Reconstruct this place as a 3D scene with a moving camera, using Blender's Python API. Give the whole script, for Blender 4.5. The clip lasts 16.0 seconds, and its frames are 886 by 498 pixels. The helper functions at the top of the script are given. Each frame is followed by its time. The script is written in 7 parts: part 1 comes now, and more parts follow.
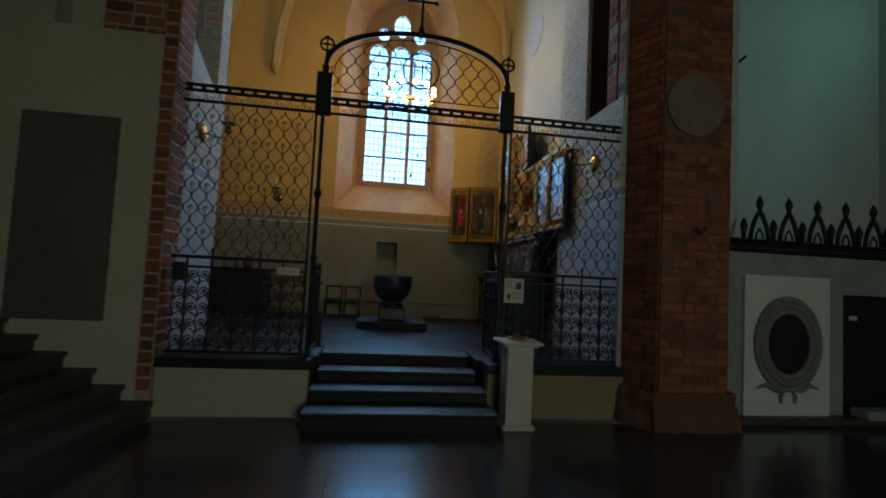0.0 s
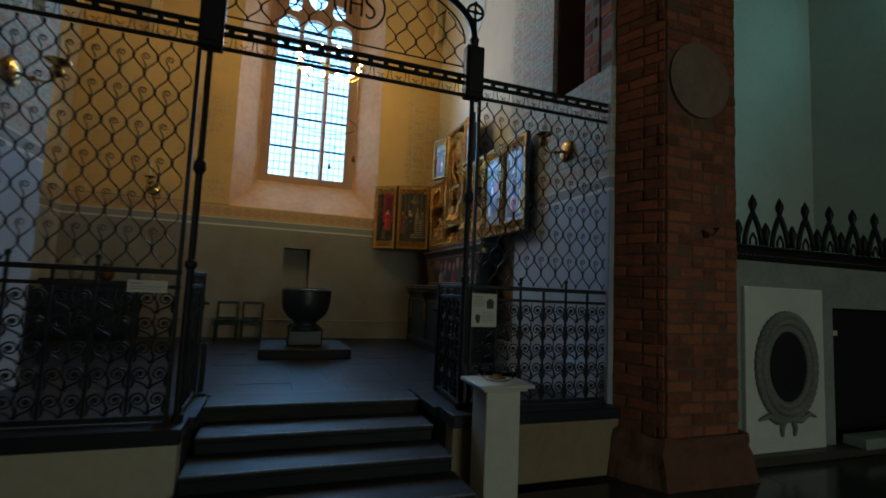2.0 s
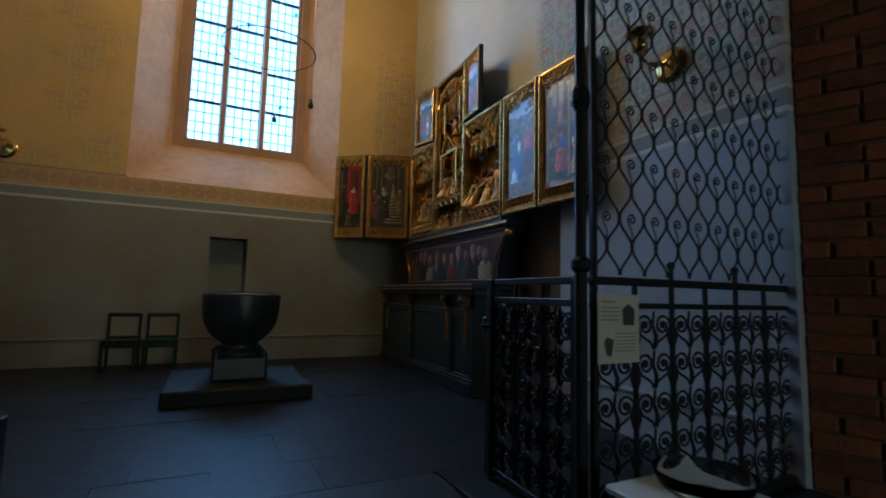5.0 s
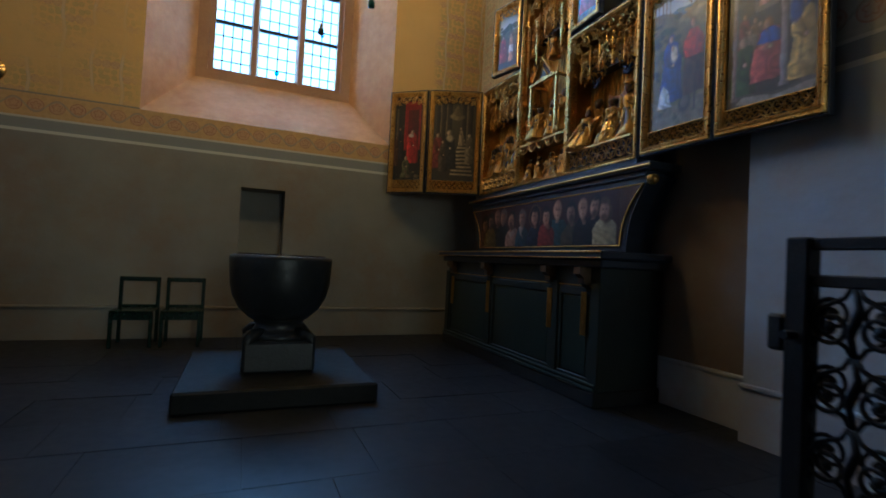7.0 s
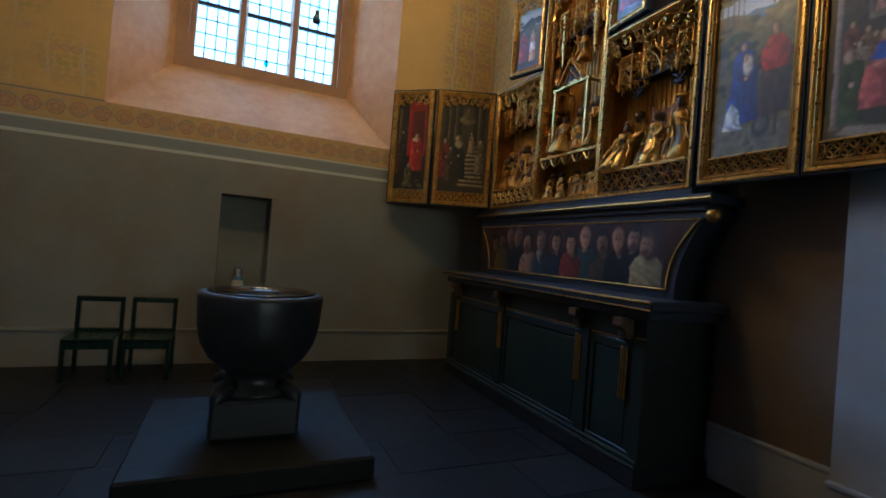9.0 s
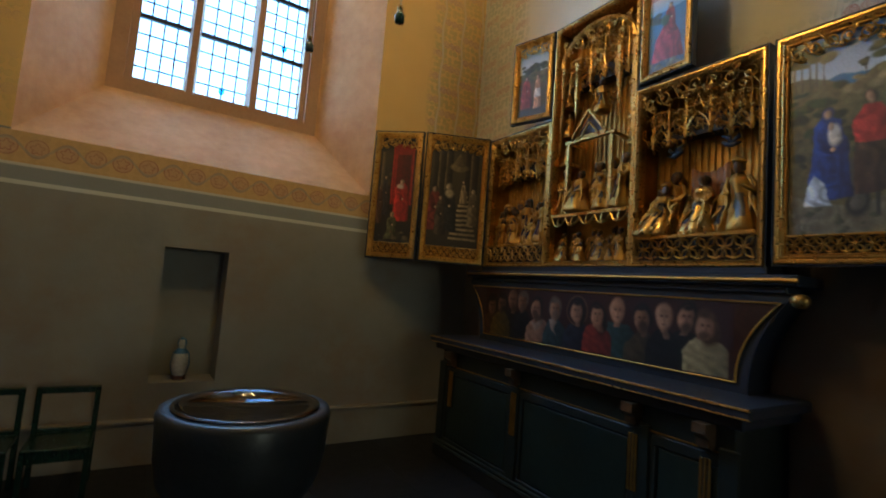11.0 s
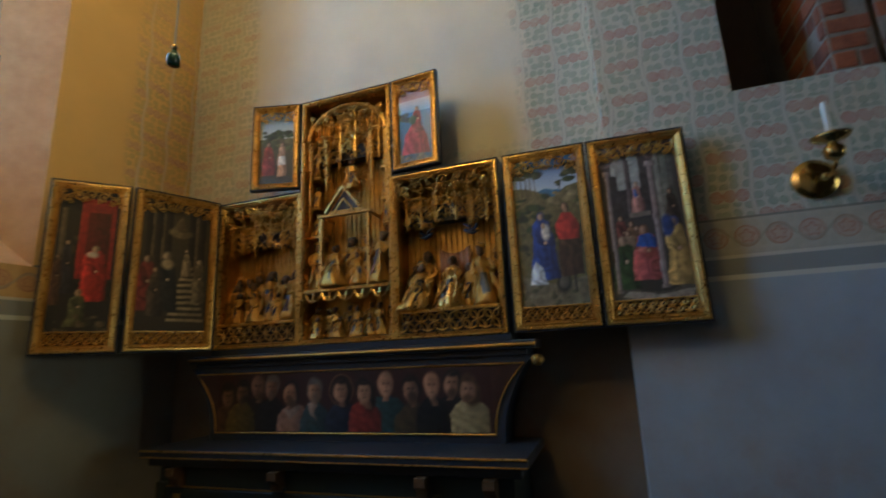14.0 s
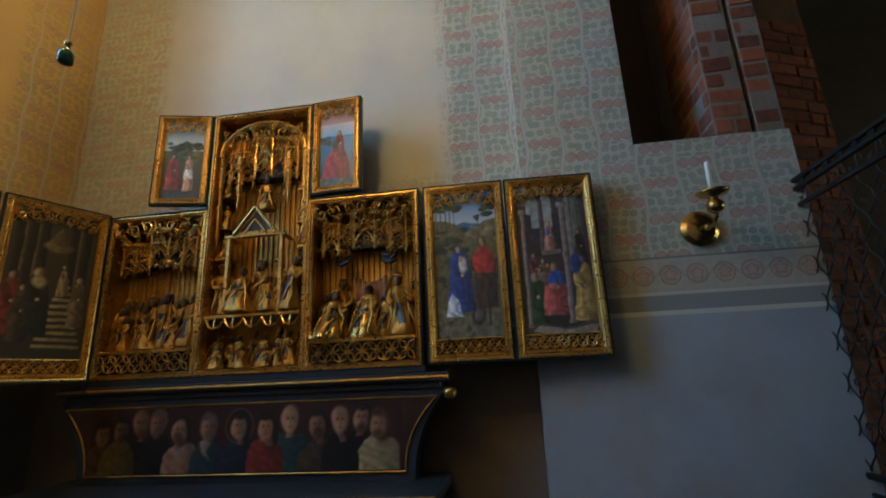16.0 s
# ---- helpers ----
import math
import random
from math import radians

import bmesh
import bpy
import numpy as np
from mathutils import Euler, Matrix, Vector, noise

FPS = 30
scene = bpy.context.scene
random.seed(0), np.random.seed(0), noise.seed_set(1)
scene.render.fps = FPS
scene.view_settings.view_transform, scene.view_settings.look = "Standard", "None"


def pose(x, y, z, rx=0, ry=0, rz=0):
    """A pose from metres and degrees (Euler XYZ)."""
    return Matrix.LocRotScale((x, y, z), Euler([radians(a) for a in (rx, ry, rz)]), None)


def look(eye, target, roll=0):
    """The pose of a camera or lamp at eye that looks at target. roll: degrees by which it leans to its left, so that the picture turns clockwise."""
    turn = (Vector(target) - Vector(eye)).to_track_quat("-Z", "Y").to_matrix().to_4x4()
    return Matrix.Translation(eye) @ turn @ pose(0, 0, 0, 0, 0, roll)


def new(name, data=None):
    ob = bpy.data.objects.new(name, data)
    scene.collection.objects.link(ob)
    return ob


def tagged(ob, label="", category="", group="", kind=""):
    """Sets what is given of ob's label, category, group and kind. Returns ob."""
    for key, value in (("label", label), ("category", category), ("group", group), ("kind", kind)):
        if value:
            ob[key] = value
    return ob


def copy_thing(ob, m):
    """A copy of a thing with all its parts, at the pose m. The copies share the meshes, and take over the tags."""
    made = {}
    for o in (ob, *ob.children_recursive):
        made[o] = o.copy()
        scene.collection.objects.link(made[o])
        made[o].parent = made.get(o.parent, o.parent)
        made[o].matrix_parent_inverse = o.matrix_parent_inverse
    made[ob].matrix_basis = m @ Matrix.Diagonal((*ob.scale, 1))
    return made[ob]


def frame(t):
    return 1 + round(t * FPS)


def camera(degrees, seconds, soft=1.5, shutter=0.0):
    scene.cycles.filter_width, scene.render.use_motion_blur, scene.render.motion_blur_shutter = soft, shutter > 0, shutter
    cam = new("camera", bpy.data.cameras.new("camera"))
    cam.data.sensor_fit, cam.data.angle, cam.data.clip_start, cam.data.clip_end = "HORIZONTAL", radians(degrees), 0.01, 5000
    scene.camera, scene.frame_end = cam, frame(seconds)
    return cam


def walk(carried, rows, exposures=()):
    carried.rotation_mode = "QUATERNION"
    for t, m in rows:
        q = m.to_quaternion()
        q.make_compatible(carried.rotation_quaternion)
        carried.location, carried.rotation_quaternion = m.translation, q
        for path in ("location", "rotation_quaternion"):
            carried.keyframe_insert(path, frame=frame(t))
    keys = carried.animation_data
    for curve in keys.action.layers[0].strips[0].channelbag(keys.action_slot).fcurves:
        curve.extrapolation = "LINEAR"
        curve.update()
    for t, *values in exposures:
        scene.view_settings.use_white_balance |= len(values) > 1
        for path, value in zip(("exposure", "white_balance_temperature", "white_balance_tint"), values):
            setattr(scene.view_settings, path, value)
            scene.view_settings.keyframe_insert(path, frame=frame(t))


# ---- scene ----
cam = camera(86.5, 16.0, soft=1.7, shutter=0.6)
METRES, EYE, TILT, LEAN, TURN = 8.0, 1.56, 0.0, 0.0, -8.3
ROWS = [
    (0.0, 0.0, 0.0, 0.0, -0.17, 3.29, -2.92),
    (0.5, -0.0153, 0.0427, 0.0037, -4.42, 3.55, -3.36),
    (1.0, -0.0233, 0.0927, 0.0018, -7.91, 4.44, -3.82),
    (1.5, -0.0319, 0.1431, 0.0017, -8.93, 4.19, -3.31),
    (2.0, -0.0397, 0.1939, 0.003, -11.39, 5.08, -2.48),
    (2.5, -0.04, 0.2461, 0.0005, -14.34, 5.67, -2.59),
    (3.0, -0.0385, 0.2981, 0.0024, -14.19, 5.5, -1.81),
    (5.5, -0.0625, 0.5267, -0.0025, -19.77, 5.37, -2.1),
    (6.0, -0.0635, 0.5763, -0.009, -21.07, 4.67, -3.08),
    (6.5, -0.0703, 0.6198, -0.009, -17.59, 2.77, -3.41),
    (7.0, -0.0815, 0.658, -0.003, -14.71, 1.58, -2.87),
    (7.5, -0.0806, 0.6786, 0.0076, -14.87, 0.73, -2.83),
    (8.0, -0.0751, 0.7028, 0.0129, -15.25, 0.41, -3.98),
    (8.5, -0.0783, 0.717, 0.0247, -14.8, 0.35, -4.33),
    (11.0, -0.1322, 0.8324, 0.0692, -24.27, 4.98, -4.55),
    (11.5, -0.1634, 0.8521, 0.0753, -21.86, 6.86, -1.46),
    (12.0, -0.1797, 0.8747, 0.0728, -21.97, 7.4, -0.53),
    (12.5, -0.1831, 0.9016, 0.0739, -28.89, 7.99, 1.69),
    (13.0, -0.1831, 0.9084, 0.0803, -41.21, 8.57, 2.49),
    (13.5, -0.1871, 0.9047, 0.0835, -54.49, 10.56, 2.71),
    (14.0, -0.1876, 0.9023, 0.0877, -62.86, 12.61, 2.62),
    (14.5, -0.1871, 0.9012, 0.0901, -68.98, 14.64, 2.1),
    (15.0, -0.1861, 0.899, 0.0941, -72.63, 15.74, 2.52),
    (15.5, -0.1868, 0.8994, 0.0943, -74.33, 16.43, 2.75),
    (16.0, -0.186, 0.9038, 0.0918, -73.26, 15.3, 2.5),
]
walk(cam, [(t, pose(0, 0, EYE, TILT, LEAN, TURN) @ pose(METRES * x, METRES * y, METRES * z, 90 + pitch, roll, yaw)) for t, x, y, z, yaw, pitch, roll in ROWS],
     exposures=[(0.0, 0.0, 6150, 2), (3.0, 0.05, 6050, 5), (5.5, 0.15, 5500, 8), (8.5, 0.38, 5500, 11), (11.0, 0.28, 6200, 8), (13.5, 0.28, 6050, 5), (16.0, 0.26, 6100, 4)])

# ---- light ----
world = bpy.data.worlds.new("world")
scene.world = world
world.use_nodes = True
wn = world.node_tree.nodes
sky = wn.new("ShaderNodeTexSky")
sky.sky_type, sky.sun_disc, sky.sun_elevation, sky.sun_rotation = "NISHITA", False, radians(35), radians(160)
world.node_tree.links.new(sky.outputs[0], wn["Background"].inputs[0])
wn["Background"].inputs[1].default_value = 0.08


def area_lamp(name, m, w, h, watts, colour):
    """Daylight in a window's opening."""
    data = bpy.data.lights.new(name, "AREA")
    data.shape, data.size, data.size_y, data.energy, data.color = "RECTANGLE", w, h, watts, colour
    lamp = new(name, data)
    lamp.matrix_world = m
    return lamp


area_lamp("chapel_window_daylight", look((0.4, 12.75, 6.3), (0.4, 0, 5.6)), 2.3, 5.6, 690, (0.28, 0.59, 1.0))
area_lamp("side_chapel_daylight", look((9.42, 5.42, 5.6), (5.2, 7.4, 4.2)), 0.46, 3.6, 21, (0.30, 0.84, 0.80))
area_lamp("nave_daylight", look((3.0, -8.4, 2.8), (3.4, 6.0, 0.8)), 2.4, 2.8, 145, (0.84, 0.93, 0.74))

# ---- mesh helpers ----
def tree(o):
    """Where a thing or part stands in the world."""
    return tree(o.parent) @ o.matrix_parent_inverse @ o.matrix_basis if o.parent else o.matrix_basis.copy()


def mesh_of(name, bm, *mats, smooth=False):
    me = bpy.data.meshes.new(name)
    bm.to_mesh(me)
    bm.free()
    for m in mats:
        me.materials.append(m)
    if smooth:
        me.polygons.foreach_set("use_smooth", [True] * len(me.polygons))
    return me


def part(name, bm, material, parent, label="", local=False, smooth=False):
    """Links a bmesh (or a mesh) as one mesh object under a thing or part; built in world metres unless local."""
    me = bm if isinstance(bm, bpy.types.Mesh) else mesh_of(name, bm, *(material if isinstance(material, tuple) else (material,)), smooth=smooth)
    ob = new(name, me)
    if parent:
        ob.parent = parent
        if not local:
            ob.matrix_parent_inverse = tree(parent).inverted()
    return tagged(ob, label)


def thing(name, m, label, category, group=""):
    ob = new(name)
    ob.empty_display_size = 0.1
    ob.matrix_basis = m
    return tagged(ob, label, category, group)


def structure(name, bm, material, label, smooth=False):
    return tagged(part(name, bm, material, None, "", smooth=smooth), label, kind="structure")


def box(bm, x0, x1, y0, y1, z0, z1, bevel=0.0, slot=0):
    m = Matrix.LocRotScale(((x0 + x1) / 2, (y0 + y1) / 2, (z0 + z1) / 2), None, (abs(x1 - x0), abs(y1 - y0), abs(z1 - z0)))
    made = bmesh.ops.create_cube(bm, size=1, matrix=m)["verts"]
    faces = list({f for v in made for f in v.link_faces})
    for f in faces:
        f.material_index = slot
    if bevel:
        edges = list({e for v in made for e in v.link_edges})
        r = bmesh.ops.bevel(bm, geom=edges, offset=bevel, segments=1, affect="EDGES", clamp_overlap=True)
        for f in r["faces"]:
            f.material_index = slot
    return bm


def slab(x0, x1, y0, y1, z0, z1, bevel=0.0):
    return box(bmesh.new(), x0, x1, y0, y1, z0, z1, bevel)


def tube(bm, pts, r, sides=5, cap=True):
    """A bar bent along points; r is one radius or one for each point."""
    pts = [Vector(p) for p in pts]
    rings = []
    up = None
    for i, p in enumerate(pts):
        d = (pts[min(i + 1, len(pts) - 1)] - pts[max(i - 1, 0)]).normalized()
        if up is None:
            up = d.orthogonal().normalized()
        up = (up - d * up.dot(d))
        up = up.normalized() if up.length > 1e-6 else d.orthogonal().normalized()
        side = d.cross(up)
        rr = r[i] if isinstance(r, (list, tuple)) else r
        rings.append([bm.verts.new(p + (up * math.cos(a) + side * math.sin(a)) * rr) for a in (2 * math.pi * (k + 0.5) / sides for k in range(sides))])
    for a, b in zip(rings, rings[1:]):
        for k in range(sides):
            bm.faces.new((a[k], a[(k + 1) % sides], b[(k + 1) % sides], b[k]))
    if cap:
        bm.faces.new(rings[0][::-1])
        bm.faces.new(rings[-1])
    return bm


def lathe(bm, profile, cx=0.0, cy=0.0, seg=24, wave=None):
    """Turns (radius, z) pairs about an upright axis; wave(angle, z) scales the radius."""
    rings = []
    for r, z in profile:
        ring = []
        for k in range(seg):
            a = 2 * math.pi * k / seg
            q = max(r, 0.0005) * (wave(a, z) if wave else 1)
            ring.append(bm.verts.new((cx + q * math.cos(a), cy + q * math.sin(a), z)))
        rings.append(ring)
    for a, b in zip(rings, rings[1:]):
        for k in range(seg):
            bm.faces.new((a[k], a[(k + 1) % seg], b[(k + 1) % seg], b[k]))
    bm.faces.new(rings[0][::-1])
    bm.faces.new(rings[-1])
    return bm


def ball(bm, x, y, z, r, sx=1.0, sy=1.0, sz=1.0, u=10, v=7):
    bmesh.ops.create_uvsphere(bm, u_segments=u, v_segments=v, radius=r, matrix=Matrix.Translation((x, y, z)) @ Matrix.Diagonal((sx, sy, sz, 1)))
    return bm


def spiral(cx, cz, r0, r1, a0, turns, n=22, y=0.0):
    """Points of a flat scroll in the xz plane, from radius r0 to r1."""
    out = []
    for i in range(n + 1):
        s = i / n
        a, r = a0 + 2 * math.pi * turns * s, r0 + (r1 - r0) * s
        out.append((cx + r * math.cos(a), y, cz + r * math.sin(a)))
    return out


def plate(bm, outer, holes, y0, y1, slot=0):
    """A flat plate in the xz plane with holes, from y0 to y1."""
    for y, flip in ((y0, False), (y1, True)):
        edges = []
        for loop in (outer, *holes):
            vs = [bm.verts.new((x, y, z)) for x, z in loop]
            edges += [bm.edges.new((vs[i], vs[(i + 1) % len(vs)])) for i in range(len(vs))]
        made = bmesh.ops.triangle_fill(bm, edges=edges, use_beauty=True, normal=(0, 1 if flip else -1, 0))
        for g in made["geom"]:
            if isinstance(g, bmesh.types.BMFace):
                g.material_index = slot
    for loop in (outer, *holes):
        a = [bm.verts.new((x, y0, z)) for x, z in loop]
        b = [bm.verts.new((x, y1, z)) for x, z in loop]
        n = len(loop)
        for i in range(n):
            bm.faces.new((a[i], b[i], b[(i + 1) % n], a[(i + 1) % n])).material_index = slot
    return bm


def patch(bm, pts, y, slot=0):
    """A flat painted shape in the xz plane."""
    f = bm.faces.new([bm.verts.new((x, y, z)) for x, z in pts])
    f.material_index = slot
    return f


def oval(cx, cz, rx, rz, n=14, lean=0.0):
    return [(cx + rx * math.cos(2 * math.pi * k / n) + lean * rz * math.sin(2 * math.pi * k / n), cz + rz * math.sin(2 * math.pi * k / n)) for k in range(n)]


def arch(cx, half, z0, spring, top, n=10):
    """An upright opening's outline with a pointed-round head, counter-clockwise from the lower left."""
    h = top - spring
    pts = [(cx - half, z0), (cx + half, z0)]
    for i in range(n + 1):
        a = math.pi * i / n
        x, s = math.cos(a), math.sin(a)
        pts.append((cx + half * x, spring + h * (s ** 0.85)))
    return pts


def frame_of(x0, x1, z0, z1, w, y0, y1):
    """One mitred moulding round a rectangle."""
    bm = bmesh.new()
    d = min(w * 0.5, (y1 - y0) * 0.5)
    loops = []
    for s, y in ((0, y1), (0, y0 + d * 0.5), (w * 0.14, y0), (w * 0.40, y0), (w * 0.55, y0 + d * 0.5), (w * 0.75, y0 + d * 0.3), (w, y0 + d), (w, y1)):
        loops.append([bm.verts.new(p) for p in ((x0 + s, y, z0 + s), (x1 - s, y, z0 + s), (x1 - s, y, z1 - s), (x0 + s, y, z1 - s))])
    for a, b in zip(loops, loops[1:] + loops[:1]):
        for k in range(4):
            bm.faces.new((a[k], a[(k + 1) % 4], b[(k + 1) % 4], b[k]))
    return bm


# ---- materials ----
def maths(nt, op, *args):
    n = nt.nodes.new("ShaderNodeMath")
    n.operation = op
    for i, a in enumerate(args):
        if isinstance(a, (int, float)):
            n.inputs[i].default_value = a
        else:
            nt.links.new(a, n.inputs[i])
    return n.outputs[0]


def mix(nt, fac, a, b):
    n = nt.nodes.new("ShaderNodeMix")
    n.data_type = "RGBA"
    for i, v in ((0, fac), (6, a), (7, b)):
        if isinstance(v, (int, float)):
            n.inputs[i].default_value = v
        elif isinstance(v, tuple):
            n.inputs[i].default_value = (*v, 1)
        else:
            nt.links.new(v, n.inputs[i])
    return n.outputs[2]


def noise_tex(nt, vec, scale, detail=4.0, rough=0.6):
    n = nt.nodes.new("ShaderNodeTexNoise")
    n.inputs["Scale"].default_value, n.inputs["Detail"].default_value, n.inputs["Roughness"].default_value = scale, detail, rough
    nt.links.new(vec, n.inputs["Vector"])
    return n.outputs[0]


def between(nt, v, lo, hi):
    return maths(nt, "MULTIPLY", maths(nt, "GREATER_THAN", v, lo), maths(nt, "LESS_THAN", v, hi))


def soft(nt, v, lo, hi):
    n = nt.nodes.new("ShaderNodeMapRange")
    n.inputs[1].default_value, n.inputs[2].default_value = lo, hi
    nt.links.new(v, n.inputs[0])
    return n.outputs[0]


def base_mat(name, rough, metal):
    m = bpy.data.materials.new(name)
    m.use_nodes = True
    nt = m.node_tree
    b = nt.nodes["Principled BSDF"]
    b.inputs["Roughness"].default_value, b.inputs["Metallic"].default_value = rough, metal
    return m, nt, b, nt.nodes.new("ShaderNodeNewGeometry").outputs["Position"]


def finish(nt, b, colour, pos, fine, bump, rough=None, spread=0.12):
    grain = noise_tex(nt, pos, fine, 5)
    nt.links.new(colour, b.inputs["Base Color"])
    if rough is not None:
        nt.links.new(maths(nt, "ADD", maths(nt, "MULTIPLY", maths(nt, "SUBTRACT", grain, 0.5), spread * 4), rough), b.inputs["Roughness"])
    if bump:
        bn = nt.nodes.new("ShaderNodeBump")
        bn.inputs["Strength"].default_value, bn.inputs["Distance"].default_value = bump, 0.01
        nt.links.new(grain, bn.inputs["Height"])
        nt.links.new(bn.outputs[0], b.inputs["Normal"])


def mat(name, col, dark, rough=0.7, metal=0.0, scale=2.5, fine=35, bump=0.2, rnd=0.0, stain=0.5):
    """Two colours mixed by large stains and fine grain, with relief; rnd varies it from piece to piece."""
    m, nt, b, pos = base_mat(name, rough, metal)
    big = soft(nt, noise_tex(nt, pos, scale, 3), 0.35, 0.7)
    small = soft(nt, noise_tex(nt, pos, fine * 0.6, 4), 0.3, 0.75)
    fac = maths(nt, "ADD", maths(nt, "MULTIPLY", big, stain), maths(nt, "MULTIPLY", small, 1 - stain))
    if rnd:
        info = nt.nodes.new("ShaderNodeObjectInfo")
        fac = maths(nt, "ADD", fac, maths(nt, "MULTIPLY", maths(nt, "SUBTRACT", info.outputs["Random"], 0.5), rnd * 2))
    n = nt.nodes.new("ShaderNodeClamp")
    nt.links.new(fac, n.inputs[0])
    finish(nt, b, mix(nt, n.outputs[0], col, dark), pos, fine, bump, rough, 0.045)
    return m


def painted_wall(name, ground_lo, ground_hi, band, pattern_where, leaf, ground_fade):
    """Lime plaster with a grey dado, white lines, a border and stencilled rosettes above; h runs along the wall."""
    m, nt, b, pos = base_mat(name, 0.85, 0)
    sep = nt.nodes.new("ShaderNodeSeparateXYZ")
    nt.links.new(pos, sep.inputs[0])
    x, y, z = sep.outputs
    h = maths(nt, "ADD", x, y)
    stains = soft(nt, noise_tex(nt, pos, 1.3, 4), 0.3, 0.75)
    speck = soft(nt, noise_tex(nt, pos, 9, 4), 0.35, 0.7)
    upper = mix(nt, maths(nt, "MULTIPLY", stains, 0.45), ground_hi, tuple(c * 0.72 for c in ground_hi))
    lower = mix(nt, stains, ground_lo, tuple(c * 0.74 for c in ground_lo))
    damp = maths(nt, "MULTIPLY", soft(nt, noise_tex(nt, pos, 0.9, 6), 0.44, 0.60), soft(nt, noise_tex(nt, pos, 6, 4), 0.25, 0.6))
    lower = mix(nt, maths(nt, "MULTIPLY", damp, 0.6), lower, (ground_lo[0] * 0.85, ground_lo[1] * 0.62, ground_lo[2] * 0.48))
    # stencilled columns of leaf discs with staggered rows of three rosettes, parted by winding stems
    def dist(a, b):
        return maths(nt, "SQRT", maths(nt, "ADD", maths(nt, "MULTIPLY", a, a), maths(nt, "MULTIPLY", b, b)))

    COL, ROW = 0.265, 0.272
    sway = maths(nt, "MULTIPLY", maths(nt, "SINE", maths(nt, "MULTIPLY", z, 11.5)), 0.05)
    wander = maths(nt, "MULTIPLY", maths(nt, "SUBTRACT", noise_tex(nt, pos, 5, 2), 0.5), 0.12)
    hc = maths(nt, "ADD", maths(nt, "DIVIDE", h, COL), maths(nt, "ADD", sway, wander))
    column = maths(nt, "FLOOR", hc)
    fc = maths(nt, "SUBTRACT", hc, column)
    fr = maths(nt, "FRACT", maths(nt, "ADD", maths(nt, "DIVIDE", z, ROW), maths(nt, "MULTIPLY", column, 0.5)))
    comb = nt.nodes.new("ShaderNodeCombineXYZ")
    nt.links.new(maths(nt, "MULTIPLY", hc, COL), comb.inputs[0])
    nt.links.new(z, comb.inputs[1])
    vor = nt.nodes.new("ShaderNodeTexVoronoi")
    vor.voronoi_dimensions = "2D"
    vor.inputs["Scale"].default_value, vor.inputs["Randomness"].default_value = 15.5, 0.42
    nt.links.new(comb.outputs[0], vor.inputs["Vector"])
    dv = vor.outputs["Distance"]
    discs = maths(nt, "LESS_THAN", dv, 0.395)
    rims = between(nt, dv, 0.34, 0.42)
    rose_row = maths(nt, "MULTIPLY", between(nt, fr, 0.0, 0.34), between(nt, fc, 0.06, 0.94))
    rx = maths(nt, "SUBTRACT", maths(nt, "FRACT", maths(nt, "DIVIDE", maths(nt, "SUBTRACT", fc, 0.06), 0.2934)), 0.5)
    rz = maths(nt, "SUBTRACT", maths(nt, "DIVIDE", fr, 0.30), 0.55)
    rd = dist(rx, rz)
    around = maths(nt, "ARCTAN2", rz, rx)
    petal = maths(nt, "ADD", 0.30, maths(nt, "MULTIPLY", maths(nt, "SINE", maths(nt, "MULTIPLY", around, 5)), 0.07))
    inked = maths(nt, "MAXIMUM", between(nt, rd, 0.43, 0.50), maths(nt, "LESS_THAN", maths(nt, "ABSOLUTE", maths(nt, "SUBTRACT", rd, petal)), 0.035))
    inked = maths(nt, "MAXIMUM", inked, between(nt, rd, 0.09, 0.14))
    rose = maths(nt, "MULTIPLY", rose_row, maths(nt, "LESS_THAN", rd, 0.5))
    off = maths(nt, "ABSOLUTE", maths(nt, "SUBTRACT", maths(nt, "FRACT", maths(nt, "ADD", hc, 0.5)), 0.5))
    vine = maths(nt, "LESS_THAN", off, 0.055)
    vine_edge = between(nt, off, 0.040, 0.060)
    worn = maths(nt, "ADD", maths(nt, "MULTIPLY", speck, 0.45), 0.5)
    where = pattern_where(nt, x, y, z)
    keep = maths(nt, "MULTIPLY", where, worn)
    plain = maths(nt, "MULTIPLY", maths(nt, "SUBTRACT", 1, rose_row), maths(nt, "SUBTRACT", 1, vine))
    up = mix(nt, maths(nt, "MULTIPLY", maths(nt, "POWER", where, 5.0), ground_fade), upper, (0.46, 0.475, 0.41))
    up = mix(nt, maths(nt, "MULTIPLY", maths(nt, "MULTIPLY", discs, plain), keep), up, leaf)
    up = mix(nt, maths(nt, "MULTIPLY", maths(nt, "MULTIPLY", rims, plain), maths(nt, "MULTIPLY", keep, 0.55)), up, tuple(q * 0.72 for q in leaf))
    up = mix(nt, maths(nt, "MULTIPLY", rose, maths(nt, "MULTIPLY", keep, 0.75)), up, (0.50, 0.335, 0.28))
    up = mix(nt, maths(nt, "MULTIPLY", maths(nt, "MULTIPLY", rose, inked), keep), up, (0.34, 0.13, 0.10))
    up = mix(nt, maths(nt, "MULTIPLY", vine, maths(nt, "MULTIPLY", keep, 0.8)), up, (0.52, 0.515, 0.46))
    up = mix(nt, maths(nt, "MULTIPLY", vine_edge, maths(nt, "MULTIPLY", keep, 0.7)), up, (0.28, 0.285, 0.245))
    # border with a winding pink stem
    wob = maths(nt, "ADD", 2.905, maths(nt, "MULTIPLY", maths(nt, "SINE", maths(nt, "MULTIPLY", h, 17.95)), 0.06))
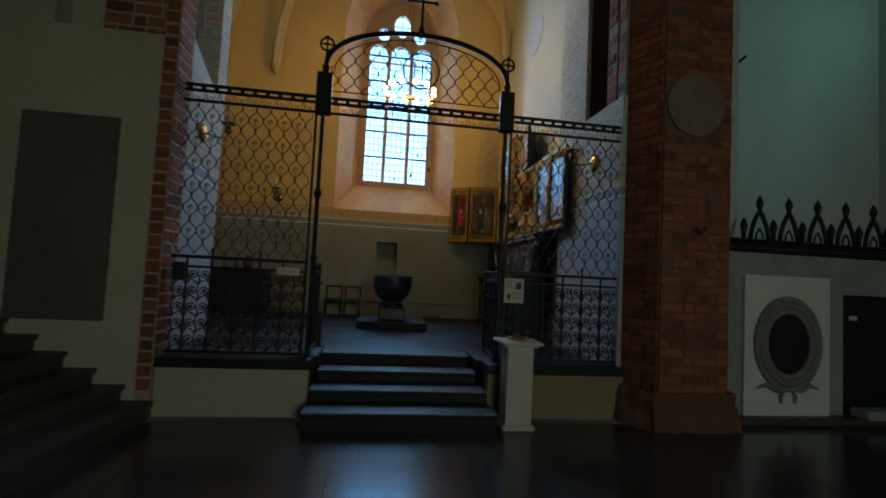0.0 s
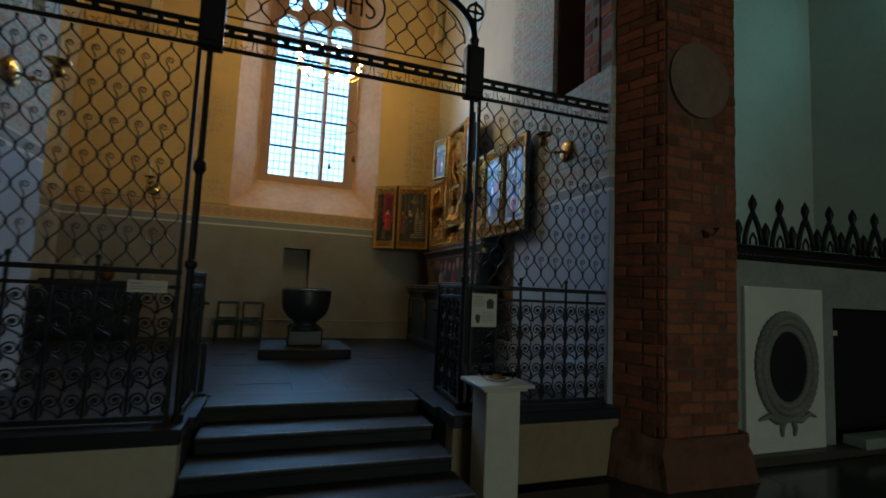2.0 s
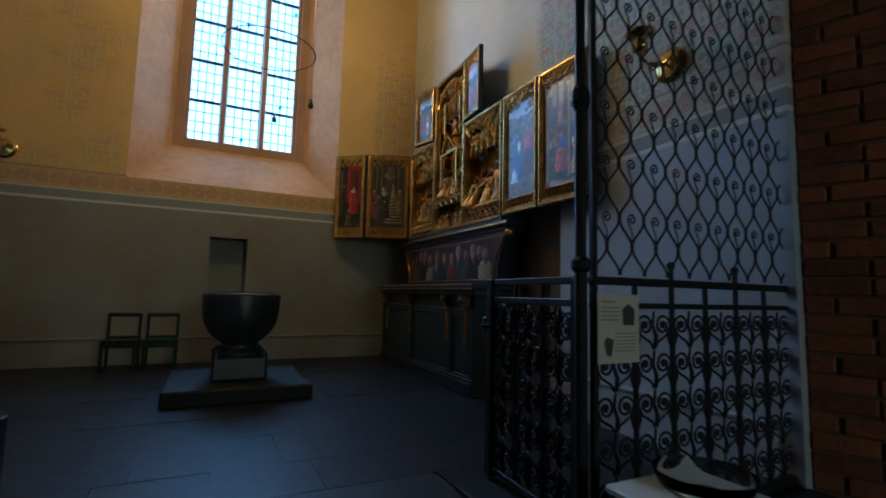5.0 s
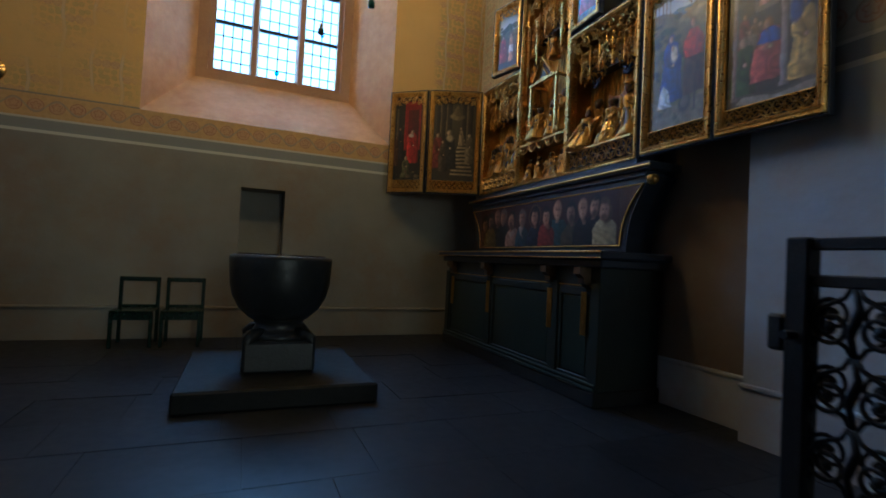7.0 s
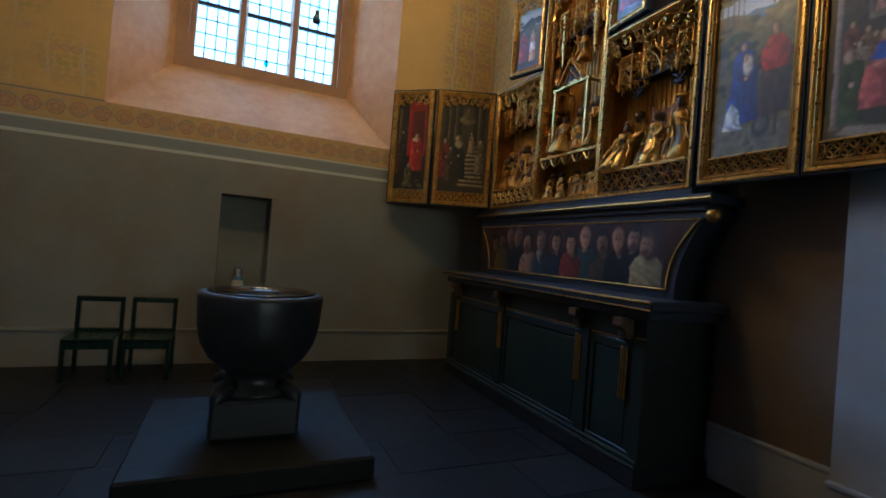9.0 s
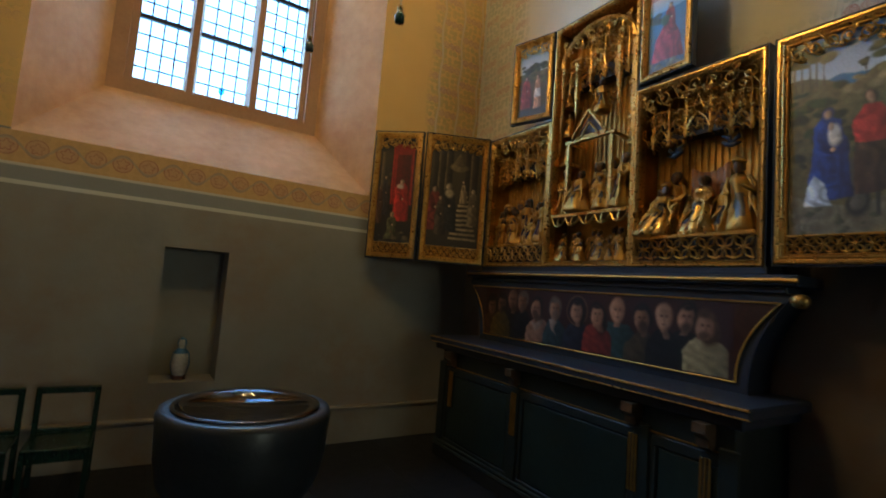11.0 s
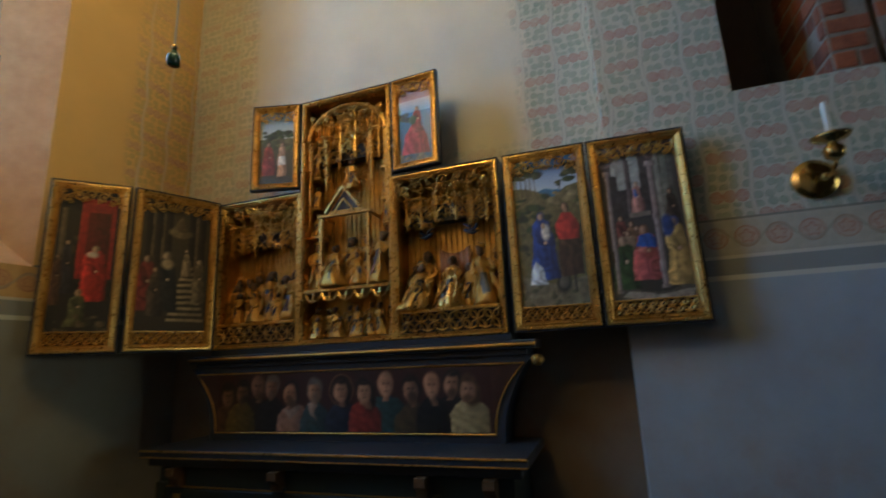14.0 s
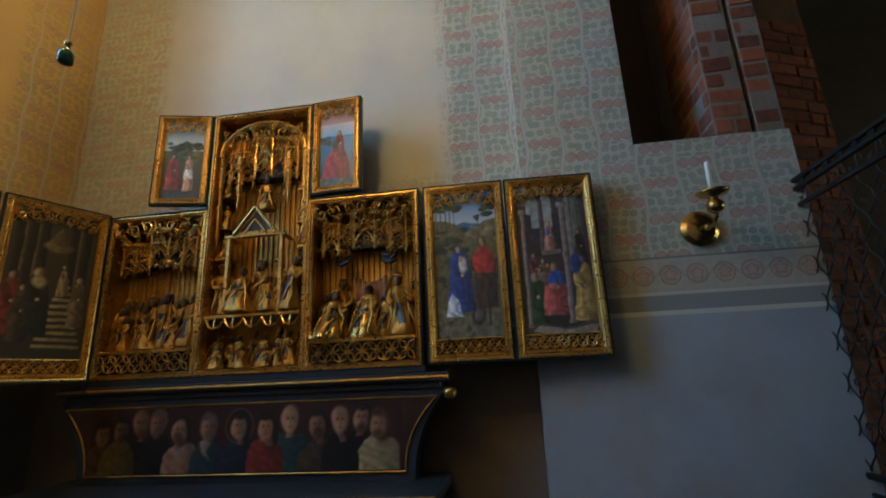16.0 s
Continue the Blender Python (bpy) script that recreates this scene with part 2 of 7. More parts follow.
    stem = maths(nt, "LESS_THAN", maths(nt, "ABSOLUTE", maths(nt, "SUBTRACT", z, wob)), 0.012)
    fhb = maths(nt, "SUBTRACT", maths(nt, "FRACT", maths(nt, "DIVIDE", h, 0.175)), 0.5)
    bx, bz = maths(nt, "MULTIPLY", fhb, 0.175), maths(nt, "SUBTRACT", z, 2.905)
    bd = maths(nt, "SQRT", maths(nt, "ADD", maths(nt, "MULTIPLY", bx, bx), maths(nt, "MULTIPLY", bz, bz)))
    blos = maths(nt, "LESS_THAN", bd, 0.070)
    b_ink = maths(nt, "MAXIMUM", between(nt, bd, 0.061, 0.070), maths(nt, "LESS_THAN", maths(nt, "ABSOLUTE", maths(nt, "SUBTRACT", bd, maths(nt, "ADD", 0.034, maths(nt, "MULTIPLY", maths(nt, "SINE", maths(nt, "MULTIPLY", maths(nt, "ARCTAN2", bz, bx), 5)), 0.008)))), 0.005))
    bor = mix(nt, maths(nt, "MULTIPLY", maths(nt, "MULTIPLY", discs, 0.35), worn), band, tuple(0.75 * q for q in band))
    bor = mix(nt, maths(nt, "MULTIPLY", blos, maths(nt, "MULTIPLY", worn, 0.5)), bor, (0.50, 0.27, 0.19))
    bor = mix(nt, maths(nt, "MULTIPLY", b_ink, maths(nt, "MULTIPLY", worn, 0.8)), bor, (0.36, 0.14, 0.09))
    bor = mix(nt, maths(nt, "MULTIPLY", stem, 0.5), bor, (0.30, 0.30, 0.24))
    col = mix(nt, maths(nt, "GREATER_THAN", z, 2.78), lower, bor)
    col = mix(nt, maths(nt, "GREATER_THAN", z, 3.035), col, up)
    for lo, hi, c in ((2.632, 2.664, (0.66, 0.64, 0.56)), (2.664, 2.768, (0.26, 0.27, 0.26)), (2.768, 2.79, (0.62, 0.58, 0.5)), (3.02, 3.035, (0.2, 0.2, 0.18))):
        col = mix(nt, maths(nt, "MULTIPLY", between(nt, z, lo, hi), 0.85), col, c)
    finish(nt, b, col, pos, 22, 0.25, 0.85, 0.05)
    return m


def patchy(nt, x, y, z):
    """Worn patches with ragged edges."""
    c = nt.nodes.new("ShaderNodeCombineXYZ")
    for i, v in enumerate((x, y, z)):
        nt.links.new(v, c.inputs[i])
    return noise_tex(nt, c.outputs[0], 2.2, 5)


def near(nt, x, y, z):
    """Full beside the pier's edge and on the pier, worn in the far corner and above the altarpiece."""
    rag = maths(nt, "MULTIPLY", maths(nt, "SUBTRACT", patchy(nt, x, y, z), 0.5), 0.35)
    a = soft(nt, maths(nt, "ADD", y, rag), 7.84, 7.70)
    c = maths(nt, "MULTIPLY", soft(nt, maths(nt, "ADD", y, rag), 10.40, 10.50), 0.55)
    d = maths(nt, "MULTIPLY", soft(nt, maths(nt, "ADD", z, rag), 3.98, 3.86), 0.45)
    return maths(nt, "MULTIPLY", maths(nt, "MAXIMUM", a, maths(nt, "MAXIMUM", c, d)), soft(nt, z, 7.0, 5.6))


def far(nt, x, y, z):
    """Faded remains left of the window and in the corner beside the altarpiece."""
    p = patchy(nt, x, y, z)
    a = maths(nt, "MULTIPLY", soft(nt, x, -0.95, -1.15), maths(nt, "MULTIPLY", soft(nt, p, 0.42, 0.60), 0.55))
    c = maths(nt, "MULTIPLY", soft(nt, maths(nt, "ADD", x, maths(nt, "MULTIPLY", p, 0.2)), 2.48, 2.56), 0.75)
    return maths(nt, "MULTIPLY", maths(nt, "MAXIMUM", a, c), soft(nt, z, 6.4, 5.0))


# Recess copy of the side paint; dado browned and darkened for the altarpiece's shade.
PAINT_RECESS_SHADED = painted_wall("shaded_recess_plaster", (0.20, 0.16, 0.125), (0.68, 0.63, 0.52), (0.47, 0.44, 0.37), near, (0.29, 0.345, 0.285), 0.7)
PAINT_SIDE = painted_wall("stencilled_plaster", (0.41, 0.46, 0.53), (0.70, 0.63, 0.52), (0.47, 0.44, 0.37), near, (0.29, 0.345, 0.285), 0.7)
PAINT_BACK = painted_wall("ochre_plaster", (0.29, 0.275, 0.24), (0.74, 0.47, 0.17), (0.60, 0.37, 0.16), far, (0.40, 0.34, 0.14), 0.1)
SPLAY = mat("splay_plaster", (0.72, 0.44, 0.22), (0.52, 0.27, 0.115), 0.85, scale=1.6, fine=16, bump=0.4)
STONE_WARM = mat("warm_sandstone", (0.46, 0.27, 0.16), (0.36, 0.20, 0.12), 0.8, fine=50)
PLASTER = mat("cream_plaster", (0.56, 0.50, 0.38), (0.44, 0.38, 0.28), 0.85, scale=1.1, fine=18, bump=0.3)
PLASTER_PALE = mat("pale_plaster", (0.62, 0.62, 0.58), (0.50, 0.51, 0.48), 0.85, scale=0.9, fine=18, bump=0.25)
VAULT = mat("vault_plaster", (0.66, 0.50, 0.26), (0.54, 0.40, 0.20), 0.85, scale=0.8, fine=18, bump=0.25)
MORTAR_DIM = mat("dark_brown_mortar", (0.20, 0.115, 0.075), (0.11, 0.06, 0.04), 0.95, fine=60, bump=0.5)
# Dark colour stands in for shade and cuts bounce in nave and passage.
SHADE_BRICK = mat("shade_darkened_brick", (0.13, 0.085, 0.06), (0.08, 0.05, 0.04), 0.9, scale=1.2, fine=14, bump=0.4)
MORTAR = mat("lime_mortar", (0.48, 0.40, 0.32), (0.30, 0.23, 0.18), 0.95, fine=60, bump=0.5)
BRICK = mat("red_brick", (0.36, 0.115, 0.058), (0.14, 0.048, 0.032), 0.9, scale=5, fine=45, bump=0.7, rnd=0.45)
SLATE = mat("dark_slate", (0.020, 0.022, 0.026), (0.010, 0.011, 0.014), 0.52, scale=3, fine=30, bump=0.12)
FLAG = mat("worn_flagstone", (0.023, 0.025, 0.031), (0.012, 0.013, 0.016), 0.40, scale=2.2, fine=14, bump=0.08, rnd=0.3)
FONT_STEP = mat("font_step_stone", (0.020, 0.020, 0.020), (0.010, 0.0105, 0.011), 0.55, fine=25, bump=0.25)
for stone, level in ((SLATE, 0.27), (FLAG, 0.24), (FONT_STEP, 0.2)):
    stone.node_tree.nodes["Principled BSDF"].inputs["Specular IOR Level"].default_value = level
# Paler slate that paints the highlight along the step nosings.
SLATE_GLINT = mat("slate_edge_glint", (0.26, 0.27, 0.29), (0.10, 0.105, 0.115), 0.28, scale=5, fine=40, bump=0.1)
NAVE_FLAG = mat("polished_flagstone", (0.055, 0.05, 0.046), (0.03, 0.028, 0.027), 0.19, scale=1.5, fine=9, bump=0.0, rnd=0.25)
JOINT = mat("floor_joint", (0.035, 0.032, 0.03), (0.02, 0.02, 0.02), 0.9)
TOMB_STONE = mat("grey_limestone", (0.36, 0.37, 0.35), (0.23, 0.24, 0.23), 0.75, fine=40, rnd=0.2)
MARBLE = mat("white_marble", (0.78, 0.78, 0.72), (0.64, 0.64, 0.59), 0.5, scale=1.8, fine=25, bump=0.08)
CARVED = mat("carved_grey_stone", (0.30, 0.29, 0.26), (0.14, 0.14, 0.13), 0.8, fine=60, bump=0.5)
FONT = mat("black_limestone", (0.030, 0.033, 0.035), (0.016, 0.018, 0.02), 0.38, scale=4, fine=40, bump=0.2)
IRON = mat("wrought_iron", (0.016, 0.017, 0.02), (0.008, 0.008, 0.010), 0.5, 0.35, scale=6, fine=90, bump=0.25)
GILT = mat("old_gilding", (0.84, 0.53, 0.16), (0.50, 0.28, 0.075), 0.29, 0.95, scale=6, fine=45, bump=0.16, stain=0.7)
GILT_DARK = mat("dull_gilding", (0.66, 0.36, 0.08), (0.32, 0.155, 0.035), 0.42, 0.86, scale=6, fine=45, bump=0.2, stain=0.7)
BRASS = mat("polished_brass", (0.70, 0.46, 0.16), (0.42, 0.26, 0.08), 0.22, 1.0, scale=8, fine=60, bump=0.05)
BLACKWOOD = mat("black_painted_wood", (0.020, 0.022, 0.026), (0.011, 0.012, 0.014), 0.45, fine=50, bump=0.15)
BLUEWOOD = mat("blue_black_paint", (0.030, 0.040, 0.062), (0.016, 0.02, 0.032), 0.4, fine=50, bump=0.12)
GREENWOOD = mat("dark_green_paint", (0.018, 0.028, 0.027), (0.010, 0.016, 0.016), 0.45, fine=50, bump=0.15)
CHAIR_GREEN = mat("green_lacquer", (0.006, 0.028, 0.018), (0.003, 0.013, 0.009), 0.25, fine=50, bump=0.05)
WHITE_WOOD = mat("white_painted_wood", (0.66, 0.63, 0.54), (0.55, 0.52, 0.44), 0.55, scale=2, fine=30, bump=0.08)
PAPER = mat("paper", (0.70, 0.66, 0.58), (0.62, 0.58, 0.5), 0.8, fine=60, bump=0.02)
INK = mat("printed_ink", (0.10, 0.09, 0.09), (0.05, 0.05, 0.05), 0.8)
CORD = mat("pale_cord", (0.42, 0.42, 0.40), (0.30, 0.30, 0.29), 0.6)
WAX = mat("white_wax", (0.80, 0.80, 0.76), (0.72, 0.72, 0.68), 0.5, bump=0.02)
SLABGREY = mat("memorial_slab", (0.15, 0.12, 0.10), (0.095, 0.075, 0.065), 0.7, scale=1.5, fine=35, bump=0.4)
DARK = mat("black_door", (0.012, 0.012, 0.014), (0.008, 0.008, 0.009), 0.6)
STONE_STEP = mat("stair_stone", (0.085, 0.07, 0.062), (0.05, 0.042, 0.038), 0.5, scale=2, fine=30, bump=0.2)
DOVE = mat("white_gilt_wood", (0.72, 0.52, 0.22), (0.55, 0.36, 0.14), 0.4, 0.5)


def glass(name, col, rough=0.0, ior=1.45):
    m, nt, b, pos = base_mat(name, rough, 0)
    b.inputs["Base Color"].default_value = (*col, 1)
    b.inputs["Transmission Weight"].default_value, b.inputs["IOR"].default_value = 1.0, ior
    return m


def glow(name, col, strength):
    m, nt, b, pos = base_mat(name, 0.5, 0)
    b.inputs["Emission Color"].default_value, b.inputs["Emission Strength"].default_value = (*col, 1), strength
    return m


GLASS = glass("window_glass", (0.25, 0.29, 0.33), 0.03, 1.1)
BLUE_GLASS = glass("blue_window_glass", (0.05, 0.35, 0.75), 0.05, 1.1)
BOWL_GLASS = glass("clear_glass", (0.97, 0.99, 0.98), 0.0, 1.13)
BULB = glow("lamp_bulb", (1.0, 0.60, 0.18), 60.0)
paints = {}


def picture_mat(name, gloss, coat):
    """Varnished panel painting, its motif carried as colours on the panel's own mesh."""
    m, nt, b, pos = base_mat(name, gloss, 0)
    att = nt.nodes.new("ShaderNodeAttribute")
    att.attribute_name = "motif"
    dabs = soft(nt, noise_tex(nt, pos, 110, 4), 0.25, 0.8)
    hsv = nt.nodes.new("ShaderNodeHueSaturation")
    nt.links.new(att.outputs["Color"], hsv.inputs["Color"])
    nt.links.new(maths(nt, "ADD", maths(nt, "MULTIPLY", dabs, 0.5), 0.75), hsv.inputs["Value"])
    b.inputs["Coat Weight"].default_value, b.inputs["Coat Roughness"].default_value = coat, 0.26
    finish(nt, b, hsv.outputs[0], pos, 60, 0.05, gloss, 0.04)
    return m


PICTURE_GLOSSY, PICTURE_DULL = picture_mat("varnished_painting", 0.6, 1.0), picture_mat("dull_painting", 0.55, 0.0)


def inside(pts, u, v):
    """Which of the points (u, v) lie inside the outline."""
    hit = np.zeros(u.shape, bool)
    for (x0, y0), (x1, y1) in zip(pts, pts[1:] + pts[:1]):
        if y0 != y1:
            hit ^= ((y0 > v) != (y1 > v)) & (u < (x1 - x0) * (v - y0) / (y1 - y0) + x0)
    return hit


def smear(a, n=1):
    """Softens an array a little in both directions."""
    for _ in range(n):
        p = np.pad(a, 1, mode="edge")
        a = (p[1:-1, 1:-1] * 2 + p[:-2, 1:-1] + p[2:, 1:-1] + p[1:-1, :-2] + p[1:-1, 2:]) / 6
    return a


class Canvas:
    """A painted panel in unit coordinates, u across and v up, built of soft brushed shapes."""

    def __init__(self, nu, nv, aspect, seed, ground):
        self.nu, self.nv, self.aspect = nu, nv, aspect
        self.rs = np.random.RandomState(seed)
        self.u, self.v = np.meshgrid(np.linspace(0, 1, nu), np.linspace(0, 1, nv))
        self.img = np.zeros((nv, nu, 3)) + np.array(ground)
        self.wob = [self.field(18, 6), self.field(18, 6), self.field(4, 2)]

    def field(self, step, n):
        """Smooth random values about zero."""
        a = self.rs.normal(0, 1, (self.nv // step + 3, self.nu // step + 3))
        big = np.kron(a, np.ones((step, step)))[:self.nv, :self.nu]
        big = smear(big, step * 2)
        return big / (big.std() + 1e-6)

    def brushed(self, amount=0.008):
        return self.u + amount * self.wob[0], self.v + amount * self.aspect * self.wob[1]

    def lay(self, mask, col, light=0.0, folds=0.0, freq=30.0):
        shade = 1 + 0.10 * self.wob[2]
        if light:
            w = mask > 0.3
            if w.any():
                uc, du = self.u[w].mean(), self.u[w].std() + 1e-3
                shade = shade * np.clip(1 + light * (uc - self.u) / du, 0.35, 1.7)
        if folds:
            shade = shade * (1 + folds * np.sin(freq * (self.u + 0.25 * self.v) + 2.5 * self.wob[0] + 9 * self.v))
        c = np.clip(np.array(col)[None, None] * np.clip(shade, 0.2, 2.2)[..., None], 0, 0.85)
        self.img = self.img * (1 - mask[..., None]) + c * mask[..., None]

    def blob(self, u, v, ru, rv, col, edge=0.14, light=0.0, ragged=0.008, folds=0.0, freq=40.0, cut=None):
        a, b = self.brushed(ragged)
        d = np.sqrt(((a - u) / ru) ** 2 + ((b - v) / rv) ** 2)
        m = np.clip((1 + edge - d) / (2 * edge), 0, 1)
        self.lay(m if cut is None else m * (b > cut), col, light, folds, freq)

    def poly(self, pts, col, light=0.0, folds=0.0, ragged=0.008, blur=1, freq=30.0):
        a, b = self.brushed(ragged)
        m = smear(inside(list(pts), np.clip(a, 0.001, 0.999), np.clip(b, 0.001, 0.999)).astype(float), blur)
        self.lay(m, col, light, folds, freq)

    def bar(self, u0, u1, v0, v1, col, light=0.0, ragged=0.002, blur=1):
        self.poly([(u0, v0), (u1, v0), (u1, v1), (u0, v1)], col, light, 0, ragged, blur)

    def fade(self, v0, v1, lo, hi):
        """A vertical blend between two colours."""
        s = np.clip((self.v - v0) / (v1 - v0), 0, 1)[..., None]
        w = ((self.v >= v0) & (self.v <= v1))[..., None]
        self.img = np.where(w, np.array(lo) * (1 - s) + np.array(hi) * s, self.img)

    def foliage(self, u0, u1, v0, v1, n, cols, size=0.03):
        for _ in range(n):
            c = cols[self.rs.randint(len(cols))]
            q = self.rs.uniform(0.6, 1.4) * size
            self.blob(self.rs.uniform(u0, u1), self.rs.uniform(v0, v1), q * 1.3, q * self.aspect * 0.8, c, 0.3, 0.25, 0.016)

    def person(self, u, v, w, h, col, skin=(0.36, 0.23, 0.16), hair=(0.05, 0.03, 0.02), lean=0.0, sleeve=None):
        """A plain robed shape with folds, a sleeve and an oval head; v is its foot."""
        k = lean * w
        self.poly([(u - w, v), (u + w * 1.05, v), (u + w * 0.9 + k * 0.5, v + h * 0.4), (u + w * 0.62 + k, v + h * 0.76), (u + w * 0.2 + k, v + h * 0.82), (u - w * 0.2 + k, v + h * 0.82), (u - w * 0.62 + k, v + h * 0.74), (u - w * 0.85 + k * 0.5, v + h * 0.4)], col, 0.30, 0.24, 0.012, 1, 5.0 / w)
        c2 = sleeve or tuple(q * 0.7 for q in col)
        self.poly([(u - w * 0.55 + k, v + h * 0.7), (u - w * 0.2 + k, v + h * 0.72), (u + w * 0.3 + k, v + h * 0.5), (u + w * 0.1 + k, v + h * 0.44), (u - w * 0.6 + k, v + h * 0.5)], c2, 0.3, 0.25, 0.008, 1, 5.0 / w)
        hw = min(w * 0.34, 0.05)
        hv = hw * self.aspect * 1.25
        self.blob(u + w * 0.18 + k, v + h * 0.49, hw * 0.5, hv * 0.4, skin, 0.3, 0.3, 0.003)
        self.blob(u + k * 1.2, v + h * 0.82 + hv * 0.55, hw * 1.15, hv * 1.10, hair, 0.25, 0.2, 0.006)
        self.blob(u + k * 1.2 - hw * 0.15, v + h * 0.82 + hv * 0.45, hw * 0.78, hv * 0.82, tuple(0.92 * q for q in skin), 0.4, 0.4, 0.003)

    def arch(self, u, half, v0, v1, col, light=0.0):
        r = half * self.aspect
        self.poly([(u - half, v0), (u + half, v0)] + [(u + half * math.cos(a), v1 - r + r * math.sin(a)) for a in (math.pi * k / 12 for k in range(13))], col, light, 0, 0.002)

    def panel(self, x0, x1, z0, z1, y, material):
        nu, nv = self.nu, self.nv
        verts = [(x0 + (x1 - x0) * a, y, z0 + (z1 - z0) * b) for a, b in zip(self.u.ravel(), self.v.ravel())]
        faces = [(j * nu + i, j * nu + i + 1, (j + 1) * nu + i + 1, (j + 1) * nu + i) for j in range(nv - 1) for i in range(nu - 1)]
        me = bpy.data.meshes.new("painting")
        me.from_pydata(verts, [], faces)
        layer = me.color_attributes.new("motif", "FLOAT_COLOR", "POINT")
        layer.data.foreach_set("color", np.concatenate([(1.3 * np.power(self.img, 1.2)).reshape(-1, 3), np.ones((nu * nv, 1))], 1).ravel())
        me.materials.append(material)
        return me


def paint(col, gloss=0.42):
    """Oil paint in one colour with brushwork, kept for re-use."""
    key = (col, gloss)
    if key not in paints:
        m = paints[key] = mat("oil_paint", col, tuple(c * 0.45 for c in col), gloss, 0.0, scale=14, fine=60, bump=0.04)
        b = m.node_tree.nodes["Principled BSDF"]
        b.inputs["Coat Weight"].default_value, b.inputs["Coat Roughness"].default_value = (0.8, 0.05) if gloss < 0.36 else (0.0, 0.3)
    return paints[key]

# ---- the setting ----
F = 0.56          # the chapel's floor above the nave's
GX, GY = 0.40, 5.36   # middle of the gate and the line of the grille
structure("floor_nave", slab(-9, 9.2, -8.2, 5.05, -0.4, -0.012), JOINT, "dark bedding under the polished nave flagstones")
bm = slab(-3.6, 3.3, 5.92, 11.25, 0.0, F - 0.012)
box(bm, -2.3, -0.62, 5.36, 5.92, 0.0, F - 0.012)
box(bm, 1.34, 3.0, 5.36, 5.92, 0.0, F - 0.012)
floor_chapel = structure("floor_chapel", bm, JOINT, "raised chapel floor of worn grey flagstones")
nave_floor = bpy.data.objects["floor_nave"]

# back wall with the splayed window and the wall niche
WIN, WIN_SPLAY = arch(GX, 0.84, 3.84, 7.30, 8.62, 14), arch(GX, 1.40, 3.02, 7.05, 9.15, 14)
NICHE = [(0.05, 1.18), (0.54, 1.18), (0.54, 2.29), (0.05, 2.29)]
bm = bmesh.new()


def sheet(bm, outer, holes, y, sign, slot=0):
    edges = []
    for loop in (outer, *holes):
        vs = [bm.verts.new((x, y, z)) for x, z in loop]
        edges += [bm.edges.new((vs[i], vs[(i + 1) % len(vs)])) for i in range(len(vs))]
    for g in bmesh.ops.triangle_fill(bm, edges=edges, use_beauty=True, normal=(0, sign, 0))["geom"]:
        if isinstance(g, bmesh.types.BMFace):
            g.material_index = slot


def band(bm, a, ya, b, yb, slot=0, closed=True):
    va, vb = [bm.verts.new((x, ya, z)) for x, z in a], [bm.verts.new((x, yb, z)) for x, z in b]
    n = len(a)
    for i in range(n if closed else n - 1):
        bm.faces.new((va[i], va[(i + 1) % n], vb[(i + 1) % n], vb[i])).material_index = slot


RECT = [(-3.8, 0.0), (3.4, 0.0), (3.4, 10.2), (-3.8, 10.2)]
sheet(bm, RECT, [WIN_SPLAY, NICHE], 11.25, -1)
WIN_IN = arch(GX, 0.97, 3.72, 7.28, 8.74, 14)
band(bm, WIN_SPLAY, 11.25, WIN_IN, 11.96, 1)
band(bm, WIN_IN, 11.96, WIN, 11.96, 2)
band(bm, WIN, 11.96, WIN, 12.45, 2)
sheet(bm, RECT, [WIN], 12.45, 1)
band(bm, RECT, 11.25, RECT, 12.45)
band(bm, NICHE, 11.25, NICHE, 11.58)
sheet(bm, NICHE, [], 11.58, -1)
structure("wall_north", bm, (PAINT_BACK, SPLAY, STONE_WARM), "ochre plastered chapel wall with painted dado and deep window splay")

# lower ledge of the back wall
bm = slab(-3.6, 3.1, 11.19, 11.25, F, 0.88, 0.0)
box(bm, -3.6, 3.1, 11.175, 11.25, 0.88, 0.905, 0.006)
structure("baseboard_north", bm, PAINT_BACK, "low plastered ledge along the foot of the chapel wall")

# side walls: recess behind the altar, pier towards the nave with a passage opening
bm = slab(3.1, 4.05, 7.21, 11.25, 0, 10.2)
structure("wall_east_recess", bm, PAINT_RECESS_SHADED, "plastered chapel wall behind the carved altarpiece, its dado darkened for shade")
bm = slab(2.92, 4.05, 5.30, 7.21, 0, 3.90)
box(bm, 2.92, 4.05, 6.37, 7.21, 3.90, 10.2)
box(bm, 3.97, 4.05, 5.30, 6.37, 3.90, 10.2)
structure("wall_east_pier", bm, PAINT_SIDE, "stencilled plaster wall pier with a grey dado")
bm = slab(2.89, 2.92, 5.42, 7.21, F, 0.88)
box(bm, 2.875, 2.92, 5.42, 7.21, 0.88, 0.905, 0.006)
box(bm, 3.06, 3.1, 7.21, 11.19, F, 0.88)
box(bm, 3.05, 3.1, 7.21, 11.175, 0.88, 0.905, 0.006)
structure("baseboard_east", bm, PAINT_SIDE, "low plastered ledge along the foot of the wall")
bm = slab(-2.95, -2.25, 5.50, 7.05, 0, 3.85)
box(bm, -2.95, -2.25, 6.72, 7.05, 3.85, 10.2)
box(bm, -2.95, -2.7, 5.50, 6.72, 3.85, 10.2)
structure("wall_west_pier", bm, PAINT_SIDE, "stencilled plaster wall pier beside the iron grille")
bm = bmesh.new()
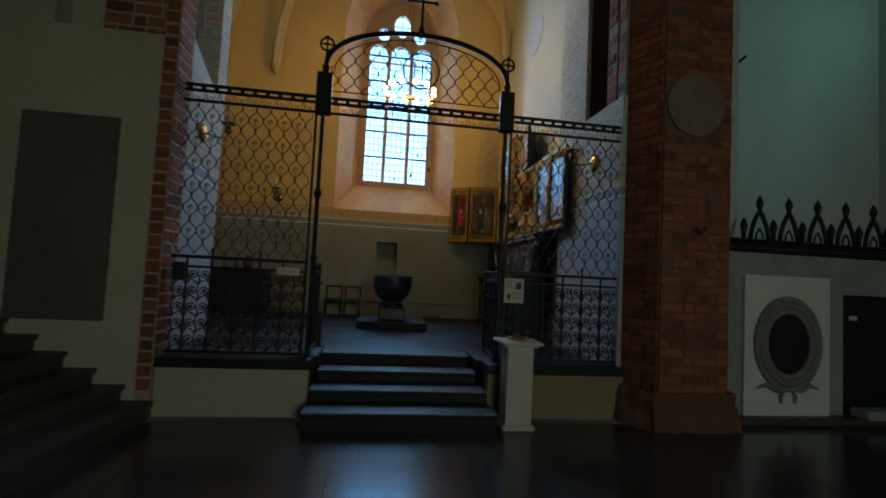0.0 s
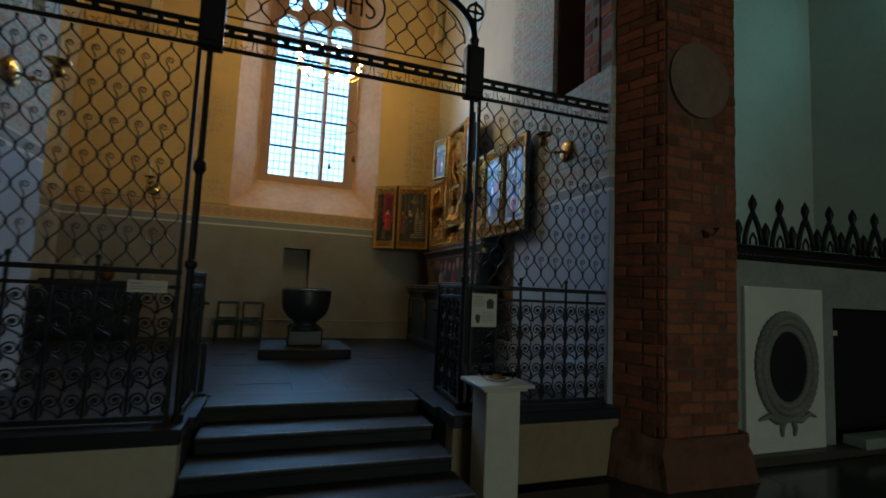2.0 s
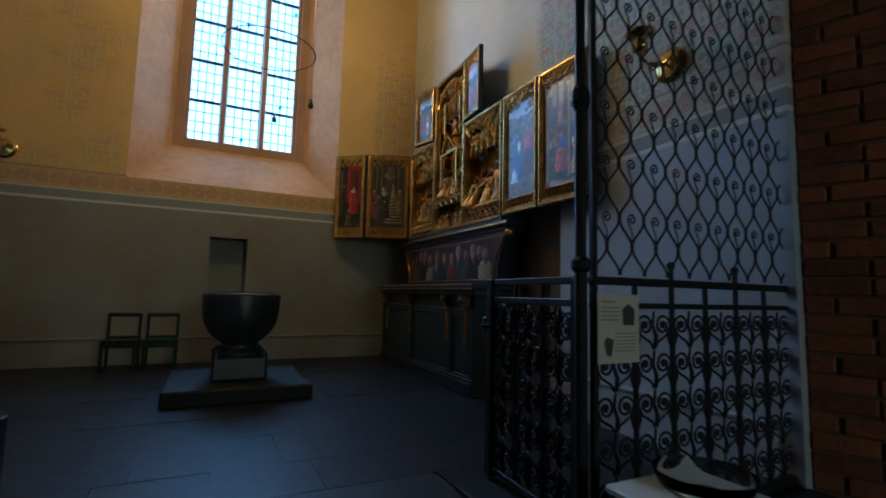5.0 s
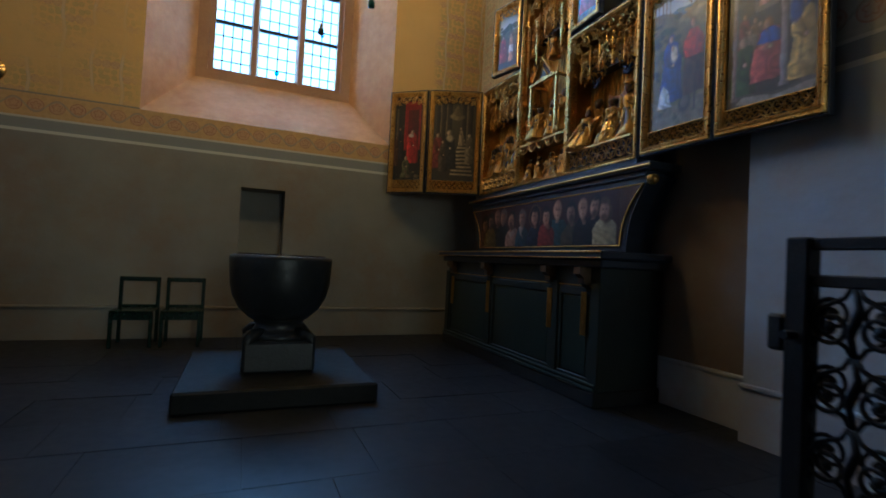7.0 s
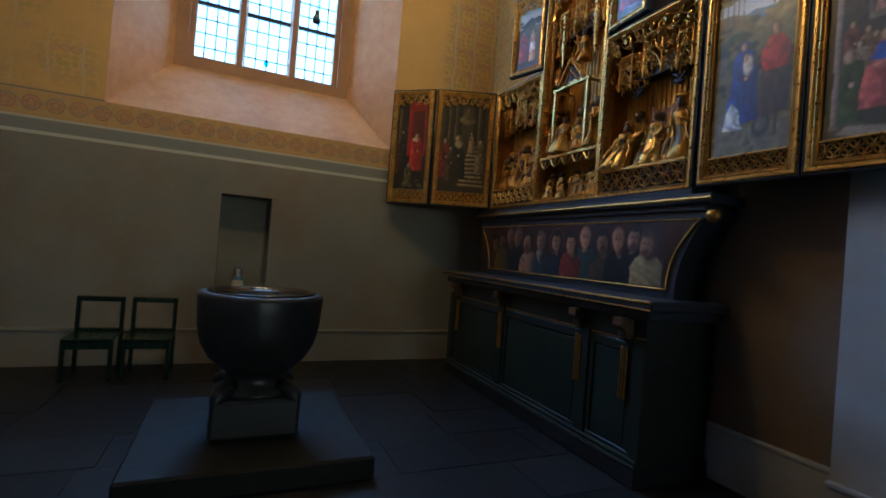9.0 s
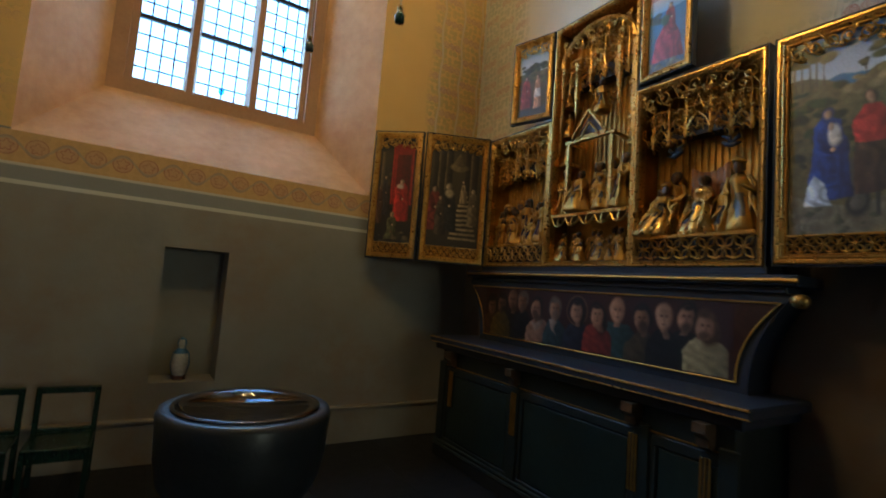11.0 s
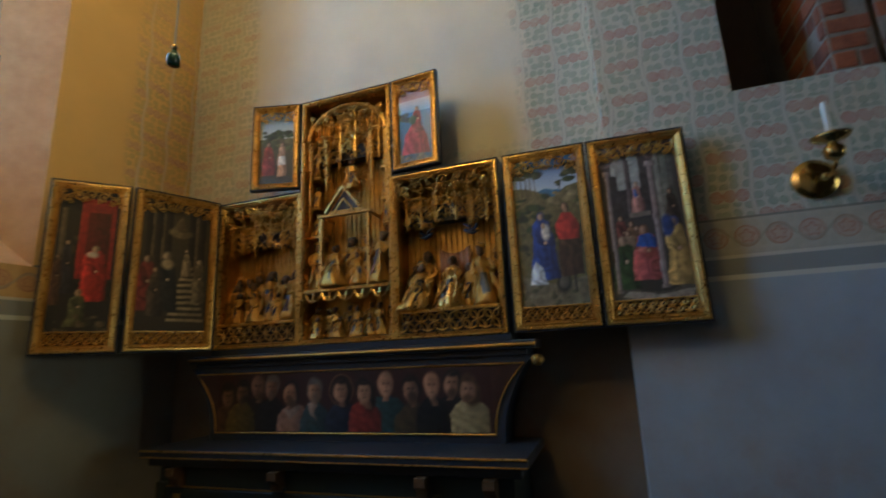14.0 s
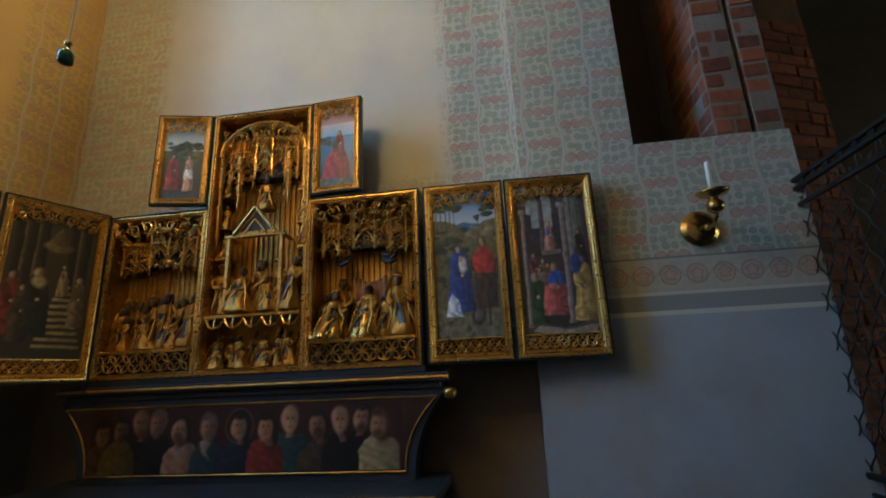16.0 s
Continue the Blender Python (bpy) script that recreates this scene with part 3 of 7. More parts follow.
w = [bm.verts.new(p) for p in ((-2.25, 5.42, 3.85), (-2.25, 6.72, 3.85), (-2.25, 5.42, 4.42), (-2.7, 5.42, 3.85), (-2.7, 6.72, 3.85), (-2.7, 5.42, 4.42))]
for f in ((0, 1, 2), (3, 5, 4), (0, 2, 5, 3), (1, 4, 5, 2), (0, 3, 4, 1)):
    bm.faces.new([w[i] for i in f])
structure("sloped_sill_west", bm, PLASTER_PALE, "sloping white plaster sill under the passage opening")
structure("passage_lining_west", slab(-2.7, -2.68, 5.44, 6.70, 3.87, 9.0), BRICK, "dark brick lining of the west passage")
structure("wall_west_recess", slab(-3.85, -3.6, 5.5, 11.25, 0, 10.2), PAINT_SIDE, "plastered side wall of the chapel")
bm = slab(-3.6, -2.95, 5.5, 5.75, 0, 10.2)
structure("wall_west_return", bm, PLASTER, "plaster return wall behind the pier")

# vault with ribs
bm = bmesh.new()
n = 22
cx0, cx1, cy0, cy1 = -3.62, 3.15, 5.6, 11.27
grid = []
for i in range(n + 1):
    line = []
    for j in range(n + 1):
        u, v = 2 * i / n - 1, 2 * j / n - 1
        line.append(bm.verts.new((cx0 + (cx1 - cx0) * i / n, cy0 + (cy1 - cy0) * j / n, 6.9 + 3.0 * max((1 - abs(u) ** 1.9) ** 0.62, (1 - abs(v) ** 1.9) ** 0.62))))
    grid.append(line)
for i in range(n):
    for j in range(n):
        bm.faces.new((grid[i][j], grid[i][j + 1], grid[i + 1][j + 1], grid[i + 1][j]))
structure("ceiling", bm, VAULT, "cream plastered groin vault over the chapel", smooth=True)
structure("roof_above_vault", slab(-3.85, 4.05, 5.3, 12.45, 10.2, 10.4), VAULT, "roof slab above the vault")
for k, (sx, sz) in enumerate(((-2.5, 6.25), (2.95, 7.2))):
    bm = bmesh.new()
    pts = [(sx + (0.4 - sx) * (1 - math.cos(a)), 11.12 - 2.7 * (1 - math.cos(a)), sz + (9.85 - sz) * math.sin(a)) for a in (math.pi / 2 * i / 12 for i in range(13))]
    tube(bm, pts, 0.11, 6)
    tube(bm, [(sx, 11.14, sz - 0.22), (sx, 11.12, sz)], [0.03, 0.13], 8)
    structure("vault_rib_%d" % (k + 1), bm, VAULT, "moulded plaster vault rib springing from a corbel", smooth=False)
bm = bmesh.new()
tube(bm, [(-0.008, 0, 0), (0.004, 0, 0)], 0.44, 28)
medal = structure("wall_medallion", bm, PLASTER_PALE, "round pale consecration medallion on the chapel wall")
medal.matrix_basis = pose(3.094, 9.3, 6.75)

# nave side: front plinth under the grille and its slate coping
bm = slab(-2.3, -0.62, 5.20, 5.36, 0, 0.50)
structure("plinth_west", bm, PLASTER, "cream plastered plinth under the iron grille")
# East plinth: cream plaster recoloured darker and warmer for the shade it stands in.
structure("plinth_east", slab(1.34, 2.965, 5.20, 5.36, 0, 0.50), mat("shaded_plaster_plinth", (0.36, 0.27, 0.165), (0.24, 0.17, 0.10), 0.85, scale=1.3, fine=18, bump=0.3), "plastered plinth under the iron grille, coloured darker ochre for shade")
structure("coping_west", slab(-2.32, -0.60, 5.15, 5.52, 0.50, 0.60, 0.008), SLATE, "dark slate coping on the plinth")
structure("coping_east", slab(1.32, 2.955, 5.15, 5.52, 0.50, 0.60, 0.008), SLATE, "dark slate coping on the plinth")
structure("step_cheek_west", slab(-0.84, -0.56, 5.52, 6.1, 0.50, 0.585, 0.006), SLATE, "slate kerb beside the steps")
structure("step_cheek_east", slab(1.28, 1.56, 5.52, 6.1, 0.50, 0.585, 0.006), SLATE, "slate kerb beside the steps")
steps = tagged(new("stone_steps"), "four dark slate steps with pale highlight strips on the nosings up to the chapel", "steps", kind="structure")
for k, (y, z, xa, xb) in enumerate(((4.70, 0.19, -0.61, 1.34), (5.10, 0.315, -0.59, 1.31), (5.50, 0.44, -0.56, 1.28), (5.915, F + 0.004, -0.56, 1.28))):
    bm = slab(xa, xb, y, (5.13, 5.53, 5.94, 6.35)[k], z - 0.045, z, 0.010)
    part("tread", bm, SLATE, steps)
    # pale strip imitates the glint on the nosing
    part("nosing", slab(xa + 0.006, xb - 0.006, y - 0.003, y + 0.012, z - 0.010, z + 0.002, 0.003), SLATE_GLINT, steps, "pale strip painted as the light caught on the step edge")
    part("riser", slab(xa + 0.01, xb - 0.01, y + 0.025, y + 0.42, 0.0 if k < 3 else 0.3, z - 0.045), SLATE, steps)

# brick pier on the nave side, plaster foot
bm = bmesh.new()
PC = [(2.98, 5.30), (3.18, 4.845), (4.015, 4.845), (4.015, 5.3)]


def prism(bm, poly, z0, z1):
    a, b = [bm.verts.new((x, y, z0)) for x, y in poly], [bm.verts.new((x, y, z1)) for x, y in poly]
    n = len(poly)
    for i in range(n):
        bm.faces.new((a[i], a[(i + 1) % n], b[(i + 1) % n], b[i]))
    bm.faces.new(b)
    bm.faces.new(a[::-1])
    return bm


prism(bm, PC, 0, 9.0)
pier = structure("pier_east", bm, MORTAR_DIM, "tall dark red brick pier with dark brown mortar joints")
bm = bmesh.new()
prism(bm, [(2.90, 5.20), (3.12, 4.79), (4.07, 4.78), (4.08, 5.1), (4.03, 5.2), (4.03, 4.82), (3.16, 4.82), (2.95, 5.26)], 0, 0.40)
bmesh.ops.subdivide_edges(bm, edges=bm.edges[:], cuts=8, use_grid_fill=True)
for v in bm.verts:
    low = max(0.0, 1 - v.co.z / 0.40)
    out = Vector((v.co.x - 3.55, v.co.y - 5.3, 0)).normalized()
    v.co.z *= 1 + 0.30 * noise.noise(v.co * 2.3)
    v.co += noise.noise_vector(v.co * 6) * 0.035 + noise.noise_vector(v.co * 15) * 0.012 + out * 0.07 * low ** 1.5
    v.co.z = max(v.co.z, 0)
structure("pier_foot", bm, mat("crumbling_brick_foot", (0.20, 0.085, 0.05), (0.10, 0.05, 0.035), 0.95, scale=4, fine=25, bump=0.8), "rough dark stone foot of the brick pier")

# west side: plaster wall with a brick edge and the memorial slab
bm = slab(-9, -2.27, 5.12, 5.5, 0, 3.9)
box(bm, -9, -3.3, 5.12, 5.5, 3.9, 9)
box(bm, -3.3, -2.30, 5.38, 5.5, 3.9, 9)
structure("wall_nave_west", bm, PLASTER, "dim cream plaster wall of the nave")
west_edge = structure("brick_edge_west", slab(-2.27, -2.12, 5.13, 5.5, 0, 9.0), MORTAR, "worn red brick edge of the wall beside the grille")
recess_edge = structure("brick_recess_west", slab(-2.95, -2.27, 5.30, 5.38, 3.9, 9.0), MORTAR, "red brick lining of the upper recess")
slabstone = thing("memorial_slab", pose(-3.05, 5.1, 0.94), "large dark grey memorial slab set on the plaster wall", "memorial")
part("slab", slab(-3.48, -2.60, 5.075, 5.12, 0.95, 2.98, 0.006), SLABGREY, slabstone)
part("inscription_panel", slab(-3.40, -2.68, 5.068, 5.076, 1.05, 2.88), SLABGREY, slabstone)
stair = tagged(new("side_stair"), "dark stone stair rising beside the plaster wall", "stair", kind="structure")
for k in range(7):
    x = -2.08 - 0.27 * k
    z = 0.18 + 0.155 * k
    bm = bmesh.new()
    prism(bm, [(x - 0.62, 1.0), (x - 0.40, 1.0), (x, 5.12), (x - 0.34, 5.12)], z - 0.05, z)
    part("tread", bm, STONE_STEP, stair)
    bm = bmesh.new()
    prism(bm, [(x - 1.2, 1.0), (x - 0.43, 1.0), (x - 0.03, 5.12), (x - 1.2, 5.12)], max(0, z - 0.2), z - 0.05)
    part("riser", bm, STONE_STEP, stair)

# east side: tomb front with cresting, side chapel beyond
bm = bmesh.new()
plate(bm, [(4.03, 0.0), (9.0, 0.0), (9.0, 2.04), (4.03, 2.04)], [[(5.87, 0.02), (8.2, 0.02), (8.2, 1.58), (5.87, 1.58)]], 5.15, 5.6)
structure("tomb_wall", bm, TOMB_STONE, "grey limestone front wall of the tomb chapel")
structure("tomb_door_recess", slab(5.87, 8.2, 5.42, 5.6, 0.0, 1.58), DARK, "black closed door in the tomb front")
structure("tomb_plinth", slab(4.03, 9.0, 4.98, 5.15, 0, 0.09, 0.012), STONE_STEP, "worn stone plinth before the tomb")
structure("tomb_threshold", slab(5.95, 9.0, 4.90, 5.14, 0.09, 0.2, 0.012), TOMB_STONE, "pale stone threshold under the black door")
structure("wall_side_north", slab(4.05, 9.2, 7.4, 7.7, 0, 8.8), PLASTER_PALE, "pale wall of the side chapel in greenish daylight")
structure("pilaster_side", slab(4.05, 4.76, 5.62, 6.0, 0, 8.8), PLASTER_PALE, "pale wall edge beside the brick pier")
bm = slab(9.2, 9.3, 5.66, 9.6, 0, 9)
box(bm, 9.2, 9.3, 5.15, 5.66, 0, 3.7)
box(bm, 9.2, 9.3, 5.15, 5.66, 7.5, 9)
structure("wall_side_east", bm, PLASTER_PALE, "side chapel wall with a tall window opening")
structure("floor_side", slab(4.05, 9.3, 5.6, 9.6, -0.1, 0.0), JOINT, "dark floor of the side chapel")
structure("ceiling_side", slab(4.05, 9.3, 5.1, 9.9, 8.8, 9.0), PLASTER_PALE, "plaster ceiling of the side chapel")

# the rest of the nave, behind the walker; closing walls coloured dark for shade
structure("wall_nave_far_west", slab(-9.3, -9, -8.5, 5.5, 0, 9), SHADE_BRICK, "closing wall of the nave, coloured dark for shade")
structure("wall_nave_far_east", slab(9.2, 9.5, -8.5, 5.15, 0, 9), SHADE_BRICK, "closing wall of the nave, coloured dark for shade")
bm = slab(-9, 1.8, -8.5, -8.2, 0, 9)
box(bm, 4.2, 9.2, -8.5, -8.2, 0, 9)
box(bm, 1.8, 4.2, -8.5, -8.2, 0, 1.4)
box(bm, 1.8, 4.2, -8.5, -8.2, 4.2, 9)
structure("wall_nave_south", bm, SHADE_BRICK, "closing nave wall with a window opening, coloured dark for shade")
structure("ceiling_nave", slab(-9.3, 9.5, -8.5, 5.3, 9.0, 9.2), SHADE_BRICK, "closing ceiling of the nave, coloured dark for shade")
structure("wall_above_arch", slab(-2.3, 4.05, 5.12, 5.45, 8.2, 9.0), PLASTER, "wall above the chapel arch")


# ---- chapel window ----
window = tagged(new("window_1"), "tall three-light leaded church window with stone mullions", "window", kind="structure")
ends = (GX - 0.84, 0.10, 0.69, GX + 0.84)
for x in ends[1:3]:
    bm = bmesh.new()
    prism(bm, [(x - 0.056, 12.10), (x - 0.030, 11.98), (x + 0.030, 11.98), (x + 0.056, 12.10), (x + 0.056, 12.16), (x - 0.056, 12.16)], 3.84, 7.36)
    part("mullion", bm, STONE_WARM, window, "slender chamfered stone mullion")
lights = [(-0.40, 0.055), (0.145, 0.645), (0.735, 1.20)]
holes = [arch((a + b) / 2, (b - a) / 2, 7.02, 7.18, 7.46, 8) for a, b in lights]
holes += [[(GX + 0.21 * math.cos(t), 8.0 + 0.30 * math.sin(t)) for t in (2 * math.pi * i / 14 for i in range(14))]]
holes += [[(GX + s * (0.47 + 0.15 * math.cos(t)), 7.74 + 0.17 * math.sin(t)) for t in (2 * math.pi * i / 10 for i in range(10))] for s in (-1, 1)]
head = [p for p in arch(GX, 0.835, 7.0, 7.30, 8.61, 14)]
bm = bmesh.new()
plate(bm, head, holes, 12.03, 12.15)
part("tracery", bm, STONE_WARM, window, "stone tracery with lancet heads and round lights")
bm = bmesh.new()
for z in [3.86 + 0.664 * k for k in range(1, 6)]:
    for a, b in lights:
        part("saddle_bar", slab(a, b, 12.06, 12.1, z - 0.021, z + 0.021), IRON, window)
bm.free()
edge = bmesh.new()
for s, x in ((-1, -0.41), (1, 1.21)):
    box(edge, x - 0.03, x + 0.03, 12.03, 12.14, 3.86, 7.0)
box(edge, -0.44, 1.24, 12.02, 12.16, 3.84, 3.885)
part("window_frame", edge, STONE_WARM, window)
rng = random.Random(5)
pane_mesh = {}
for li, (a, b) in enumerate(lights):
    for k in range(6):
        z0, z1 = 3.86 + 0.664 * k, 3.86 + 0.664 * (k + 1)
        if k == 5:
            z1 = 7.5
        pane = part("pane", slab(a - 0.02, b + 0.02, 12.11, 12.114, z0, z1), GLASS, window)
        pane.visible_shadow = False
        lead = bmesh.new()
        nx, nz = 4, 4
        for i in range(1, nx):
            x = a + (b - a) * i / nx
            box(lead, x - 0.0075, x + 0.0075, 12.102, 12.108, z0 + 0.002, z1 - 0.002)
        for j in range(1, nz):
            z = z0 + (z1 - z0) * j / nz
            box(lead, a, b, 12.102, 12.108, z - 0.0075, z + 0.0075)
        part("leading", lead, IRON, window)
        if rng.random() < 0.4:
            x, z = a + (b - a) * rng.choice((0.15, 0.5, 0.88)), z0 + 0.664 * rng.choice((0.2, 0.5, 0.8))
            part("roundel", plate(bmesh.new(), oval(x, z, 0.03, 0.038, 10), [], 12.090, 12.098), BLUE_GLASS, window, "small blue glass roundel").visible_shadow = False
for h in holes[3:]:
    pane = part("pane", plate(bmesh.new(), h, [], 12.09, 12.094), GLASS, window)
    pane.visible_shadow = False
    xs, zs = [p[0] for p in h], [p[1] for p in h]
    cross = slab(min(xs), max(xs), 12.07, 12.085, (min(zs) + max(zs)) / 2 - 0.012, (min(zs) + max(zs)) / 2 + 0.012)
    part("leading", box(cross, (min(xs) + max(xs)) / 2 - 0.008, (min(xs) + max(xs)) / 2 + 0.008, 12.066, 12.07, min(zs), max(zs)), IRON, window)

# ---- iron grille with the gate ----
def turned_post(x, y, z0, z1, r):
    bm = bmesh.new()
    zm = z0 + 1.06
    lathe(bm, [(r * 1.5, z0), (r * 1.5, z0 + 0.05), (r, z0 + 0.06), (r, zm), (r * 1.6, zm + 0.02), (r * 1.6, zm + 0.05), (r * 0.9, zm + 0.07), (r * 0.95, z0 + 1.75), (r * 1.7, z0 + 1.79), (r * 1.5, z0 + 1.84), (r * 0.85, z0 + 1.87), (r * 0.8, z1)], x, y, 10)
    return bm


def lattice_bar(sign, z0, z1, p, period):
    """One wavy bar of the lattice, with short straight runs where it touches its neighbours."""
    pts = []
    n = int((z1 - z0) / period * 14)
    for i in range(n + 1):
        z = z0 + (z1 - z0) * i / n
        c = math.cos(2 * math.pi * (z - z0) / period)
        c = max(-1, min(1, c * 1.18))
        pts.append((sign * (p / 2 - 0.004) * c, 0, z))
    return tube(bmesh.new(), pts, 0.0053, 5)


def scroll_bar(period):
    """The small curl that stands in a lattice cell."""
    pts = [(0.0, 0, -period * 0.40), (0.002, 0, -period * 0.25), (-0.016, 0, -period * 0.10)] + [(x, 0, z) for x, _, z in spiral(0.002, 0.0, 0.026, 0.006, math.pi * 1.05, -1.35, 18)]
    return tube(bmesh.new(), pts, 0.0040, 4)


def lyre(w, h):
    """Two scrolls back to back on a stem: the motif of the lower panels."""
    bm = bmesh.new()
    for s in (-1, 1):
        cx = s * w * 0.25
        pts = [(s * 0.006, 0, 0.0), (s * w * 0.10, 0, h * 0.16), (s * w * 0.36, 0, h * 0.34)]
        pts += spiral(cx, h * 0.60, w * 0.215, w * 0.05, 0.0 if s > 0 else math.pi, s * 1.45, 24)
        tube(bm, pts, 0.0066, 4)
        ball(bm, cx, 0, h * 0.60, 0.015, 1, 0.6, 1, 6, 4)
        tube(bm, [(s * w * 0.46, 0, h * 0.05), (s * w * 0.42, 0, h * 0.25), (s * w * 0.47, 0, h * 0.55)], [0.004, 0.010, 0.003], 4)
    tube(bm, [(0, 0, h * 0.02), (0.012, 0, h * 0.3), (-0.010, 0, h * 0.62), (0, 0, h * 0.98)], [0.007, 0.010, 0.008, 0.005], 5)
    return bm


grille = thing("iron_grille", pose(GX, GY, 0.60), "black wrought iron chapel grille with scroll lattice and arched gateway", "grille")
PX = (GX - 1.06, GX + 1.06)
SIDES = ((-2.20, PX[0] - 0.07), (PX[1] + 0.07, 2.96))
BAR_A = mesh_of("lattice_bar", lattice_bar(1, 0, 1.64, 0.075, 0.25), IRON, smooth=True)
BAR_B = mesh_of("lattice_bar", lattice_bar(-1, 0, 1.64, 0.075, 0.25), IRON, smooth=True)
CURL = mesh_of("lattice_scroll", scroll_bar(0.25), IRON, smooth=True)
BLOCK = mesh_of("rail_block", slab(-0.022, 0.022, -0.013, 0.013, 0, 0.033, 0.003), IRON)
LYRE = mesh_of("scroll_motif", lyre(0.225, 0.17), IRON, smooth=True)


def at(ob, x, y, z, rz=0.0):
    ob.matrix_basis = pose(x, y, z, 0, 0, rz)
    return ob


for x in PX:
    part("post", turned_post(x, GY, 0.60, 3.80, 0.026), IRON, grille, "slender turned iron post with knops", smooth=False)
    bm = slab(x - 0.085, x + 0.085, GY - 0.06, GY + 0.05, 3.30, 3.78, 0.012)
    box(bm, x - 0.065, x + 0.065, GY - 0.072, GY - 0.06, 3.34, 3.74, 0.004)
    part("post_box", bm, IRON, grille, "black sheet iron box on the gate post")
    bm = bmesh.new()
    tube(bm, [(x, GY, 3.78), (x, GY, 3.86), (x, GY, 3.9), (x, GY, 4.04)], [0.03, 0.045, 0.018, 0.014], 8)
    tube(bm, [(x + 0.075 * math.cos(a), GY, 4.12 + 0.075 * math.sin(a)) for a in (2 * math.pi * k / 16 for k in range(17))], 0.014, 5)
    for a in (0, math.pi / 2):
        tube(bm, [(x - 0.075 * math.cos(a), GY, 4.12 - 0.075 * math.sin(a)), (x + 0.075 * math.cos(a), GY, 4.12 + 0.075 * math.sin(a))], 0.011, 5)
    ball(bm, x, GY, 4.12, 0.024, u=8, v=6)
    ball(bm, x, GY, 4.21, 0.016, u=8, v=6)
    part("finial", bm, IRON, grille, "wheel-cross finial")
for a, b in (*SIDES, PX):
    gate_part = (a, b) == PX
    part("top_rail", slab(a - 0.02, b + 0.02, GY - 0.018, GY + 0.018, 3.485, 3.515, 0.004), IRON, grille)
    part("top_rail", slab(a - 0.02, b + 0.02, GY - 0.018, GY + 0.018, 3.425, 3.452, 0.004), IRON, grille)
    n = int((b - a) / 0.125)
    for k in range(n + 1):
        at(part("rail_block", BLOCK, IRON, grille, local=True), a + (b - a) * k / n - GX, 0, 2.852)
    part("middle_rail", slab(a - 0.02, b + 0.02, GY - 0.012, GY + 0.012, 3.312, 3.338, 0.003), IRON, grille)
    n = int((b - a) / 0.145)
    bm = bmesh.new()
    for k in range(n):
        x = a + (b - a) * (k + 0.5) / n
        for s in (-1, 1):
            tube(bm, [(x + s * 0.066, GY, 3.425), (x + s * 0.06, GY, 3.38)] + [(px, GY, pz) for px, _, pz in spiral(x + s * 0.026, 3.365, 0.034, 0.010, 0.0 if s > 0 else math.pi, -s * 0.8, 10)], 0.0034, 4)
    tagged(part("frieze_scrollwork", bm, IRON, grille), kind="stuff")
    if gate_part:
        continue
    part("lock_rail", slab(a - 0.02, b + 0.02, GY - 0.02, GY + 0.02, 1.615, 1.65, 0.005), IRON, grille)
    part("lock_rail", slab(a - 0.02, b + 0.02, GY - 0.014, GY + 0.014, 1.515, 1.54, 0.004), IRON, grille)
    part("bottom_rail", slab(a - 0.02, b + 0.02, GY - 0.02, GY + 0.02, 0.615, 0.65, 0.005), IRON, grille)
    for x in (a, b):
        part("stile", slab(x - 0.014, x + 0.014, GY - 0.014, GY + 0.014, 0.60, 3.43, 0.004), IRON, grille)
    n = 19
    for k in range(n):
        x = a + 0.0375 + 0.07555 * (k + 0.02)
        at(part("lattice_bar", BAR_A if k % 2 else BAR_B, IRON, grille, local=True), x - GX, 0, 1.06)
        if k % 2 == 0 and k < n - 1:
            for j in range(6):
                at(part("lattice_scroll", CURL, IRON, grille, local=True), x + 0.0378 - GX, 0, 1.06 + 0.25 * (j + 1))
    m = 6
    for k in range(1, m):
        x = a + (b - a) * k / m
        part("upright", slab(x - 0.010, x + 0.010, GY - 0.010, GY + 0.010, 0.65, 1.615, 0.003), IRON, grille)
    for k in range(m):
        x = a + (b - a) * (k + 0.5) / m
        for j in range(5):
            at(part("scroll_motif", LYRE, IRON, grille, local=True), x - GX, 0, 0.055 + 0.171 * j)
    for k in (2, 4):
        x = a + (b - a) * k / m
        part("knob", ball(tube(bmesh.new(), [(x, GY, 1.65), (x, GY, 1.70)], 0.012, 6), x, GY, 1.715, 0.02, u=8, v=6), IRON, grille)

# arched top over the gate
bm = bmesh.new()
arc = [(GX + 1.06 * math.cos(a), GY, 3.86 + 0.50 * math.sin(a) ** 0.9) for a in (math.pi * k / 30 for k in range(31))]
tube(bm, arc, 0.030, 6)
part("arch_rail", bm, IRON, grille, "heavy arched iron top rail")
bm = bmesh.new()
arc2 = [(GX + 0.97 * math.cos(a), GY, 3.80 + 0.48 * math.sin(a) ** 0.9) for a in (math.pi * k / 30 for k in range(31))]
tube(bm, arc2, 0.008, 5)
tube(bm, [(PX[0] + 0.09, GY, 3.585), (PX[1] - 0.09, GY, 3.585)], 0.007, 5)
part("inner_arch_rail", bm, IRON, grille)
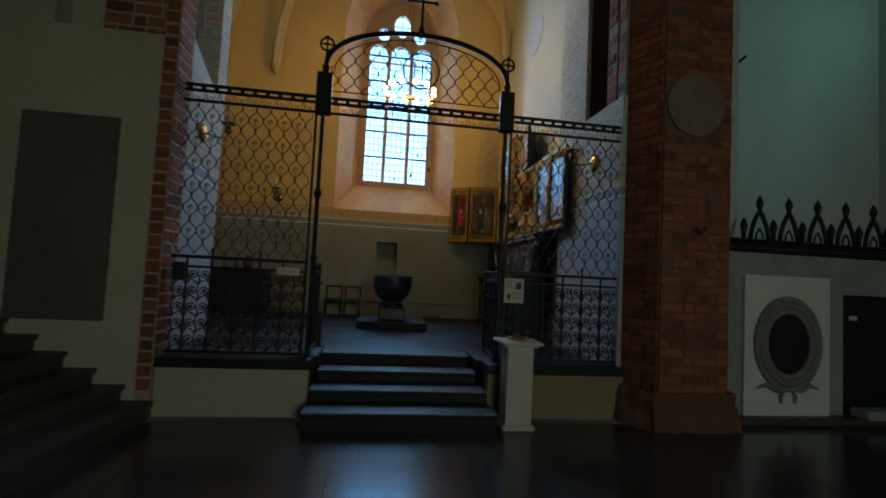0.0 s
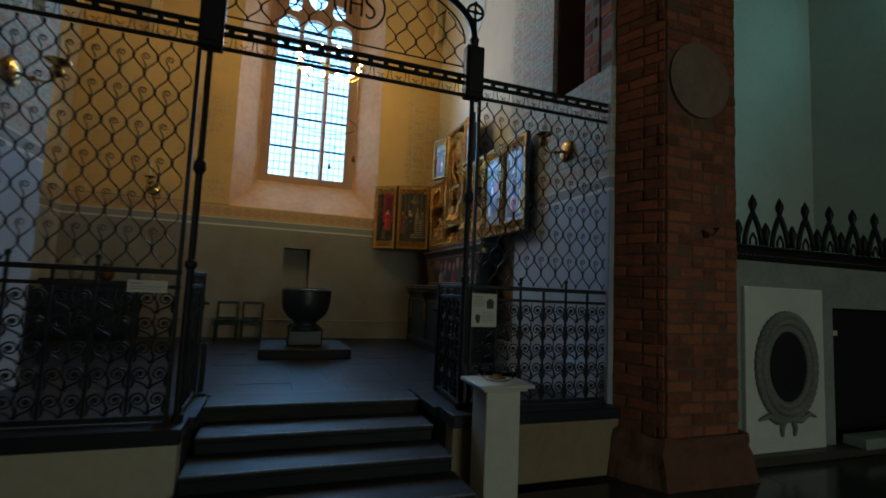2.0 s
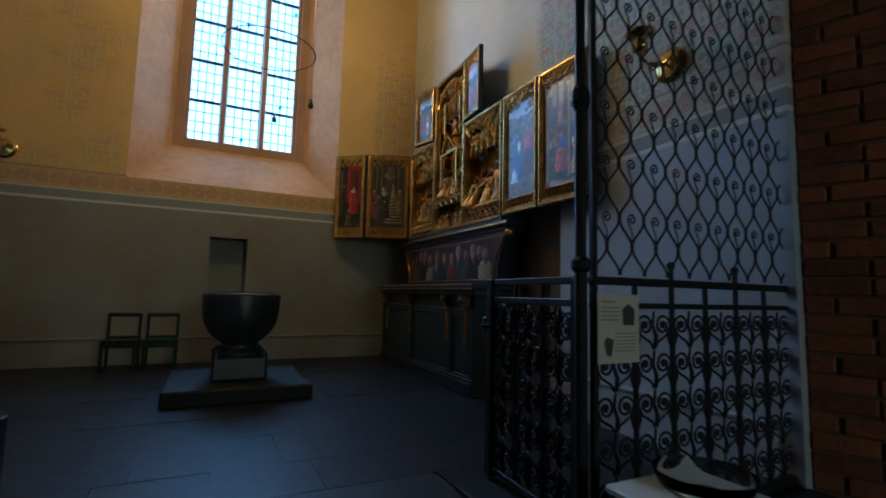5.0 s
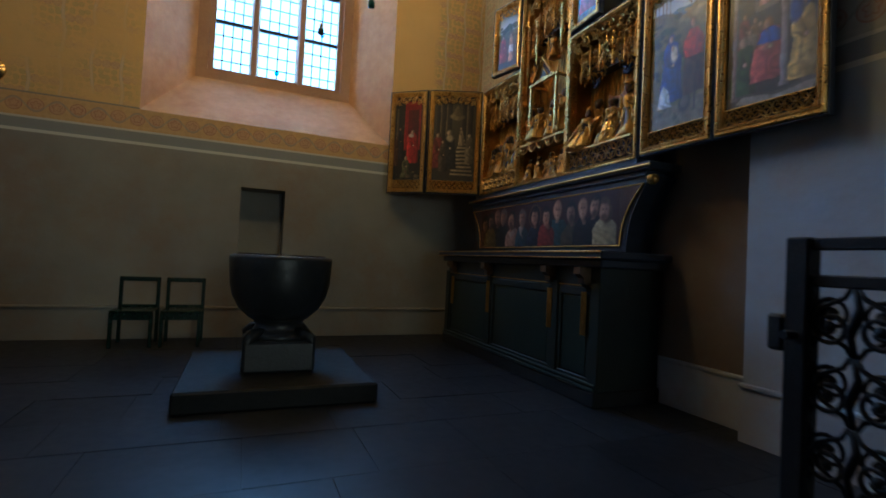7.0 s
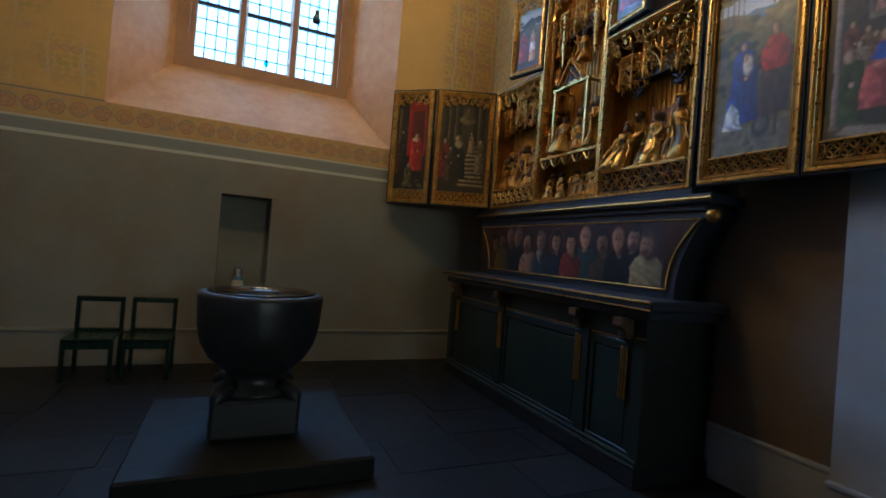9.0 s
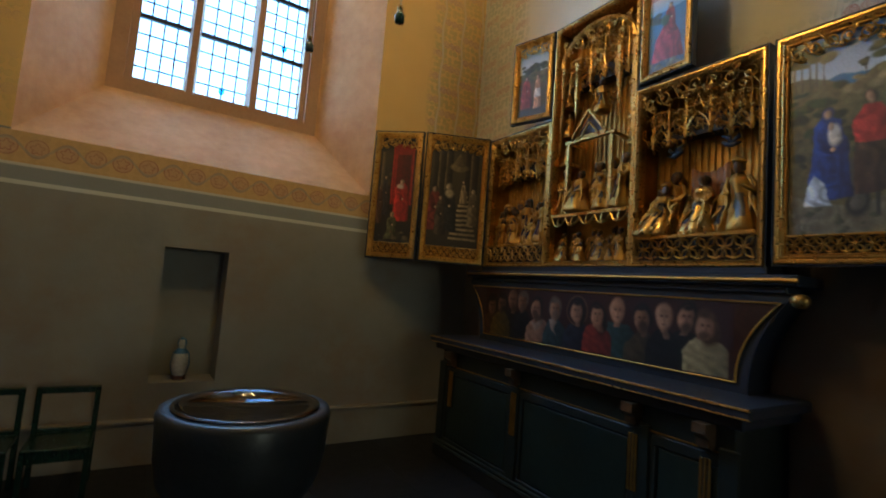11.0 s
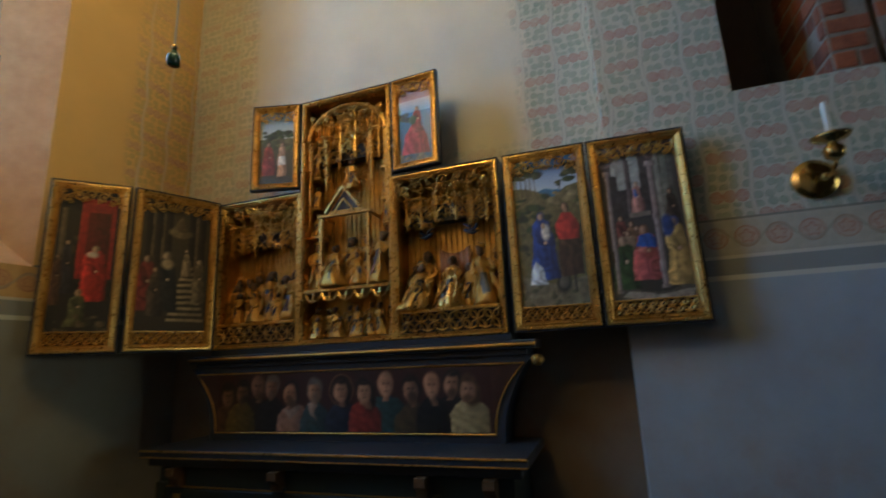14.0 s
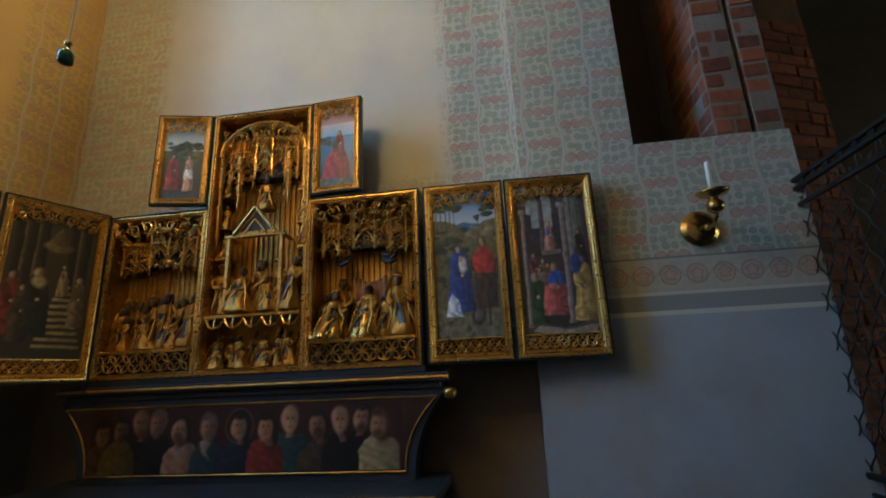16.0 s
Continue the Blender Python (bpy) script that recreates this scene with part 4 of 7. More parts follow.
for k in range(22):
    x = PX[0] + 0.10 + 0.0895 * k * 1.0
    if x > PX[1] - 0.08:
        break
    top = 3.80 + 0.47 * max(0.0, 1 - ((x - GX) / 0.97) ** 2) ** 0.45
    if abs(x - GX) < 0.22:
        continue
    pts, z, s = [], 3.59, (1 if k % 2 else -1)
    n = max(3, int((top - 3.59) / 0.018))
    for i in range(n + 1):
        z = 3.59 + (top - 3.59) * i / n
        pts.append((x + s * 0.041 * max(-1, min(1, 1.15 * math.cos(2 * math.pi * (z - 3.59) / 0.25))), GY, z))
    part("arch_lattice_bar", tube(bmesh.new(), pts, 0.006, 4), IRON, grille)
bm = bmesh.new()
tube(bm, [(GX + 0.02 + 0.21 * math.cos(a), GY, 3.93 + 0.21 * math.sin(a)) for a in (2 * math.pi * k / 28 for k in range(29))], 0.010, 5)
part("monogram_ring", bm, IRON, grille)
bm = bmesh.new()
zc = 3.93
tube(bm, [(GX - 0.10, GY, zc - 0.10), (GX - 0.10, GY, zc + 0.10)], 0.010, 4)
for x in (GX - 0.055, GX + 0.035):
    tube(bm, [(x, GY, zc - 0.10), (x, GY, zc + 0.10)], 0.010, 4)
tube(bm, [(GX - 0.055, GY, zc), (GX + 0.035, GY, zc)], 0.009, 4)
tube(bm, [(GX + 0.105 + 0.035 * math.cos(a), GY, zc + 0.055 + 0.045 * math.sin(a)) for a in (math.radians(q) for q in range(20, 271, 25))] + [(GX + 0.105 + 0.038 * math.cos(a), GY, zc - 0.05 + 0.05 * math.sin(a)) for a in (math.radians(q) for q in range(75, -161, -25))], 0.010, 4)
part("monogram", bm, IRON, grille, "wrought letters IHS")
bm = bmesh.new()
tube(bm, [(GX, GY, 4.34), (GX, GY, 4.44), (GX, GY, 4.46), (GX, GY, 4.98)], [0.055, 0.03, 0.017, 0.017], 6)
tube(bm, [(GX - 0.16, GY, 4.76), (GX + 0.16, GY, 4.76)], 0.017, 6)
for x, z in ((GX - 0.16, 4.76), (GX + 0.16, 4.76), (GX, 4.98)):
    ball(bm, x, GY, z, 0.026, u=8, v=6)
part("cross", bm, IRON, grille, "plain iron cross")

LEAF_MOTIF = mesh_of("scroll_motif", lyre(0.215, 0.17), IRON, smooth=True)


def gate_leaf(x, angle, label):
    leaf = thing("gate_leaf", pose(x, GY + 0.03, 0.60, 0, 0, angle), label, "gate", "gate leaves")
    L = 0.70
    part("hinge_stile", slab(-0.018, 0.018, -0.018, 0.018, 0.0, 1.04, 0.004), IRON, leaf, local=True)
    bm = slab(L - 0.03, L + 0.03, -0.028, 0.028, 0.0, 1.05, 0.006)
    part("meeting_stile", bm, IRON, leaf, local=True)
    for z in (0.03, 0.92, 1.015):
        part("rail", slab(0.018, L - 0.03, -0.016, 0.016, z, z + 0.032, 0.004), IRON, leaf, local=True)
    for k in range(1, 3):
        q = L * k / 3
        part("upright", slab(q - 0.012, q + 0.012, -0.010, 0.010, 0.06, 1.015, 0.003), IRON, leaf, local=True)
        part("upright", slab(q - 0.048, q - 0.030, -0.010, 0.010, 0.06, 1.015, 0.003), IRON, leaf, local=True)
    for k in range(3):
        for j in range(5):
            at(part("scroll_motif", LEAF_MOTIF, IRON, leaf, local=True), L * (k + 0.46) / 3, 0, 0.065 + 0.171 * j)
            ob = part("scroll_motif", LEAF_MOTIF, IRON, leaf, local=True)
            ob.matrix_basis = pose(L * (k + 0.46) / 3, 0.008, 0.24 + 0.171 * j, 0, 180, 0)
    bm = slab(L + 0.03, L + 0.075, -0.03, 0.03, 0.74, 0.84, 0.008)
    tube(bm, [(L + 0.0, -0.07, 0.79), (L + 0.0, 0.07, 0.79)], 0.012, 6)
    part("latch", bm, IRON, leaf, "iron latch box", local=True)
    return leaf


gate_leaf(PX[1], 87.0, "low wrought iron gate leaf standing open into the chapel")
gate_leaf(PX[0], 91.0, "low wrought iron gate leaf standing open, beside the steps")
stop = thing("gate_stop", pose(-0.64, 6.42, F), "small dark iron gate stop standing on the chapel floor", "gate stop")
bm = slab(-0.67, -0.63, 6.38, 6.46, F, F + 0.46, 0.006)
part("stem", bm, IRON, stop)
part("foot", slab(-0.70, -0.60, 6.34, 6.50, F, F + 0.02, 0.004), IRON, stop)


def notice(name, x0, x1, z0, z1, label, bars, pics):
    t = thing(name, pose((x0 + x1) / 2, GY - 0.03, z0), label, "sign")
    part("sheet", slab(x0, x1, GY - 0.034, GY - 0.026, z0, z1, 0.001), PAPER, t)
    bm = bmesh.new()
    for a, b, z, h in bars:
        box(bm, x0 + (x1 - x0) * a, x0 + (x1 - x0) * b, GY - 0.0362, GY - 0.034, z0 + (z1 - z0) * z, z0 + (z1 - z0) * (z + h))
    part("print", bm, mat_grey, t)
    for q in pics:
        part("picture", plate(bmesh.new(), [(x0 + (x1 - x0) * u, z0 + (z1 - z0) * v) for u, v in q], [], GY - 0.0372, GY - 0.034), INK, t, "small dark printed picture")
    return t


mat_grey = mat("grey_print", (0.36, 0.34, 0.31), (0.3, 0.28, 0.26), 0.8)
lines = [(0.08, 0.42, 0.88, 0.025)] + [(0.08, 0.5, 0.80 - 0.06 * k, 0.018) for k in range(4)] + [(0.4, 0.9, 0.42 - 0.05 * k, 0.015) for k in range(6)]
notice("information_sheet", 1.52, 1.755, 1.29, 1.575, "cream paper information sheet with two dark pictures on the grille", lines,
       [[(0.6, 0.55), (0.86, 0.55), (0.88, 0.78), (0.73, 0.86), (0.58, 0.78)], [(0.2, 0.12), (0.3, 0.10), (0.36, 0.34), (0.2, 0.38), (0.13, 0.3)]])
notice("label_card", -1.03, -0.79, 1.485, 1.568, "small white printed label card hung on the grille", [(0.06, 0.4, 0.7, 0.1), (0.06, 0.9, 0.45, 0.06), (0.06, 0.8, 0.25, 0.06)], [])
card = thing("dark_plaque", pose(-2.02, GY - 0.04, 1.38), "small dark blank plaque hung on the grille", "plaque")
part("board", slab(-2.09, -1.96, GY - 0.04, GY - 0.024, 1.38, 1.57, 0.004), DARK, card)

# pedestal with a glass bowl, before the plinth
ped = thing("pedestal", pose(1.58, 4.92, 0), "white painted wooden pedestal with moulded foot and cap", "pedestal")
part("shaft", slab(1.44, 1.72, 4.80, 5.06, 0.05, 0.86, 0.006), WHITE_WOOD, ped)
part("foot", slab(1.405, 1.755, 4.765, 5.095, 0.0, 0.055, 0.012), WHITE_WOOD, ped)
bm = slab(1.40, 1.76, 4.76, 5.10, 0.86, 0.885, 0.006)
box(bm, 1.36, 1.80, 4.72, 5.14, 0.885, 0.915, 0.008)
part("cap", bm, WHITE_WOOD, ped)
bowl = thing("glass_bowl", pose(1.58, 4.92, 0.915), "clear shallow glass bowl on the white pedestal", "bowl")
bm = lathe(bmesh.new(), [(0.05, 0.9155), (0.09, 0.918), (0.14, 0.95), (0.158, 1.0), (0.155, 1.002), (0.133, 0.955), (0.085, 0.927), (0.02, 0.924)], 1.58, 4.92, 28)
part("bowl", bm, BOWL_GLASS, bowl, smooth=True).visible_shadow = False
part("coins", lathe(bmesh.new(), [(0.07, 0.9275), (0.075, 0.933), (0.03, 0.938)], 1.58, 4.92, 14), BRASS, bowl, "scattered coins")

# ---- font ----
font = thing("baptismal_font", pose(0.39, 9.05, F), "dark polished stone baptismal font on a square stone step", "font")
part("step", slab(-0.23, 1.01, 8.43, 9.67, F, F + 0.135, 0.014), FONT_STEP, font, "grey square stone step")
bm = slab(0.39 - 0.245, 0.39 + 0.245, 9.05 - 0.245, 9.05 + 0.245, F + 0.135, F + 0.36, 0.02)
part("foot", bm, FONT, font)
for sx in (-1, 1):
    for sy in (-1, 1):
        bm = tube(bmesh.new(), [(0.39 + sx * 0.12, 9.05 + sy * 0.12, F + 0.41), (0.39 + sx * 0.175, 9.05 + sy * 0.175, F + 0.40), (0.39 + sx * 0.215, 9.05 + sy * 0.215, F + 0.365), (0.39 + sx * 0.23, 9.05 + sy * 0.23, F + 0.30)], [0.03, 0.045, 0.04, 0.012], 8)
        part("corner_spur", bm, FONT, font, "carved corner spur of the foot", smooth=True)
part("stem", lathe(bmesh.new(), [(0.235, F + 0.36), (0.23, F + 0.385), (0.185, F + 0.41), (0.165, F + 0.45), (0.185, F + 0.49), (0.2, F + 0.5)], 0.39, 9.05, 28), FONT, font, smooth=True)
part("bowl", lathe(bmesh.new(), [(0.15, F + 0.49), (0.21, F + 0.50), (0.285, F + 0.57), (0.335, F + 0.66), (0.357, F + 0.76), (0.362, F + 0.86), (0.368, F + 0.935), (0.36, F + 0.96), (0.315, F + 0.962), (0.30, F + 0.95), (0.27, F + 0.935), (0.25, F + 0.93)], 0.39, 9.05, 40), FONT, font, "bulging black stone bowl", smooth=True)
part("dish", lathe(bmesh.new(), [(0.318, F + 0.964), (0.316, F + 0.972), (0.285, F + 0.972), (0.25, F + 0.955), (0.19, F + 0.938), (0.10, F + 0.930), (0.02, F + 0.928)][::-1] , 0.39, 9.05, 40), mat("tarnished_brass", (0.15, 0.15, 0.16), (0.08, 0.075, 0.07), 0.08, 1.0, scale=5, fine=40, bump=0.05), font, "shallow tarnished brass basin dish", smooth=True)

# ---- two low chairs at the wall ----
chair = thing("chair", pose(-1.02, 10.78, F), "low dark green lacquered chair with an open square back", "chair", "chairs at the wall")
for x in (0.015, 0.345):
    part("back_leg", slab(x - 0.016, x + 0.016, 0.20, 0.235, 0, 0.66, 0.004), CHAIR_GREEN, chair, local=True)
    part("leg", slab(x - 0.016, x + 0.016, -0.16, -0.125, 0, 0.34, 0.004), CHAIR_GREEN, chair, local=True)
part("top_rail", slab(-0.001, 0.361, 0.198, 0.237, 0.625, 0.67, 0.006), CHAIR_GREEN, chair, local=True)
part("back_rail", slab(0.031, 0.329, 0.205, 0.23, 0.36, 0.385, 0.004), CHAIR_GREEN, chair, local=True)
part("seat", slab(0.0, 0.36, -0.17, 0.195, 0.34, 0.362, 0.008), CHAIR_GREEN, chair, local=True)
part("seat_rail", slab(0.031, 0.329, -0.155, -0.13, 0.27, 0.34, 0.003), CHAIR_GREEN, chair, local=True)
copy_thing(chair, pose(-0.60, 10.78, F))

# ---- dark cabinet in the far corner, with two jars ----
cab = thing("cabinet", pose(-2.84, 10.75, F), "dark stained wooden cabinet standing in the corner of the chapel", "cabinet")
part("body", slab(-3.42, -2.26, 10.42, 11.14, F + 0.08, 1.47, 0.006), BLACKWOOD, cab)
part("plinth", slab(-3.40, -2.28, 10.46, 11.14, F, F + 0.08, 0.004), BLACKWOOD, cab)
part("top", slab(-3.46, -2.22, 10.37, 11.16, 1.47, 1.52, 0.010), BLACKWOOD, cab)
for x in (-3.40, -2.83):
    door = part("door", slab(x, x + 0.55, 10.402, 10.42, F + 0.11, 1.44, 0.004), BLACKWOOD, cab)
    part("panel_moulding", frame_of(x + 0.07, x + 0.48, F + 0.20, 1.35, 0.035, 10.388, 10.402), BLACKWOOD, door)
    part("knob", ball(bmesh.new(), x + (0.515 if x < -3 else 0.035), 10.388, 1.02, 0.016, u=8, v=6), BRASS, door, "small brass knob")
for name, x, prof, m, text in (("stone_jar", -3.10, [(0.07, 0.0), (0.085, 0.02), (0.10, 0.14), (0.10, 0.26), (0.065, 0.33), (0.05, 0.37), (0.06, 0.39)], CARVED, "tall grey stone jar on the dark cabinet"),
                               ("earthenware_jar", -2.68, [(0.07, 0.0), (0.10, 0.05), (0.115, 0.14), (0.08, 0.22), (0.06, 0.25), (0.075, 0.27)], paint((0.16, 0.055, 0.03)), "squat brown earthenware jar on the dark cabinet")):
    jar = tagged(part(name, lathe(bmesh.new(), prof, 0, 0, 24), m, None, smooth=True), text, "jar")
    jar.matrix_basis = pose(x, 10.70, 1.52)

# ---- wall niche figure ----
bm = lathe(bmesh.new(), [(0.055, 0.0), (0.055, 0.03), (0.045, 0.035), (0.06, 0.06), (0.075, 0.13), (0.062, 0.22), (0.03, 0.262), (0.028, 0.275), (0.038, 0.30), (0.030, 0.335), (0.006, 0.355)], 0, 0, 16, lambda a, z: 1 + 0.08 * math.sin(5 * a + 6 * z))
for f in bm.faces:
    c = f.calc_center_median()
    f.material_index = 2 if c.z < 0.035 else (1 if c.y > -0.02 or 0.20 < c.z < 0.25 else 0)
stat = tagged(part("statuette", bm, (paint((0.62, 0.60, 0.55)), paint((0.07, 0.22, 0.40)), paint((0.10, 0.04, 0.03))), None, smooth=True), "small white and blue painted statuette standing in the niche", "statuette")
stat.matrix_basis = pose(0.27, 11.38, 1.18)


# ---- candle sconces ----
def sconce(m, label):
    s = thing("wall_sconce", m, label, "sconce", "brass wall sconces")
    bm = bmesh.new()
    tube(bm, [(0, 0, 0), (0, -0.018, 0), (0, -0.04, 0), (0, -0.055, 0)], [0.125, 0.125, 0.095, 0.035], 28)
    part("back_plate", bm, BRASS, s, local=True)
    bm = bmesh.new()
    tube(bm, [(0, -0.05, 0), (0, -0.14, -0.03), (0, -0.24, -0.045), (0, -0.30, -0.01), (0, -0.31, 0.03)], 0.012, 8)
    ball(bm, 0, -0.15, -0.03, 0.024, u=8, v=6)
    part("arm", bm, BRASS, s, local=True, smooth=True)
    bm = lathe(bmesh.new(), [(0.014, 0.01), (0.046, 0.03), (0.055, 0.075), (0.03, 0.105), (0.025, 0.12), (0.085, 0.137), (0.10, 0.155), (0.094, 0.156), (0.02, 0.142)], 0, -0.31, 18)
    part("drip_pan", bm, BRASS, s, "dark brass cup and drip pan", local=True, smooth=True)
    part("candle", lathe(bmesh.new(), [(0.016, 0.142), (0.015, 0.355), (0.009, 0.365)], 0, -0.31, 12), WAX, s, "white wax candle", local=True, smooth=True)
    return s


first = sconce(pose(2.92, 6.03, 3.21, 0, 0, -90), "polished brass wall sconce with a white candle on the stencilled pier")
copy_thing(first, pose(-2.25, 6.30, 3.22, 0, 0, 90))
copy_thing(first, pose(-2.26, 11.25, 3.2))
pier_lamp = thing("pier_sconce", pose(3.62, 4.80, 2.21), "small brass candle arm fixed to the brick pier", "sconce")
part("arm", ball(tube(bmesh.new(), [(3.62, 4.83, 2.2), (3.60, 4.74, 2.19), (3.59, 4.70, 2.22)], 0.010, 6), 3.62, 4.825, 2.2, 0.03, u=8, v=6), BRASS, pier_lamp)
part("cup", lathe(bmesh.new(), [(0.008, 2.22), (0.03, 2.24), (0.032, 2.25)], 3.59, 4.70, 12), BRASS, pier_lamp)

# ---- chandelier ----
CH = (0.50, 9.0)
chand = thing("chandelier", pose(CH[0], CH[1], 4.9), "thin hoop chandelier with small glowing lamps and a hanging dove", "chandelier")


def hoop(bm, cx, cy, z, R, r, n=48, tilt=0.0):
    return tube(bm, [(cx + R * math.cos(a), cy + R * math.sin(a), z + tilt * math.sin(a)) for a in (2 * math.pi * k / n for k in range(n + 1))], r, 5)


part("hoop", hoop(bmesh.new(), *CH, 5.06, 0.48, 0.012), BRASS, chand, "thin gilt upper hoop")
part("hoop", hoop(bmesh.new(), *CH, 4.98, 0.48, 0.008), BRASS, chand)
part("lower_hoop", hoop(bmesh.new(), *CH, 4.10, 0.47, 0.006), IRON, chand, "thin dark lower hoop")
for k in range(12):
    a = 2 * math.pi * (k + 0.3) / 12
    x, y = CH[0] + 0.48 * math.cos(a), CH[1] + 0.48 * math.sin(a)
    holder = part("lamp_holder", tube(bmesh.new(), [(x, y, 4.97), (x, y, 5.085)], 0.012, 6), BRASS, chand)
    part("bulb", ball(bmesh.new(), x, y, 5.115, 0.038, 1, 1, 1.3, 8, 6), BULB, holder, "small glowing lamp bulb", smooth=True)
for k in range(3):
    a = 2 * math.pi * (k + 0.1) / 3
    x, y = CH[0] + 0.48 * math.cos(a), CH[1] + 0.48 * math.sin(a)
    part("cord", tube(bmesh.new(), [(x, y, 4.10), (x, y, 5.0), (CH[0], CH[1], 9.75)], 0.003, 4), IRON, chand)
bm = bmesh.new()
tube(bm, [(-0.02, 0.14, 0.02), (0, 0.04, 0.0), (0, -0.06, 0.0), (0, -0.16, 0.03), (0, -0.20, 0.04)], [0.03, 0.05, 0.055, 0.025, 0.008], 10)
for s in (-1, 1):
    w = [bm.verts.new(p) for p in ((s * 0.03, -0.06, 0.02), (s * 0.27, -0.02, 0.10), (s * 0.22, 0.08, 0.09), (s * 0.03, 0.08, 0.02), (s * 0.03, -0.06, 0.035), (s * 0.27, -0.02, 0.108), (s * 0.22, 0.08, 0.098), (s * 0.03, 0.08, 0.035))]
    for f in ((0, 1, 2, 3), (4, 7, 6, 5), (0, 4, 5, 1), (1, 5, 6, 2), (2, 6, 7, 3), (3, 7, 4, 0)):
        bm.faces.new([w[i] for i in f])
dove = part("dove", bm, DOVE, chand, "carved gilt dove with spread wings", local=True, smooth=False)
dove.matrix_basis = pose(0, 0, 0.08, 25, 0, 35)
part("dove_cord", tube(bmesh.new(), [(CH[0], CH[1], 5.0), (CH[0], CH[1], 9.8)], 0.003, 4), IRON, chand)
for k in range(4):
    a = 2 * math.pi * (k + 0.5) / 4
    data = bpy.data.lights.new("chandelier_lamp", "POINT")
    data.energy, data.color, data.shadow_soft_size = 14, (1.0, 0.73, 0.29), 0.04
    new("chandelier_lamp", data).location = (CH[0] + 0.44 * math.cos(a), CH[1] + 0.44 * math.sin(a), 5.14)
for x, y, z in ((0.96, 9.05, 3.61), (0.66, 9.75, 3.62)):
    p = thing("pendant_weight", pose(x, y, z), "small green glass weight on a thin hanging cord", "pendant", "hanging weights")
    part("weight", lathe(bmesh.new(), [(0.018, -0.038), (0.027, -0.034), (0.029, 0.008), (0.022, 0.018), (0.010, 0.045)], 0, 0, 16), paint((0.03, 0.12, 0.06) if x > 0.9 else (0.07, 0.10, 0.09), 0.25), p, local=True, smooth=True)
    part("hook", ball(bmesh.new(), 0, 0, 0.055, 0.016, u=8, v=6), BRASS, p, local=True)
    part("cord", tube(bmesh.new(), [(0, 0, 0.05), (0, 0, 6.1)], 0.004, 5), CORD, p, "pale hanging cord", local=True)

# ---- altar ----
altar = thing("altar_table", pose(2.7, 9.25, F), "dark green panelled altar table with gilt edging", "altar")
part("body", slab(2.46, 3.04, 7.95, 10.62, F, 1.55, 0.004), GREENWOOD, altar)
part("plinth", slab(2.42, 3.045, 7.93, 10.64, F, F + 0.11, 0.008), BLACKWOOD, altar)
bm = slab(2.365, 3.04, 7.84, 10.74, 1.612, 1.672, 0.012)
box(bm, 2.41, 3.04, 7.89, 10.70, 1.55, 1.612, 0.01)
part("top", bm, BLUEWOOD, altar, "thick blue-black altar slab")
part("gilt_edge", tube(tube(bmesh.new(), [(2.364, 7.85, 1.664), (2.364, 10.73, 1.664)], 0.007, 6), [(2.367, 7.85, 1.62), (2.367, 10.73, 1.62)], 0.005, 6), GILT, altar, "gilt edge mouldings")
ys = (7.97, 8.45, 9.55, 10.58)
for y in ys:
    part("pilaster", slab(2.432, 2.462, y - 0.05, y + 0.05, F + 0.11, 1.44, 0.006), GREENWOOD, altar)
for a, b in zip(ys, ys[1:]):
    bm = bmesh.new()
    for y0, y1, z0, z1 in ((a + 0.05, b - 0.05, 1.34, 1.40), (a + 0.05, b - 0.05, F + 0.14, F + 0.19), (a + 0.05, a + 0.09, F + 0.19, 1.34), (b - 0.09, b - 0.05, F + 0.19, 1.34)):
        box(bm, 2.444, 2.462, y0, y1, z0, z1, 0.005)
    part("panel_moulding", bm, GREENWOOD, altar)
    part("panel", slab(2.452, 2.462, a + 0.10, b - 0.10, F + 0.20, 1.33, 0.004), mat("panel_green", (0.018, 0.034, 0.030), (0.010, 0.018, 0.016), 0.4, fine=40, bump=0.12), altar)
    part("gilt_line", slab(2.442, 2.446, a + 0.05, b - 0.05, 1.41, 1.418), GILT_DARK, altar)
for y in (8.08, 8.50, 9.55, 10.42):
    bm = bmesh.new()
    pts = [(2.46, 1.40), (2.40, 1.43), (2.395, 1.47), (2.355, 1.50), (2.355, 1.55), (2.46, 1.55)]
    va, vb = [bm.verts.new((x, y - 0.035, z)) for x, z in pts], [bm.verts.new((x, y + 0.035, z)) for x, z in pts]
    for i in range(len(pts)):
        j = (i + 1) % len(pts)
        bm.faces.new((va[i], va[j], vb[j], vb[i]))
    bm.faces.new(va[::-1])
    bm.faces.new(vb)
    part("bracket", bm, paint((0.15, 0.085, 0.045)), altar, "small brown carved bracket")

for y in (8.08, 8.50, 9.55, 10.42):
    for dy in (-0.022, 0.0, 0.022):
        part("gilt_flute", slab(2.424, 2.434, y - 0.006 + dy, y + 0.006 + dy, 1.05, 1.37, 0.002), GILT_DARK, altar, "thin gilt flute under a bracket")
for z, q in ((F + 0.125, 2.422), (F + 0.155, 2.434)):
    part("base_moulding", tube(bmesh.new(), [(q, 7.94, z), (q, 10.63, z)], 0.012, 6), mat("lighter_green_moulding", (0.05, 0.07, 0.065), (0.02, 0.03, 0.027), 0.3, fine=40), altar, "pale green base moulding")

# ---- predella ----
pred = thing("predella", pose(2.78, 10.5, 1.672, 0, 0, -90), "painted predella with curved ends and a row of half-length portraits", "predella")


def side_curve(x0, x1, z0, z1, n=9):
    return [(x0 + (x1 - x0) * s ** 2.2, z0 + (z1 - z0) * s) for s in (i / n for i in range(n + 1))]


